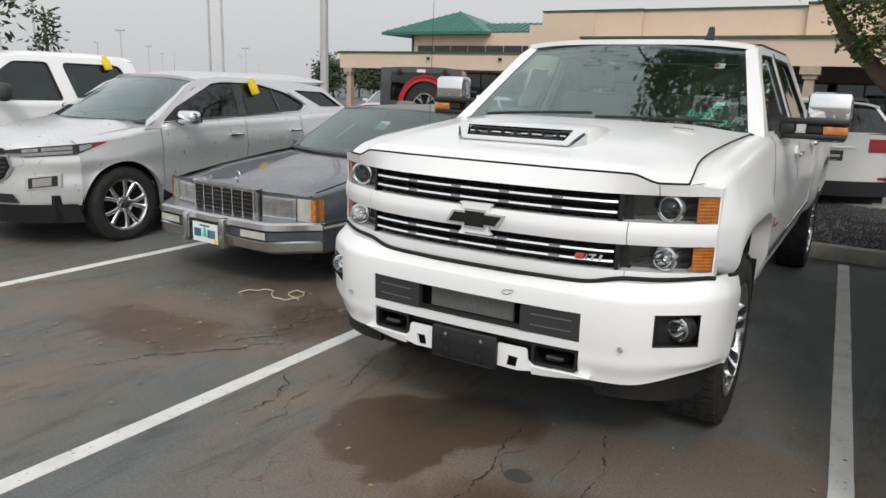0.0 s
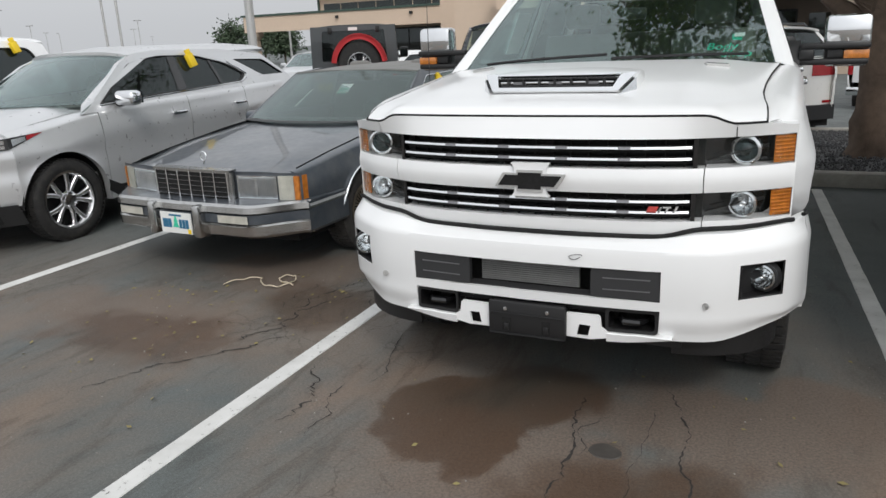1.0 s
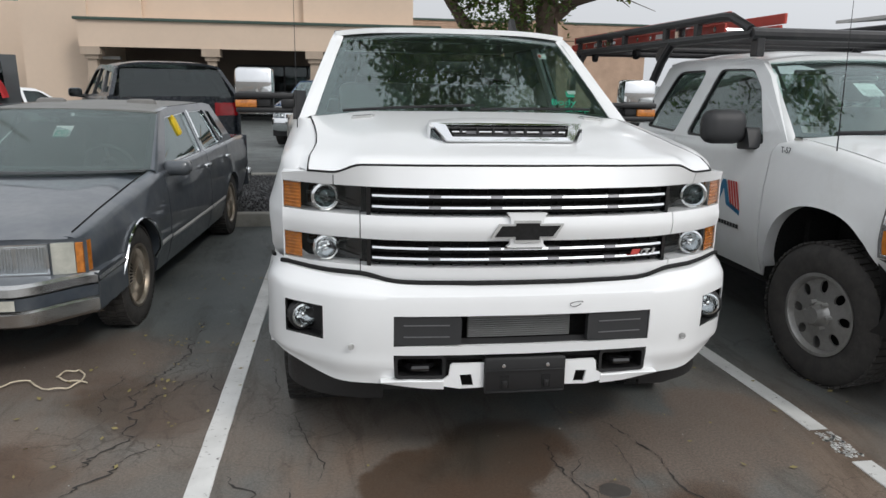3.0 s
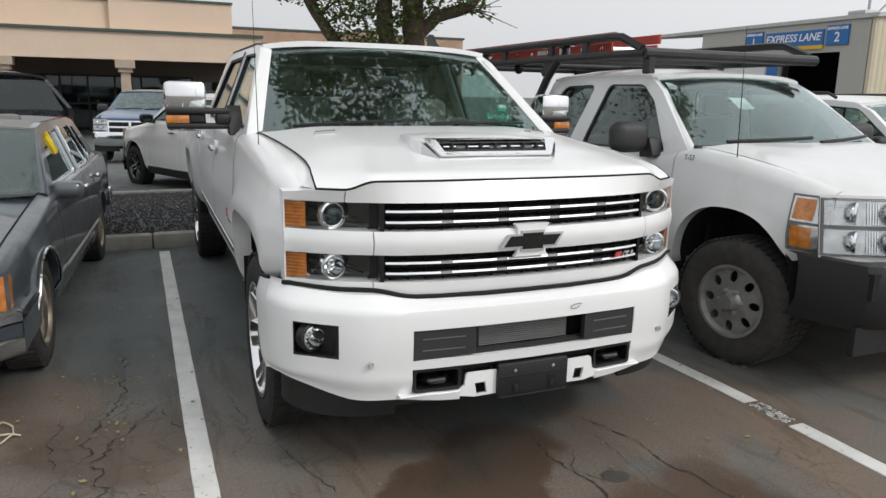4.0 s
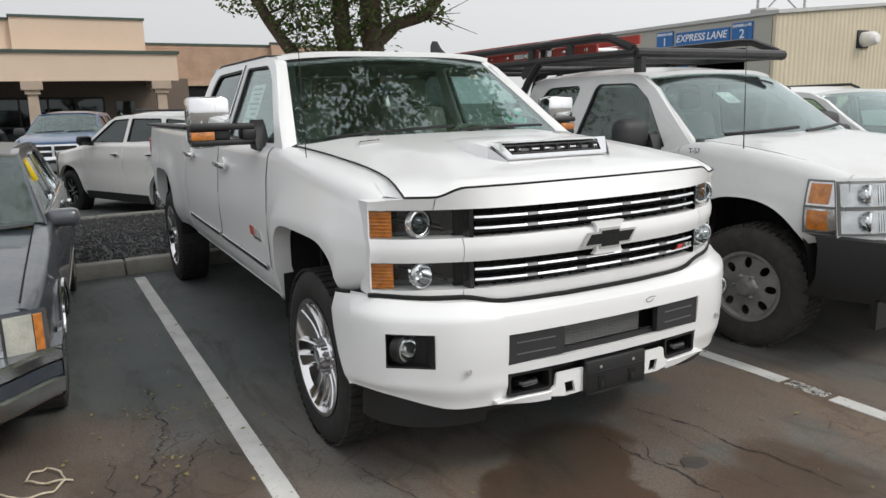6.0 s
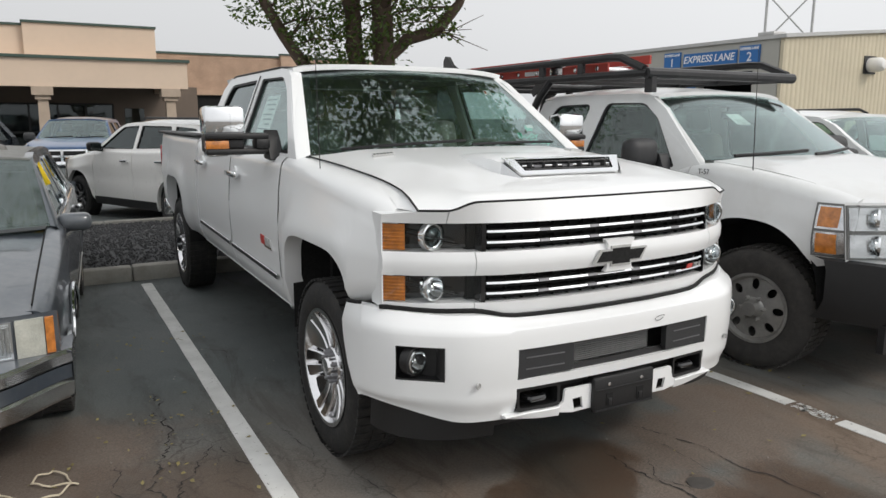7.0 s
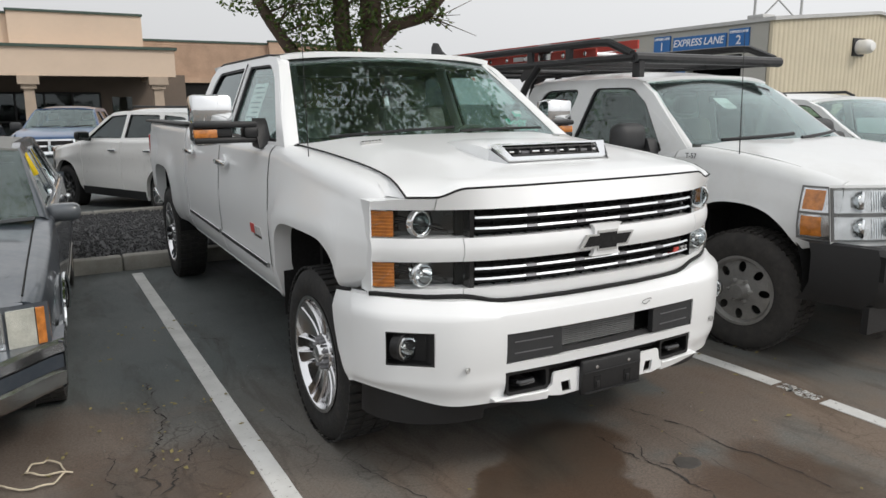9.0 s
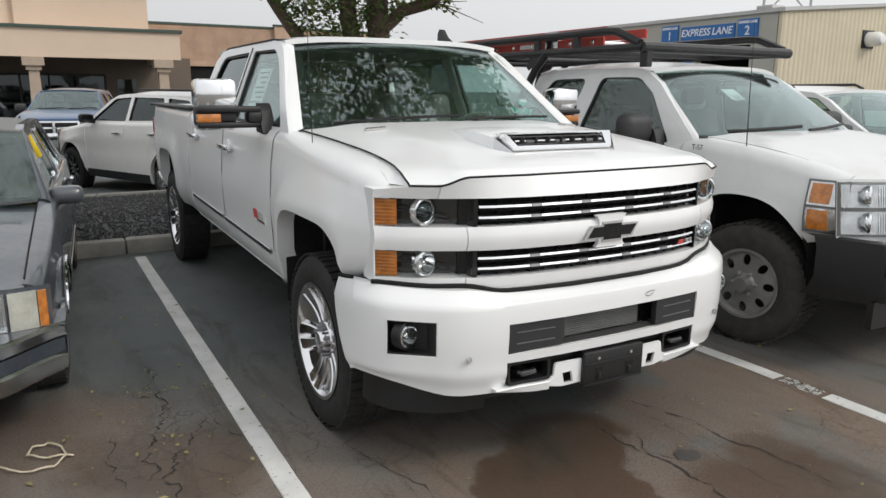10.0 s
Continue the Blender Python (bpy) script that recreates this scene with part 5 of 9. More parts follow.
    zm = [(0.0, 1.305), (0.06, 1.318), (0.16, 1.326), (0.3, 1.340), (0.5, 1.366), (0.8, 1.396), (1.1, 1.418), (1.45, 1.434)]

    def hood(u, y):
        """The bonnet: its leading edge lies on the nose, its rear edge bows round the screen."""
        k = 1 - smooth01(0.0, 0.75, y)
        xe = interp([(0.0, 0.846), (0.1, 0.842), (0.25, 0.828), (0.5, 0.818), (0.8, 0.824), (1.1, 0.845), (1.42, 0.872)], y)
        x = u * xe
        a = abs(x)
        front, back = 1 - smooth01(0.642, 0.752, a), 1 - smooth01(0.62, 1.0, abs(u))
        m = smooth01(0.0, 0.22, y)
        t = front * (1 - m) + back * m
        edge, mid = interp(ze, y), interp(zm, y)
        z = edge + (mid - edge) * t + 0.012 * (1 - u * u) * m
        z -= 0.016 * (1 - smooth01(0.0, 0.035, y))
        yy = y + interp(BONNET_EDGE, a) * k - smooth01(1.0, 1.42, y) * 0.10 * (1 - (x / 0.88) ** 2)
        return (x, yy, z)
    bm = B()
    grid(bm, span(-1, 1, 81), [0.0, 0.008, 0.02, 0.04, 0.07, 0.11, 0.16, 0.22, 0.3, 0.4, 0.5, 0.62, 0.75, 0.9, 1.05, 1.2, 1.32, 1.42], hood, 0.018)
    part("bonnet", bm, P, t, "", None, 30)
    # bonnet scoop
    sc = B()
    y0, y1 = 0.37, 0.98
    zb = 1.372
    rows = []
    for y, w, h, e in ((y0 + 0.066, 0.335, 0.050, 0.004), (y0 + 0.14, 0.335, 0.054, 0.010), (0.7, 0.31, 0.040, 0.025), (y1, 0.25, 0.004, 0.04)):
        zz = interp(zm, y - 0.06) - 0.004
        rows.append([sc.verts.new(q) for q in ((-w - e, y, zz), (-w, y, zz + h + 0.012), (-w * 0.5, y, zz + h + 0.022), (0, y, zz + h + 0.025), (w * 0.5, y, zz + h + 0.022), (w, y, zz + h + 0.012), (w + e, y, zz))])
    for a, b in zip(rows, rows[1:]):
        for j in range(6):
            sc.faces.new((a[j], a[j + 1], b[j + 1], b[j]))
    scoop = part("bonnet_scoop", sc, P, t, "", None, 50)
    zt, zl = 1.420, 1.352
    yt, yl = y0 + 0.060, y0 - 0.016
    sf = B()
    of = [(-0.335, 1), (0.335, 1), (0.275, 0), (-0.275, 0)]
    inn = [(-0.272, 0.88), (0.272, 0.88), (0.250, 0.20), (-0.250, 0.20)]
    holed(sf, rounded(of, 0.02), [rounded(inn, 0.012)], 0.02, lambda a, b, h: (a, yl + (yt - yl) * b - 0.006 + h * 0.4 + (a / 0.33) ** 2 * 0.02, zl + (zt - zl) * b + 0.012 - h * 0.4))
    part("scoop_surround", sf, M_CHROME, scoop, "chrome scoop surround", None, 40)
    # solid near-black plate, painted shade inside the scoop mouth
    sb = B()
    prism(sb, inn, 0.01, lambda a, b, h: (a, yl + (yt - yl) * b + 0.02 + h, zl + (zt - zl) * b - 0.006))
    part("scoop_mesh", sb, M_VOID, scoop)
    for b in (0.32, 0.53, 0.76):
        bm = B()
        w = 0.232 + 0.03 * b
        zz, yy = zl + (zt - zl) * b + 0.006, yl + (yt - yl) * b + 0.002
        tube(bm, [(-w, yy + 0.008, zz), (w, yy + 0.008, zz)], 0.0065, 10)
        part("scoop_bar", bm, M_CHROME if b == 0.53 else M_BLACK, scoop)
    for xx in (-0.16, 0.0, 0.16):
        box_part("bar_clip", scoop, M_CLIP, xx - 0.028, xx + 0.028, yl + (yt - yl) * 0.53 - 0.001, yl + (yt - yl) * 0.53 + 0.02, zl + (zt - zl) * 0.53 + 0.0005, zl + (zt - zl) * 0.53 + 0.0115)
    for k in range(7):
        bm = B()
        xx = -0.21 + k * 0.07
        box(bm, xx - 0.004, xx + 0.004, yl + 0.03, yl + 0.06, zl + 0.015, zt - 0.008)
        part("scoop_rib", bm, M_BLACK, scoop)
    for s in (-1, 1):
        # flank of the scoop that runs forward to its mouth
        bm = B()
        w = 0.335
        zz = interp(zm, y0 + 0.04) - 0.004
        q = [bm.verts.new(v) for v in ((s * 0.282, yl - 0.006, zl - 0.004), (s * (w + 0.004), y0 + 0.066, zz), (s * w, y0 + 0.066, zz + 0.062))]
        bm.faces.new(q)
        part("scoop_flank", bm, M_CHROME, scoop)
        # chrome bonnet emblem near the screen
        bm = B()
        m = Matrix.Translation((s * 0.60, 1.10, 1.425)) @ pose(0, 0, 0, 2, s * 5, s * 18)
        box(bm, -0.055, 0.055, -0.028, 0.028, -0.012, 0.003, 0.002, 1, m)
        em0 = part("bonnet_emblem", bm, M_STEEL, t)
        for k in range(6):
            bm = B()
            box(bm, -0.050 + k * 0.017, -0.038 + k * 0.017, -0.02, 0.02, 0.002, 0.006, 0, 1, m)
            part("emblem_bar", bm, M_CHROME, em0)
        # wing top between bonnet edge and flank
        bm = B()
        ys = [0.0, 0.02, 0.05, 0.1, 0.16, 0.24, 0.34, 0.46, 0.6, 0.75, 0.9, 1.05, 1.2, 1.32, 1.40]

        def wing(y, k, s=s):
            hx, hy, hz = hood(1.0, y)
            yy = max(hy, 0.337)
            fx, fz = c.point(yy, 2)
            return (s * (hx - 0.012 + (fx + 0.006 - hx + 0.012) * k), hy + (yy - hy) * k, hz - 0.010 + (fz - 0.002 - hz + 0.010) * k)
        grid(bm, ys, span(0, 1, 4), wing)
        part("wing_top", bm, P, t)
        bm = B()
        tube(bm, [(s * (hood(1.0, y)[0] + 0.002), hood(1.0, y)[1], hood(1.0, y)[2] - 0.003) for y in ys + [1.42]], 0.0042, 6)
        part("shut_line", bm, M_VOID, t)
    bm = B()
    tube(bm, [(p[0], p[1] - 0.002, p[2] - 0.002) for p in (hood(u, 0.0) for u in span(-1, 1, 81))], 0.0042, 6)
    part("shut_line", bm, M_VOID, t)

    # ---- nose: lamp panels, grille frame ----
    Z_UP, Z_LO = (1.090, 1.203), (0.886, 0.996)
    zs = refine([0.862, 0.872, *Z_LO, *Z_UP, 1.235], 0.03)

    def top_edge(x):
        return 1.2485 + 0.034 * (1 - smooth01(0.642, 0.752, abs(x)))

    def fnose(u, v):
        z = v if v <= 1.203 else 1.203 + (v - 1.203) / 0.032 * (top_edge(u) - 1.203)
        if v < 0.88:
            z = v - 0.028 * (1 - smooth01(0.48, 0.66, abs(u)))
        y = nose_y(u, z)
        if v > 1.203:
            k = (v - 1.203) / 0.032
            z -= 0.012 * smooth01(0.86, 0.958, abs(u)) * k
            y = nose_y(u, 1.203) * (1 - k) + (interp(BONNET_EDGE, abs(u)) - 0.006 + 0.9 * max(0, abs(u) - 0.845)) * k - 0.010 * math.sin(k * math.pi)
        if 0.996 <= v <= 1.09:
            y -= 0.014 * math.sin((v - 0.996) / 0.094 * math.pi)
        return (u, y, z)
    SEAM, EAR = 0.645, 0.747
    g = B()
    shell(g, refine([-EAR, -SEAM, -0.615, 0.0, 0.615, SEAM, EAR], 0.035), zs, fnose, [(-0.66, 0.66, *Z_LO), (-0.66, 0.66, *Z_UP)], 0.07, lambda u, v: abs(u) > SEAM and v < 1.203)
    gr = part("grille", g, P, t, "white grille frame with two black chrome-lined openings", None, 32)
    for s in (-1, 1):
        bm = B()
        us = sorted(s * u for u in refine([SEAM + 0.004, EAR + 0.004, 0.953, 0.958], 0.035))
        shell(bm, us, zs, fnose, [(-0.953, -0.60, *Z_LO), (0.60, 0.953, *Z_LO), (-0.953, -0.60, *Z_UP), (0.60, 0.953, *Z_UP)], 0.11, lambda u, v: abs(u) < EAR + 0.003 and v > 1.203)
        hl = part("headlamp", bm, P, t, "stacked dark headlamps with amber indicators", None, 32)
        for z0, z1, zc, up in ((*Z_LO, 0.943, False), (*Z_UP, 1.148, True)):
            bm = B()
            grid(bm, refine([0.612, 0.952], 0.04), [z0, z1], lambda x, z, s=s: (s * x, nose_y(x, 1) + 0.10, z))
            part("lamp_housing", bm, M_GLOSSBLACK, hl)
            bm = B()
            grid(bm, refine([0.880, 0.952], 0.02), span(z0 + 0.005, z1 - 0.005, 3), lambda x, z, s=s: (s * x, nose_y(x, 1) + 0.014, z))
            part("indicator_lens", bm, M_AMBER, hl, "amber indicator lens")
            for k in range(7):
                bm = B()
                zz = z0 + 0.014 + k * (z1 - z0 - 0.028) / 6
                tube(bm, [(s * x, nose_y(x, 1) + 0.013, zz) for x in span(0.882, 0.950, 4)], 0.0042, 5)
                part("lens_flute", bm, M_AMBER, hl)
            lamp_round(hl, s * 0.785, nose_y(0.785, 1) + (0.046 if up else 0.026), zc, 0.052, 0, -s * 12, projector=up)
            if up:
                bm = B()
                lathe(bm, [(0.056, -0.012), (0.056, 0.016), (0.049, 0.018), (0.047, 0.004)], Matrix.Translation((s * 0.785, nose_y(0.785, 1) + 0.040, zc)) @ pose(0, 0, 0, 90, 0, -s * 12), 32)
                part("projector_ring", bm, M_CHROME, hl)
            for k in range(2):
                bm = B()
                x0 = 0.665 + 0.03 * k
                tube(bm, [(s * x, nose_y(x, 1) + 0.075 - 0.02 * k, z0 + 0.012 + (x - x0) * 0.25 + 0.02 * k) for x in span(x0, 0.86, 7)], 0.003, 5)
                part("housing_rib", bm, M_GREYPL, hl)
            bm = B()
            grid(bm, refine([0.616, 0.952], 0.03), span(z0 + 0.002, z1 - 0.002, 3), lambda x, z, s=s: (s * x, nose_y(x, 1) + 0.004, z))
            ln = part("lamp_cover", bm, M_LENS, hl)
            ln.visible_shadow = False
    # grille openings: near-black back that paints the recess shade, bars with chrome strips
    for z0, z1 in (Z_LO, Z_UP):
        bm = B()
        curved_bar(bm, -0.64, 0.64, z0 - 0.005, z1 + 0.005, 0.075, 0.01)
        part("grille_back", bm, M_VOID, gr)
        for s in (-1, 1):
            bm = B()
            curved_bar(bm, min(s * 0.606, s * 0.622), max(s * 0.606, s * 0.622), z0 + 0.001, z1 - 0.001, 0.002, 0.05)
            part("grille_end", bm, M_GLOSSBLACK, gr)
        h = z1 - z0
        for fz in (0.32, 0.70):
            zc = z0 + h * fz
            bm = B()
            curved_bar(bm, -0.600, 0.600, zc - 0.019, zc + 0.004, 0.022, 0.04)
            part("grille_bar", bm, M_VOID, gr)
            xs = span(-0.600, 0.600, 6)
            bm = B()
            curved_bar(bm, -0.600, 0.600, zc - 0.0044, zc + 0.0044, 0.004, 0.024, slope=0.0035)
            part("chrome_strip", bm, M_CHROME, gr)
            for a in xs[1:-1]:
                bm = B()
                curved_bar(bm, a - 0.023, a + 0.023, zc - 0.0050, zc + 0.0050, 0.0015, 0.024, slope=0.0035)
                part("bar_clip", bm, M_CLIP, gr)
        for k in range(17):
            bm = B()
            xx = -0.57 + k * 0.07125
            curved_bar(bm, xx - 0.003, xx + 0.003, z0, z1, 0.05, 0.02)
            part("grille_rib", bm, M_VOID, gr)
    # cross-shaped emblem, plain
    em = [(-0.146, -0.028), (-0.113, 0.028), (-0.053, 0.028), (-0.053, 0.042), (0.053, 0.042), (0.053, 0.028), (0.146, 0.028), (0.113, -0.028), (0.053, -0.028), (0.053, -0.045), (-0.053, -0.045), (-0.053, -0.028)]
    sh = [(-0.083, 0.070), (0.083, 0.070), (0.066, 0.052), (0.066, -0.054), (0.083, -0.066), (-0.083, -0.066), (-0.066, -0.054), (-0.066, 0.052)]
    bm = B()
    prism(bm, rounded(sh, 0.008, 2), 0.022, lambda a, b, h: (a, 0.031 + h, 1.040 + b))
    part("emblem_base", bm, P, gr)
    bm = B()
    prism(bm, em, 0.012, lambda a, b, h: (a, 0.023 + h, 1.040 + b))
    part("emblem_edge", bm, M_STEEL, gr)
    bm = B()
    prism(bm, [(a * 0.90, b * 0.76) for a, b in em], 0.005, lambda a, b, h: (a, 0.0205 + h, 1.040 + b))
    part("emblem_face", bm, M_VOID, gr)
    for x0, w, za, zb, mt in ((0.450, 0.036, 0.928, 0.947, M_REDTEXT), (0.492, 0.008, 0.928, 0.947, M_CHROME), (0.508, 0.030, 0.942, 0.947, M_STEEL), (0.518, 0.008, 0.928, 0.942, M_STEEL), (0.548, 0.009, 0.928, 0.947, M_STEEL)):
        bm = B()
        k = 0.4 * (zb - za)
        prism(bm, [(x0, za), (x0 + w, za), (x0 + w + k, zb), (x0 + k, zb)], 0.008, lambda a, b, h: (a, nose_y(a) - 0.010 + h, b))
        part("grille_badge", bm, mt, gr, "", False)

    # near-black strips added behind the panel gaps paint the shade in them
    curved = B()
    curved_bar(curved, -0.95, 0.95, 0.80, 0.885, 0.05, 0.02)
    part("joint_seal", curved, M_VOID, t)
    curved = B()
    curved_bar(curved, -0.84, 0.84, 1.20, 1.236, 0.03, 0.05)
    part("joint_seal", curved, M_VOID, t)
    curved = B()
    curved_bar(curved, -0.62, 0.62, 1.22, 1.278, 0.07, 0.05)
    part("joint_seal", curved, M_VOID, t)
    # ---- bumper ----
    def fbump(u, v):
        """v runs from the lower edge (0.40) to the upper edge (0.855)."""
        a = abs(u)
        y = interp(BUMP, a)
        k = smooth01(0.775, 0.855, v)
        y += 0.062 * k * k + 0.028 * (1 - smooth01(0.40, 0.52, v)) - 0.010 * math.sin(min(1, max(0, (v - 0.55) / 0.27)) * math.pi)
        zz = v - 0.010 * k - 0.026 * k * (1 - smooth01(0.48, 0.68, a)) + 0.012 * k * smooth01(0.75, 1.0, a)
        zlow = 0.418 + 0.065 * smooth01(0.72, 1.03, a)
        if v < 0.52:
            zz = zlow + (v - 0.40) / 0.12 * (0.52 - zlow)
        return (u * (1 - 0.018 * k - 0.012 * (1 - smooth01(0.40, 0.55, v))), y, zz)
    us = refine([-1.03, -0.985, -0.952, -0.798, -0.70, -0.524, -0.335, -0.26, 0.0, 0.26, 0.335, 0.524, 0.70, 0.798, 0.952, 0.985, 1.03], 0.035)
    vs = refine([0.40, 0.43, 0.548, 0.586, 0.712, 0.735, 0.775, 0.81, 0.855], 0.02)
    vs = sorted(set([round(v, 4) for v in vs] + [0.594, 0.734]))
    bm = B()
    holes = [(-0.524, 0.524, 0.586, 0.712), (-0.524, 0.524, 0.30, 0.548), (-0.952, -0.798, 0.594, 0.734), (0.798, 0.952, 0.594, 0.734)]
    shell(bm, us, vs, fbump, holes, 0.09)
    bp = part("front_bumper", bm, P, t, "white front bumper with dark intakes and fog lamps", None, 38)
    bm = B()
    tube(bm, [(x, nose_y(x, 0.86) - 0.001, 0.855 - 0.030 * (1 - smooth01(0.48, 0.66, abs(x))) + 0.012 * smooth01(0.75, 0.97, abs(x))) for x in span(-0.97, 0.97, 61)], 0.0095, 6)
    part("shut_line", bm, M_VOID, bp)

    def frame_of(name, x0, x1, z0, z1, w, parent, mat, s=1, r=0.014, out=0.003, deep=0.05):
        """A rounded dark surround lining an opening of the bumper."""
        bm = B()
        lps = (rounded([(x0, z0), (x1, z0), (x1, z1), (x0, z1)], r, 4), rounded([(x0 + w, z0 + w), (x1 - w, z0 + w), (x1 - w, z1 - w), (x0 + w, z1 - w)], r * 0.8, 4))
        rows = []
        for lp, dy in ((lps[0], -out), (lps[1], -out + 0.002), (lps[1], deep)):
            rows.append([bm.verts.new((s * a, interp(BUMP, abs(a)) + dy, b)) for a, b in lp])
        for p0, p1 in zip(rows, rows[1:]):
            for q in range(len(p0)):
                bm.faces.new((p0[q], p0[(q + 1) % len(p0)], p1[(q + 1) % len(p0)], p1[q]))
        return part(name, bm, mat, parent, "", None, 50)
    frame_of("intake_surround", -0.530, 0.530, 0.582, 0.716, 0.008, bp, M_BLACK, r=0.02)
    for s in (-1, 1):
        # bumper end that wraps round to the wheel arch
        bm = B()
        zz = refine([0.40, 0.48, 0.6, 0.775, 0.81, 0.855], 0.03)

        def fend(k, v, s=s):
            x0, y0, z0 = fbump(1.03, v)
            ye = interp([(0.47, 0.415), (0.60, 0.505), (0.70, 0.545), (0.78, 0.556), (0.86, 0.548)], z0)
            y = y0 + (ye - y0) * k
            return (s * (x0 + 0.014 * math.sin(k * math.pi / 2)), y, z0 - 0.012 * k * smooth01(0.77, 0.85, v))
        grid(bm, span(0, 1, 8), zz, fend, 0.0)
        seam = B()
        tube(seam, [Vector(fend(k, 0.855)) + Vector((-s * 0.006, 0, 0.007)) for k in span(0, 1, 8)], 0.009, 6)
        part("shut_line", seam, M_VOID, bp)
        part("bumper_end", bm, P, bp, "", None, 40)
        lip = B()
        grid(lip, zz, [0, 1], lambda v, k: tuple(Vector(fend(1, v)) + Vector((-s * 0.07 * k, 0.004 * k, 0))))
        part("bumper_return", lip, P, bp)
        # intake pad
        bm = B()
        prism(bm, rounded([(0.258, 0.592), (0.521, 0.592), (0.521, 0.707), (0.258, 0.707)], 0.014, 3), 0.03, lambda a, b, h, s=s: (s * a, interp(BUMP, a) - 0.001 + h, b))
        pad = part("intake_pad", bm, M_GREYPL, bp, "", None, 40)
        for z in (0.625, 0.672):
            bm = B()
            prism(bm, [(0.305, z - 0.002), (0.485, z - 0.002), (0.485, z + 0.002), (0.305, z + 0.002)], 0.012, lambda a, b, h, s=s: (s * a, interp(BUMP, a) - 0.004 + h, b))
            part("pad_groove", bm, M_CLIP, pad)
        # tow hook pocket
        bm = B()
        box(bm, min(s * 0.318, s * 0.524), max(s * 0.318, s * 0.524), 0.12, 0.13, 0.43, 0.55)
        pk = part("tow_pocket", bm, M_VOID, bp)
        frame_of("pocket_surround", 0.318, 0.520, 0.448, 0.545, 0.012, pk, M_BLACK, s, 0.016, -0.002, 0.11)
        bm = B()
        tube(bm, [(s * 0.368, 0.12, 0.490), (s * 0.371, 0.045, 0.490), (s * 0.388, 0.022, 0.490), (s * 0.448, 0.022, 0.490), (s * 0.466, 0.045, 0.490), (s * 0.469, 0.12, 0.490)], 0.015, 8)
        part("tow_hook", bm, M_GLOSSBLACK, bp)
        # white skid piece with a square hole, running out into a thin lip
        bm = B()
        up = [(0.165, 0.410), (0.262, 0.407), (0.335, 0.420), (0.330, 0.446), (0.306, 0.462), (0.300, 0.505), (0.292, 0.513), (0.165, 0.513)]
        fs = lambda a, b, h, s=s: (s * a, interp(BUMP, a) - 0.006 + h + 0.10 * max(0.0, 0.425 - b), b)
        holed(bm, up, [[(0.206, 0.418), (0.252, 0.418), (0.262, 0.466), (0.216, 0.468)]], 0.012, fs)
        part("skid_plate", bm, P, bp, "", False)
        bm = B()
        rows = []
        for x in span(0.325, 0.575, 10):
            zl0 = interp([(0.325, 0.404), (0.40, 0.408), (0.575, 0.430)], x)
            zh = zl0 + interp([(0.325, 0.040), (0.45, 0.032), (0.575, 0.010)], x)
            yb = interp(BUMP, x) - 0.010
            rows.append([bm.verts.new((s * x, yy, z)) for yy, z in ((yb + 0.06, zl0), (yb + 0.008, zl0), (yb, zh - 0.004), (yb + 0.004, zh), (yb + 0.06, zh))])
        for p0, p1 in zip(rows, rows[1:]):
            for q in range(5):
                bm.faces.new((p0[q], p0[(q + 1) % 5], p1[(q + 1) % 5], p1[q]))
        bm.faces.new(rows[0]), bm.faces.new(rows[-1])
        part("skid_lip", bm, P, bp, "", False)
        # near-black sheet paints the shade seen through the skid hole
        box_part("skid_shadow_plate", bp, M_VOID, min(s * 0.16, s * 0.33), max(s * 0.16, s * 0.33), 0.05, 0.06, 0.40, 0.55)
        # fog lamp pocket
        bm = B()
        grid(bm, refine([0.79, 0.96], 0.04), [0.585, 0.74], lambda x, z, s=s: (s * x, interp(BUMP, x) + 0.075 - 0.35 * max(0.0, 0.86 - x), z))
        fp = part("fog_pocket", bm, M_BLACK, bp)
        frame_of("fog_surround", 0.795, 0.955, 0.591, 0.737, 0.010, fp, M_BLACK, s, 0.012, 0.001, 0.08)
        ym = interp(BUMP, 0.885)
        lamp_round(fp, s * 0.878, ym + 0.026, 0.668, 0.050, 0, -s * 20, projector=False)
        bm = B()
        lathe(bm, [(0.060, -0.03), (0.060, 0.010), (0.052, 0.014), (0.05, 0.0)], Matrix.Translation((s * 0.878, ym + 0.028, 0.668)) @ pose(0, 0, 0, 90, 0, -s * 20), 28)
        part("fog_ring", bm, M_BLACK, fp)
        bm = B()
        lathe(bm, [(0.050, 0.0), (0.046, 0.012), (0.03, 0.019), (0.0, 0.022)], Matrix.Translation((s * 0.878, ym + 0.018, 0.668)) @ pose(0, 0, 0, 90, 0, -s * 20), 28)
        part("fog_lens", bm, M_LENS, fp).visible_shadow = False
        # parking sensor
        bm = B()
        lathe(bm, [(0.013, 0.0), (0.013, 0.004), (0.0105, 0.005), (0.009, 0.001), (0.007, 0.001), (0.006, 0.004), (0, 0.004)], Matrix.Translation((s * 0.69, interp(BUMP, 0.69) - 0.010, 0.583)) @ pose(0, 0, 0, 90, 0, -s * 20), 20)
        part("parking_sensor", bm, M_STEEL, bp)
        # black air dam that wraps under the bumper
        bm = B()
        grid(bm, span(0, 1, 10), [0.325, 0.38, 0.46], lambda k, z, s=s: (s * (0.56 + 0.385 * math.sin(k * math.pi / 2)), 0.125 + 0.32 * (1 - math.cos(k * math.pi / 2)) + (0.46 - z) * 0.12, z), 0.02)
        part("air_dam", bm, M_BLACK, bp)
    box_part("air_dam_centre", bp, M_BLACK, -0.60, 0.60, 0.13, 0.16, 0.355, 0.45)
    # radiator behind the intake
    bm = B()
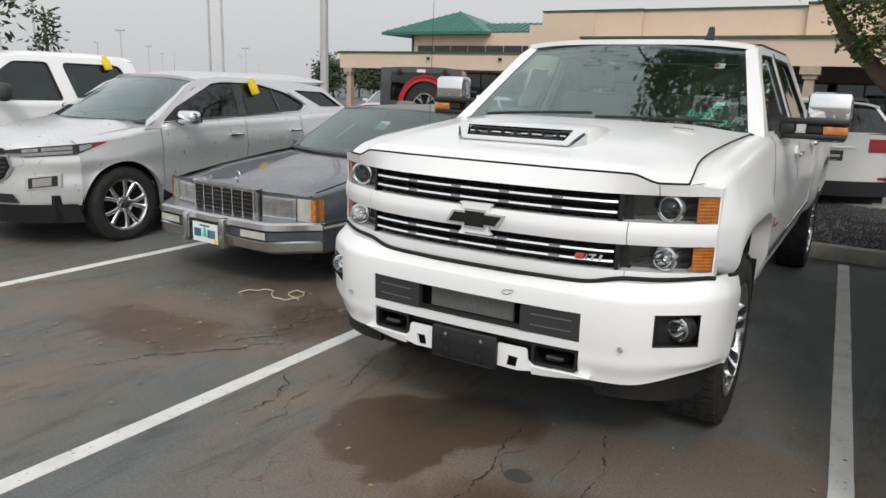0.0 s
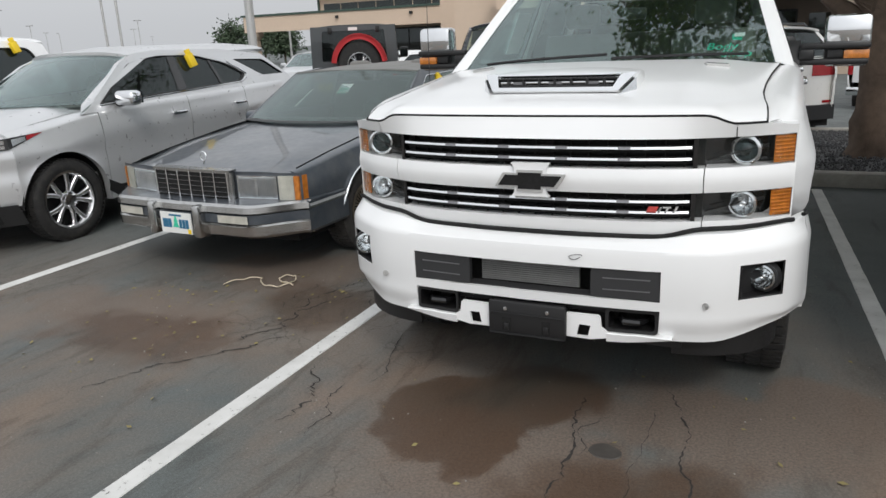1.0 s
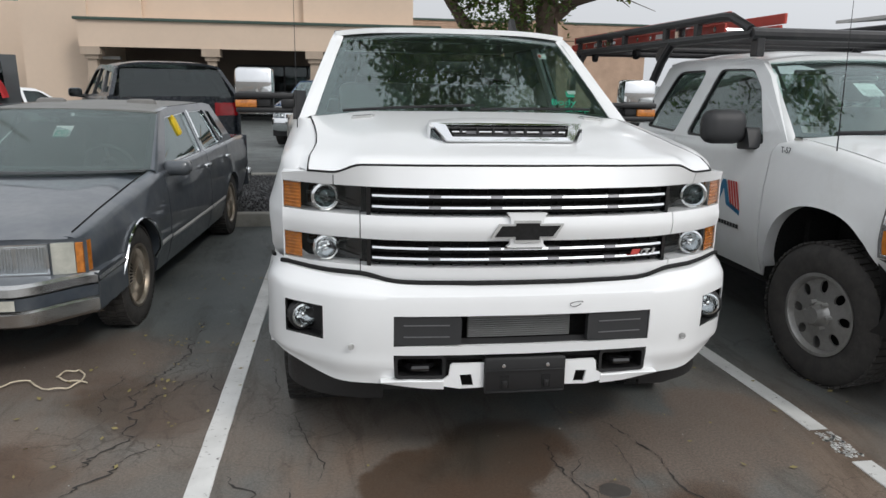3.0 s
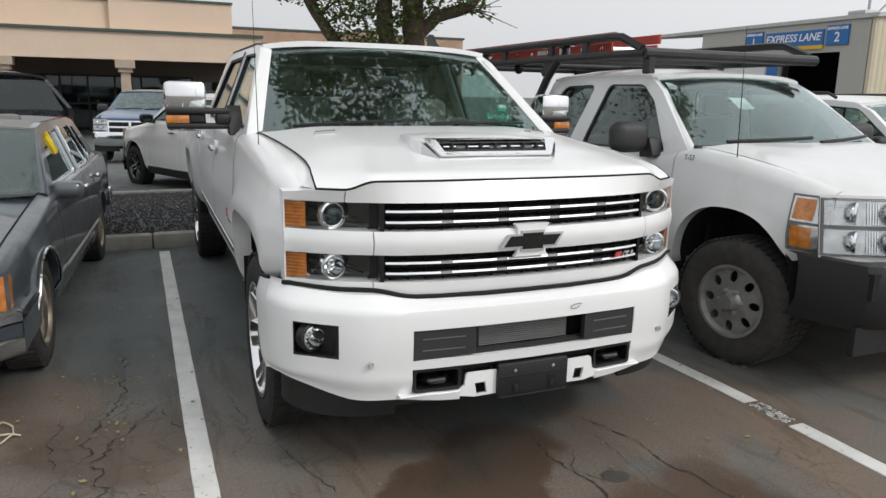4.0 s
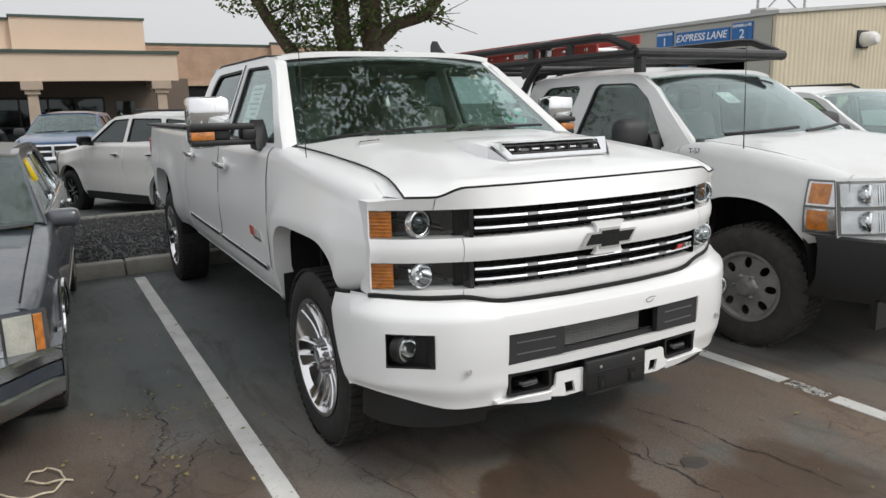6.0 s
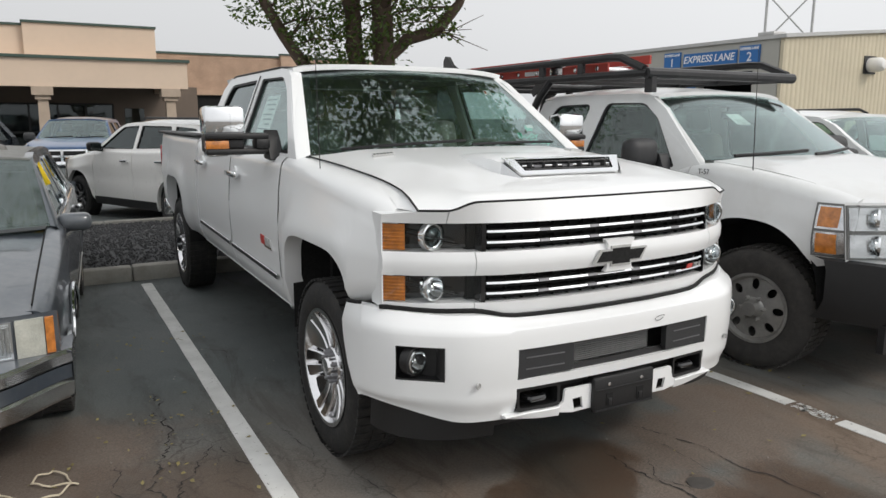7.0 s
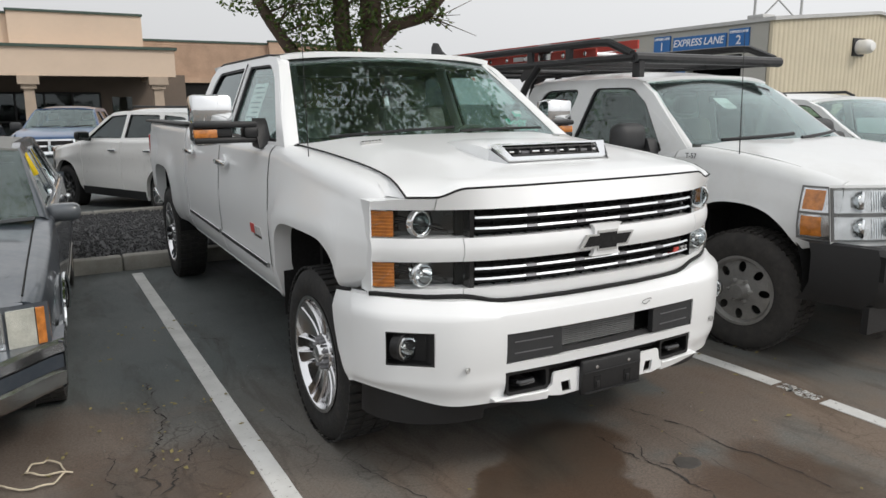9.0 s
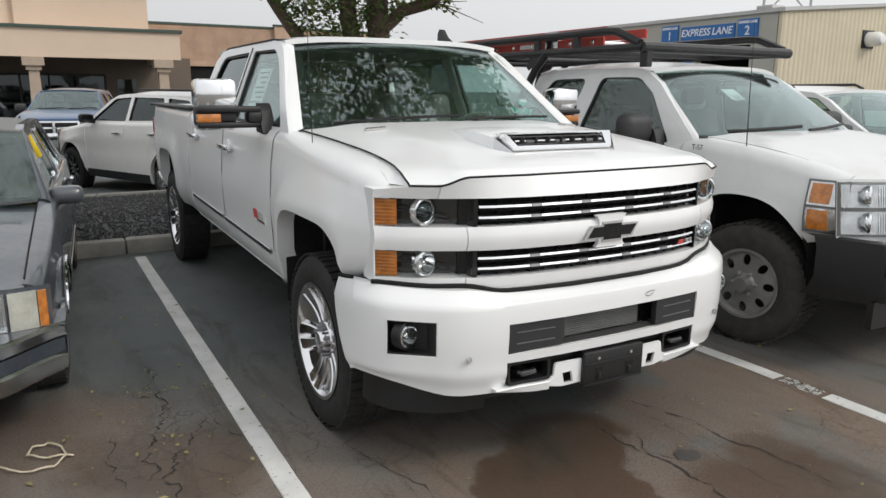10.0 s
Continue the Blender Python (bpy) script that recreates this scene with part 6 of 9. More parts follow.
    box(bm, -0.224, 0.200, 0.055, 0.065, 0.600, 0.704)
    rad = part("intercooler", bm, M_TRIMGREY, bp)
    for k in range(11):
        bm = B()
        box(bm, -0.222, 0.198, 0.046, 0.057, 0.603 + k * 0.009, 0.6075 + k * 0.009)
        part("cooler_fin", bm, M_COOLER, rad)
    # flat near-black sheet stands for the shade deep in the intake
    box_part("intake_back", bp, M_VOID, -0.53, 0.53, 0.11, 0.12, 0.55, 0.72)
    bm = B()
    curved = refine([-0.265, 0.265], 0.05)
    grid(bm, curved, [0.592, 0.606], lambda x, z: (x, interp(BUMP, abs(x)) + 0.012 + (z - 0.592) * 1.5, z), 0.02)
    part("intake_lip", bm, M_BLACK, bp)
    # plate bracket
    bm = B()
    box(bm, -0.166, 0.166, -0.036, -0.012, 0.390, 0.538, 0.008)
    pb = part("plate_bracket", bm, M_BLACK, bp, "empty black licence plate bracket")
    box_part("bracket_mount", pb, M_BLACK, -0.15, 0.15, -0.012, 0.06, 0.41, 0.535)
    for s in (-1, 1):
        bm = B()
        lathe(bm, [(0.008, 0), (0.008, 0.004), (0, 0.006)], Matrix.Translation((s * 0.09, -0.036, 0.508)) @ pose(0, 0, 0, 90), 10)
        part("plate_screw", bm, M_CHROME, pb)
        box_part("bracket_slot", pb, M_VOID, s * 0.085 - 0.018, s * 0.085 + 0.018, -0.0385, -0.0355, 0.412, 0.468)
        box_part("bracket_tongue", pb, M_BLACK, s * 0.085 - 0.010, s * 0.085 + 0.010, -0.044, -0.037, 0.415, 0.446, 0.003)
    box_part("bracket_rib", pb, M_BLACK, -0.158, 0.158, -0.042, -0.036, 0.483, 0.491, 0.002)
    box_part("bracket_rib", pb, M_BLACK, -0.158, 0.158, -0.042, -0.036, 0.394, 0.402, 0.002)
    box_part("recess_bar", bp, M_BLACK, -0.33, 0.33, 0.03, 0.06, 0.51, 0.55, 0.01)
    # pencil mark on the bumper: a small lot sticker
    bm = B()
    tube(bm, [(0.20 + 0.025 * math.cos(a) * (1 + 0.4 * math.sin(a)), -0.020, 0.752 + 0.011 * math.sin(a + 0.5)) for a in [k * 0.45 for k in range(14)]], 0.0014, 4)
    part("grease_mark", bm, M_GREYPL, bp)

    # ---- cab ----
    ol = [(1.40, 1.37), (1.48, 1.42), (2.02, 1.835), (2.13, 1.885), (2.32, 1.908), (3.46, 1.905), (3.66, 1.885), (3.76, 1.82), (3.90, 1.42), (3.90, 1.37)]
    w1 = rounded([(1.60, 1.412), (2.03, 1.775), (2.20, 1.850), (2.68, 1.856), (2.69, 1.410)], [0.02, 0.08, 0.05, 0.03, 0.02])
    w2 = rounded([(2.81, 1.410), (2.80, 1.856), (3.52, 1.845), (3.72, 1.47), (3.68, 1.412)], [0.02, 0.03, 0.09, 0.03, 0.02])
    c.cab(1.38, 0.35, 0.945, ol, [w1, w2], ((0.852, 1.47, 1.412), (0.685, 2.09, 1.868), 0.16, 0.07), (2.09, 3.82, 1.898, 1.964), [M_GLASS, M_GLASS_DARK], ((0.80, 3.88, 1.44), (0.70, 3.80, 1.84), 0.03))
    for y in (2.745,):
        for s in (-1, 1):
            bm = B()
            tube(bm, [(s * 0.948, y, 1.39), (s * (0.945 - 0.35 * 0.5 - 0.016), y, 1.88)], 0.004, 4)
            part("door_seam", bm, M_BLACK, t)
    box_part("cab_back", t, P, -0.93, 0.93, 3.84, 3.90, 0.65, 1.44, 0.02)
    box_part("roof_rear_rail", t, P, -0.72, 0.72, 3.76, 3.84, 1.84, 1.915, 0.03)
    box_part("third_brake_light", t, M_REDLENS, -0.2, 0.2, 3.84, 3.86, 1.87, 1.90)
    # roof aerial
    bm = B()
    prism(bm, [(0.0, 0.0), (0.17, 0.0), (0.165, 0.06), (0.14, 0.088), (0.115, 0.085), (0.06, 0.03)], 0.028, lambda a, b, h: (0.435 + h - 0.014, 2.16 + a, 1.935 + b))
    part("roof_aerial", bm, M_GREYPL, t)
    bm = B()
    tube(bm, [(-0.93, 1.10, 1.33), (-0.935, 1.12, 2.12)], [0.0025, 0.0012], 5)
    part("radio_mast", bm, M_BLACK, t)
    # cowl and wipers
    bm = B()
    grid(bm, span(-1, 1, 15), [0, 1], lambda u, k: (u * 0.86, 1.47 - 0.165 * (1 - u * u) - 0.08 * (1 - k), 1.398 + 0.012 * k + 0.026 * (1 - u * u)))
    part("cowl", bm, M_BLACK, t)
    for x0, x1 in ((-0.70, 0.02), (0.05, 0.72)):
        bm = B()
        pts = [(x0 + (x1 - x0) * k / 6, 1.475 - 0.16 * (1 - ((x0 + (x1 - x0) * k / 6) / 0.86) ** 2) + 0.025 * k / 6, 1.430 + 0.028 * (1 - ((x0 + (x1 - x0) * k / 6) / 0.86) ** 2) + 0.02 * k / 6) for k in range(7)]
        tube(bm, pts, 0.008, 6)
        part("wiper", bm, M_BLACK, t)
    # window papers seen through the glass
    bm = B()
    prism(bm, [(2.24, 1.47), (2.52, 1.47), (2.52, 1.74), (2.24, 1.74)], 0.002, lambda a, b, h: (-(0.945 - (b - 1.38) * 0.35 - 0.02 * ((b - 1.38) / 0.5) ** 2 - 0.036 - h), a, b))
    sheet = part("price_sheet", bm, M_PAPER, t, "white price sheet behind the side window", False)
    for k in range(7):
        bm = B()
        z = 1.71 - k * 0.03
        prism(bm, [(2.27, z), (2.49 - 0.05 * (k % 3), z), (2.49 - 0.05 * (k % 3), z + 0.009), (2.27, z + 0.009)], 0.001, lambda a, b, h: (-(0.945 - (b - 1.38) * 0.35 - 0.02 * ((b - 1.38) / 0.5) ** 2 - 0.034 - h), a, b))
        part("print_bar", bm, M_DARKTEXT, sheet, "", False)
    # ---- cabin ----
    box_part("cabin_floor", t, M_TRIMGREY, -0.88, 0.88, 1.3, 3.72, 0.62, 0.68)
    bm = B()
    prism(bm, rounded([(1.34, 1.0), (1.80, 1.0), (1.84, 1.20), (1.78, 1.34), (1.60, 1.385), (1.40, 1.37)], 0.05, 3), 1.66, lambda a, b, h: (h - 0.83, a, b))
    part("dashboard", bm, M_TRIMGREY, t)
    for x in (-0.45, 0.45):
        seat(t, x, 2.30, 1.0, 0.54)
    seat(t, 0, 3.20, 1.0, 1.4)
    for x in (-0.45, 0.45):
        box_part("rear_headrest", t, M_SEAT, x - 0.13, x + 0.13, 3.50, 3.60, 1.50, 1.66, 0.04)
    steering_wheel(t, 0.45, 1.92, 1.30)
    box_part("centre_console", t, M_TRIMGREY, -0.14, 0.14, 1.8, 2.5, 0.7, 1.12, 0.03)
    box_part("rear_view_mirror", t, M_BLACK, -0.11, 0.11, 2.02, 2.05, 1.66, 1.73, 0.015)
    box_part("headliner", t, M_TRIMGREY, -0.68, 0.68, 2.2, 3.66, 1.845, 1.855)
    # green writing and stickers inside the screen
    tilt = Matrix(((1, 0, 0, 0), (0, 0.78, -0.62, 0), (0, 0.62, 0.78, 0), (0, 0, 0, 1)))
    lettering("windscreen_writing", "Body", 0.075, Matrix.Translation((0.585, 1.532, 1.495)) @ tilt, M_PAPER_GREEN, t, 0.001, shear=0.15)
    lettering("windscreen_writing", "Shop", 0.075, Matrix.Translation((0.66, 1.500, 1.458)) @ tilt, M_PAPER_GREEN, t, 0.001, shear=0.15)
    for x, y, z, w, h, mt in ((0.655, 1.625, 1.54, 0.05, 0.05, M_PAPER_GREEN), (0.665, 1.628, 1.552, 0.05, 0.03, M_PAPER), (0.57, 1.985, 1.77, 0.055, 0.05, M_PAPER), (0.555, 1.984, 1.772, 0.018, 0.03, M_REDTEXT)):
        bm = B()
        box(bm, -w / 2, w / 2, -h / 2, h / 2, -0.001, 0.001, 0, 1, Matrix.Translation((x, y, z)) @ tilt)
        part("screen_sticker", bm, mt, t)
    # ---- bed ----
    box_part("bed_floor", t, M_GREYPL, -0.90, 0.90, 3.95, 6.02, 0.84, 0.90)
    for s in (-1, 1):
        box_part("bed_inner_wall", t, M_WHITE, min(s * 0.84, s * 0.87), max(s * 0.84, s * 0.87), 3.96, 6.02, 0.90, 1.44)
        box_part("bed_rail_cap", t, M_BLACK, min(s * 0.83, s * 0.985), max(s * 0.83, s * 0.985), 3.95, 6.06, 1.444, 1.468, 0.01)
        box_part("tail_lamp", t, M_REDLENS, min(s * 0.88, s * 0.975), max(s * 0.88, s * 0.975), 6.03, 6.09, 1.0, 1.32, 0.02)
    box_part("bed_front_wall", t, M_WHITE, -0.87, 0.87, 3.95, 3.99, 0.90, 1.455, 0.01)
    box_part("tailgate", t, P, -0.87, 0.87, 6.0, 6.08, 0.86, 1.455, 0.03)
    box_part("rear_bumper", t, M_CHROME, -0.96, 0.96, 6.08, 6.22, 0.54, 0.74, 0.04)
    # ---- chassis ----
    # near-black boxes put shade into the colour under the body and bonnet
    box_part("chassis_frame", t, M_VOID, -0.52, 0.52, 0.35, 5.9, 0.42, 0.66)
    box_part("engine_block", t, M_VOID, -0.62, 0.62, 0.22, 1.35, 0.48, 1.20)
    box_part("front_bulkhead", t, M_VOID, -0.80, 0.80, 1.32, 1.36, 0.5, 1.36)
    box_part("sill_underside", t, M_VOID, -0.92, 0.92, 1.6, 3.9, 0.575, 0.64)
    for y in (0.965, 4.97):
        bm = B()
        tube(bm, [(-0.8, y, 0.41), (0.8, y, 0.41)], 0.06, 10)
        part("axle", bm, M_VOID, t)
    for s in (-1, 1):
        for y in (0.965, 4.97):
            wheel(t, s * 0.998, y, 0.422, 0.268, 0.280, "chrome")
        # towing mirror
        my = 1.86 if s < 0 else 1.92
        bm = B()
        box(bm, min(s * 1.105, s * 1.325), max(s * 1.105, s * 1.325), my - 0.07, my + 0.07, 1.50, 1.665, 0.028)
        mir = part("towing_mirror", bm, M_CHROME, t, "chrome-capped extending towing mirror")
        box_part("mirror_lower_cap", mir, M_CHROME, min(s * 1.115, s * 1.315), max(s * 1.115, s * 1.315), my - 0.06, my + 0.06, 1.395, 1.44, 0.016)
        box_part("mirror_glass", mir, M_GLASS_DARK, min(s * 1.12, s * 1.31), max(s * 1.12, s * 1.31), my + 0.068, my + 0.078, 1.41, 1.65, 0.01)
        box_part("mirror_back", mir, M_BLACK, min(s * 1.11, s * 1.32), max(s * 1.11, s * 1.32), my - 0.04, my + 0.06, 1.42, 1.52, 0.01)
        bm = B()
        box(bm, min(s * 0.985, s * 1.325), max(s * 0.985, s * 1.325), my - 0.095, my - 0.03, 1.488, 1.522, 0.012)
        part("mirror_arm", bm, M_BLACK, mir)
        bm = B()
        box(bm, min(s * 0.985, s * 1.32), max(s * 0.985, s * 1.32), my - 0.09, my - 0.03, 1.405, 1.438, 0.012)
        part("mirror_arm", bm, M_BLACK, mir)
        box_part("mirror_indicator", mir, M_AMBER, min(s * 1.20, s * 1.322), max(s * 1.20, s * 1.322), my - 0.082, my - 0.03, 1.436, 1.482, 0.006)
        box_part("mirror_lamp_block", mir, M_BLACK, min(s * 1.12, s * 1.2), max(s * 1.12, s * 1.2), my - 0.07, my - 0.03, 1.44, 1.487, 0.006)
        bm = B()
        prism(bm, rounded([(my - 0.13, 1.37), (my + 0.02, 1.38), (my + 0.0, 1.545), (my - 0.05, 1.50)], 0.02, 3), 0.075, lambda a, b, h, s=s: (s * (0.915 + h), a, b))
        part("mirror_mount", bm, M_BLACK, mir)
        box_part("mirror_arm_root", mir, M_BLACK, min(s * 0.98, s * 1.06), max(s * 0.98, s * 1.06), my - 0.10, my + 0.0, 1.432, 1.492, 0.015)
        if s > 0:
            for ob in [mir, *mir.children]:
                ob.data.transform(Matrix.Translation((-0.02, 0, -0.032)))
    # dark gutters between roof and cab sides
    for s in (-1, 1):
        bm = B()
        tube(bm, [(s * x, y, z) for x, y, z in ((0.70, 2.12, 1.900), (0.738, 2.34, 1.912), (0.738, 3.5, 1.910), (0.722, 3.70, 1.89))], 0.007, 6)
        part("roof_gutter", bm, M_BLACK, t)
    return t


hero_pickup()


# ---- old dusty sedan ----
def old_sedan(at):
    t = thing("sedan", "old dusty blue-grey sedan with chrome bumper and wire wheels", "car", at=at)
    P = M_CADDY
    plan = [(0.33, 0.885), (0.45, 0.905), (0.7, 0.915), (1.2, 0.925), (2.5, 0.93), (4.2, 0.925), (4.9, 0.905), (5.15, 0.88)]
    c = Car(t, P, plan, [(0.3, 0.40), (0.7, 0.30), (1.6, 0.235), (3.5, 0.235), (4.5, 0.30), (5.15, 0.36)], [(1.11, 0.32, 0.375), (4.02, 0.30, 0.35)],
            [(0.33, 0.748), (0.8, 0.822), (1.4, 0.900), (1.75, 0.938), (2.3, 0.948), (4.5, 0.965), (5.15, 0.95)],
            [(0.33, 0.80), (1.0, 0.79), (1.75, 0.80), (2.15, 0.86), (4.3, 0.86), (5.15, 0.80)], drop=0.05, flare=0.012,
            bulge=((0.0, 0.06), (0.2, 0.02), (0.45, 0.0), (0.8, 0.008), (1.0, 0.03)))
    for s in (-1, 1):
        c.side(s, [("fender", 0.335, 1.80, None), ("front_door", 1.805, 3.10, None), ("rear_door", 3.105, 3.95, None), ("rear_quarter", 3.955, 5.15, None)], 0.06)
        c.strip("rub_strip", s, 1.53, 1.78, 0.29, 0.35, M_STEEL, 0.014)
        c.strip("rub_strip", s, 1.82, 3.09, 0.27, 0.33, M_STEEL, 0.014, "chrome side moulding")
        c.strip("rub_strip", s, 3.12, 3.64, 0.27, 0.33, M_STEEL, 0.014)
        c.strip("belt_trim", s, 1.95, 4.2, 1.8, 1.98, M_CHROME, 0.006)
        c.handle(s, 2.95, 0.84, M_CHROME, 0.16)
        c.handle(s, 3.80, 0.84, M_CHROME, 0.14)
        door_mirror(t, s, 0.80, 1.98, 0.935, P, 0.2, 0.115)
        bm = B()
        tube(bm, [(s * (c.point(1.11 - 0.378 * math.cos(a), 0)[0] + 0.014), 1.11 - 0.378 * math.cos(a), 0.32 + 0.378 * math.sin(a)) for a in span(0.1, math.pi - 0.1, 17)], 0.011, 6)
        part("arch_trim", bm, M_CHROME, t, "chrome wheel arch trim")
        for y in (1.11, 4.02):
            wheel(t, s * 0.905, y, 0.325, 0.20, 0.205, "wire", M_RUBBER_DUSTY)
        for k in range(4):
            box_part("fender_vent", t, M_CHROME, s * 0.80 - 0.015, s * 0.80 + 0.015, 1.30 + k * 0.05, 1.33 + k * 0.05, 0.852 + k * 0.006, 0.866 + k * 0.006)
    c.liner(0.5)
    hz = [(0.2, 0.738), (0.33, 0.750), (0.8, 0.824), (1.4, 0.902), (1.8, 0.940)]
    hm = [(0.2, 0.752), (0.35, 0.778), (0.8, 0.846), (1.4, 0.918), (1.8, 0.950)]
    c.panel("bonnet", [(0.2, 0.80), (1.0, 0.79), (2.0, 0.80)], [0.20, 0.23, 0.28, 0.35, 0.5, 0.7, 0.95, 1.15, 1.3, 1.45, 1.58], hz, hm, nx=31, crown=0.72, front=lambda x, y: 0.13 * (abs(x) / 0.8) ** 3 * (1 - smooth01(0.2, 0.9, y)) + smooth01(0.8, 1.58, y) * (0.15 * (x / 0.8) ** 2 - 0.02), thick=0.015)
    for s in (-1, 1):
        bm = B()
        tube(bm, [(s * 0.797, y, interp(hz, y) + 0.001) for y in span(0.40, 1.72, 12)], 0.0045, 5)
        part("shut_line", bm, M_VOID, t)
    # nose
    f = Face(t, P, 0.90, 0.36, 0.745, 0.115, 0.21, 0.0)
    f.skin("nose_panel", span(0.36, 0.745, 5))
    g = f.patch("grille", -0.385, 0.385, 0.525, 0.765, M_CHROME_OLD, 0.045, label="chrome egg-crate grille")
    f.patch("grille_back", -0.362, 0.362, 0.54, 0.742, M_VOID, 0.048, g)
    for k in range(7):
        x = -0.358 + k * 0.716 / 6
        bm = B()
        box(bm, x - 0.005, x + 0.005, f.y(x, 0.6) - 0.064, f.y(x, 0.6) - 0.045, 0.54, 0.745, 0.002, 1)
        part("grille_bar", bm, M_CHROME, g)
    for k in range(5):
        f.patch("grille_bar", -0.362, 0.362, 0.568 + k * 0.035, 0.578 + k * 0.035, M_CHROME, 0.060, g, deep=-0.045)
    f.patch("grille_header", -0.385, 0.385, 0.742, 0.768, M_CHROME_OLD, 0.062, g)
    for s in (-1, 1):
        h = f.patch("headlamp", s * 0.402, s * 0.722, 0.552, 0.728, M_CHROME, 0.012, label="clouded rectangular headlamp")
        f.patch("lamp_reflector", s * 0.412, s * 0.712, 0.564, 0.716, M_LAMPBACK, 0.014, h)
        for k in range(2):
            x0 = 0.418 + k * 0.147
            bowl = f.patch("lamp_bowl", s * x0, s * (x0 + 0.141), 0.570, 0.710, M_REFLECTOR, 0.016, h)
            for j in range(9):
                x = x0 + 0.012 + j * 0.0146
                bm = B()
                tube(bm, [(s * x, f.y(x, 0.6) - 0.017, 0.576), (s * x, f.y(x, 0.7) - 0.017, 0.704)], 0.005, 5)
                part("lens_flute", bm, M_LAMPBACK, bowl)
        lens = f.patch("lamp_lens", s * 0.41, s * 0.714, 0.562, 0.718, M_LENS, 0.026, h)
        lens.visible_shadow = False
        sl = f.patch("corner_lamp", s * 0.735, s * 0.845, 0.55, 0.728, M_MILKY, 0.012, label="clear corner lamp with amber end")
        f.patch("amber_end", s * 0.850, s * 0.884, 0.553, 0.726, M_AMBER, 0.014, sl)
        bm = B()
        grid(bm, [0.338, 0.36, 0.385], [0.556, 0.726], lambda y, z, s=s: (s * (interp(plan, y) + 0.004), y, z))
        part("amber_end", bm, M_AMBER, sl)
        lens = f.patch("corner_lens", s * 0.733, s * 0.85, 0.548, 0.730, M_LENS, 0.022, sl)
        lens.visible_shadow = False
    # bumper
    def bumper_y(x):
        return -0.015 + 0.30 * smooth01(0.62, 0.98, abs(x)) + 0.05 * abs(x)
    bm = B()
    prof = [(0.03, 0.555), (0.0, 0.54), (-0.005, 0.50), (0.02, 0.485), (0.02, 0.42), (-0.005, 0.405), (0.0, 0.34), (0.05, 0.315)]
    grid(bm, span(-0.945, 0.945, 41), list(range(len(prof))), lambda x, k: (x, bumper_y(x) + prof[k][0], prof[k][1]))
    b = part("bumper", bm, M_CHROME_OLD, t, "scuffed chrome front bumper")
    bm = B()
    grid(bm, span(-0.94, 0.94, 41), [0.42, 0.485], lambda x, z: (x, bumper_y(x) + 0.012, z))
    part("bumper_rub_strip", bm, P, b)
    bm = B()
    grid(bm, span(-0.945, 0.945, 21), [0, 1], lambda x, k: (x, bumper_y(x) + 0.03 + 0.25 * k, 0.553))
    part("bumper_top", bm, P, b)
    for s in (-1, 1):
        bm = B()
        grid(bm, span(0, 1, 6), [0.315, 0.34, 0.44, 0.52, 0.545, 0.553], lambda k, z, s=s: (s * (0.945 - 0.012 * k - (0.02 if z < 0.33 or z > 0.55 else 0)), bumper_y(0.945) - 0.004 + (0.81 - bumper_y(0.945)) * k, z))
        part("bumper_end", bm, P, b)
        bm = B()
        grid(bm, span(0, 1, 6), [0.495, 0.512, 0.53], lambda k, z, s=s: (s * (0.948 - 0.012 * k + (0.008 if 0.5 < z < 0.52 else 0)), bumper_y(0.945) + (0.80 - bumper_y(0.945)) * k, z))
        part("end_strip", bm, M_CHROME_OLD, b)
        bm = B()
        grid(bm, span(0.38, 0.64, 5), [0.425, 0.48], lambda x, z, s=s: (s * x, bumper_y(x) + 0.003, z))
        part("fog_lamp", bm, M_MILKY, b, "yellowed clear fog lamp lens")
        box_part("bumper_guard", b, M_CHROME_OLD, s * 0.225 - 0.035, s * 0.225 + 0.035, -0.055, 0.05, 0.31, 0.545, 0.016)
    pl = box_part("number_plate", b, M_PAPER, -0.152, 0.152, -0.03, -0.022, 0.325, 0.478, 0.0, "white number plate with dark bars and green tree shape")
    for x0, x1 in ((-0.13, -0.105), (-0.10, -0.075), (-0.07, -0.045), (0.035, 0.06), (0.068, 0.093), (0.10, 0.125)):
        box_part("plate_bar", pl, M_BLUETEXT, x0, x1, -0.0335, -0.029, 0.365, 0.43)
    bm = B()
    prism(bm, [(-0.03, 0.37), (0.03, 0.37), (0.012, 0.41), (0.02, 0.41), (0.0, 0.46), (-0.02, 0.41), (-0.012, 0.41)], 0.003, lambda a, q, h: (a, -0.0335 + h, q))
    part("plate_tree", bm, M_PAPER_GREEN, pl, "", False)
    box_part("plate_sticker", pl, M_YELLOW, 0.115, 0.145, -0.0335, -0.029, 0.33, 0.36)
    box_part("plate_band", pl, M_BLUETEXT, -0.06, 0.06, -0.0335, -0.029, 0.452, 0.464)
    # bonnet ornament
    bm = B()
    tube(bm, [(0, 0.31, 0.775), (0, 0.31, 0.80)], 0.008, 6)
    tube(bm, [(0.03 * math.cos(a), 0.31, 0.832 + 0.034 * math.sin(a)) for a in span(0, 2 * math.pi, 13)], 0.004, 5)
    part("bonnet_ornament", bm, M_CHROME, t)
    # glasshouse
    ol = [(1.72, 0.90), (1.76, 0.945), (2.24, 1.245), (2.42, 1.335), (2.70, 1.358), (3.85, 1.358), (4.08, 1.332), (4.40, 0.97), (4.40, 0.92)]
    w1 = rounded([(1.97, 0.955), (2.46, 1.285), (3.07, 1.300), (3.07, 0.955)], [0.02, 0.05, 0.02, 0.02])
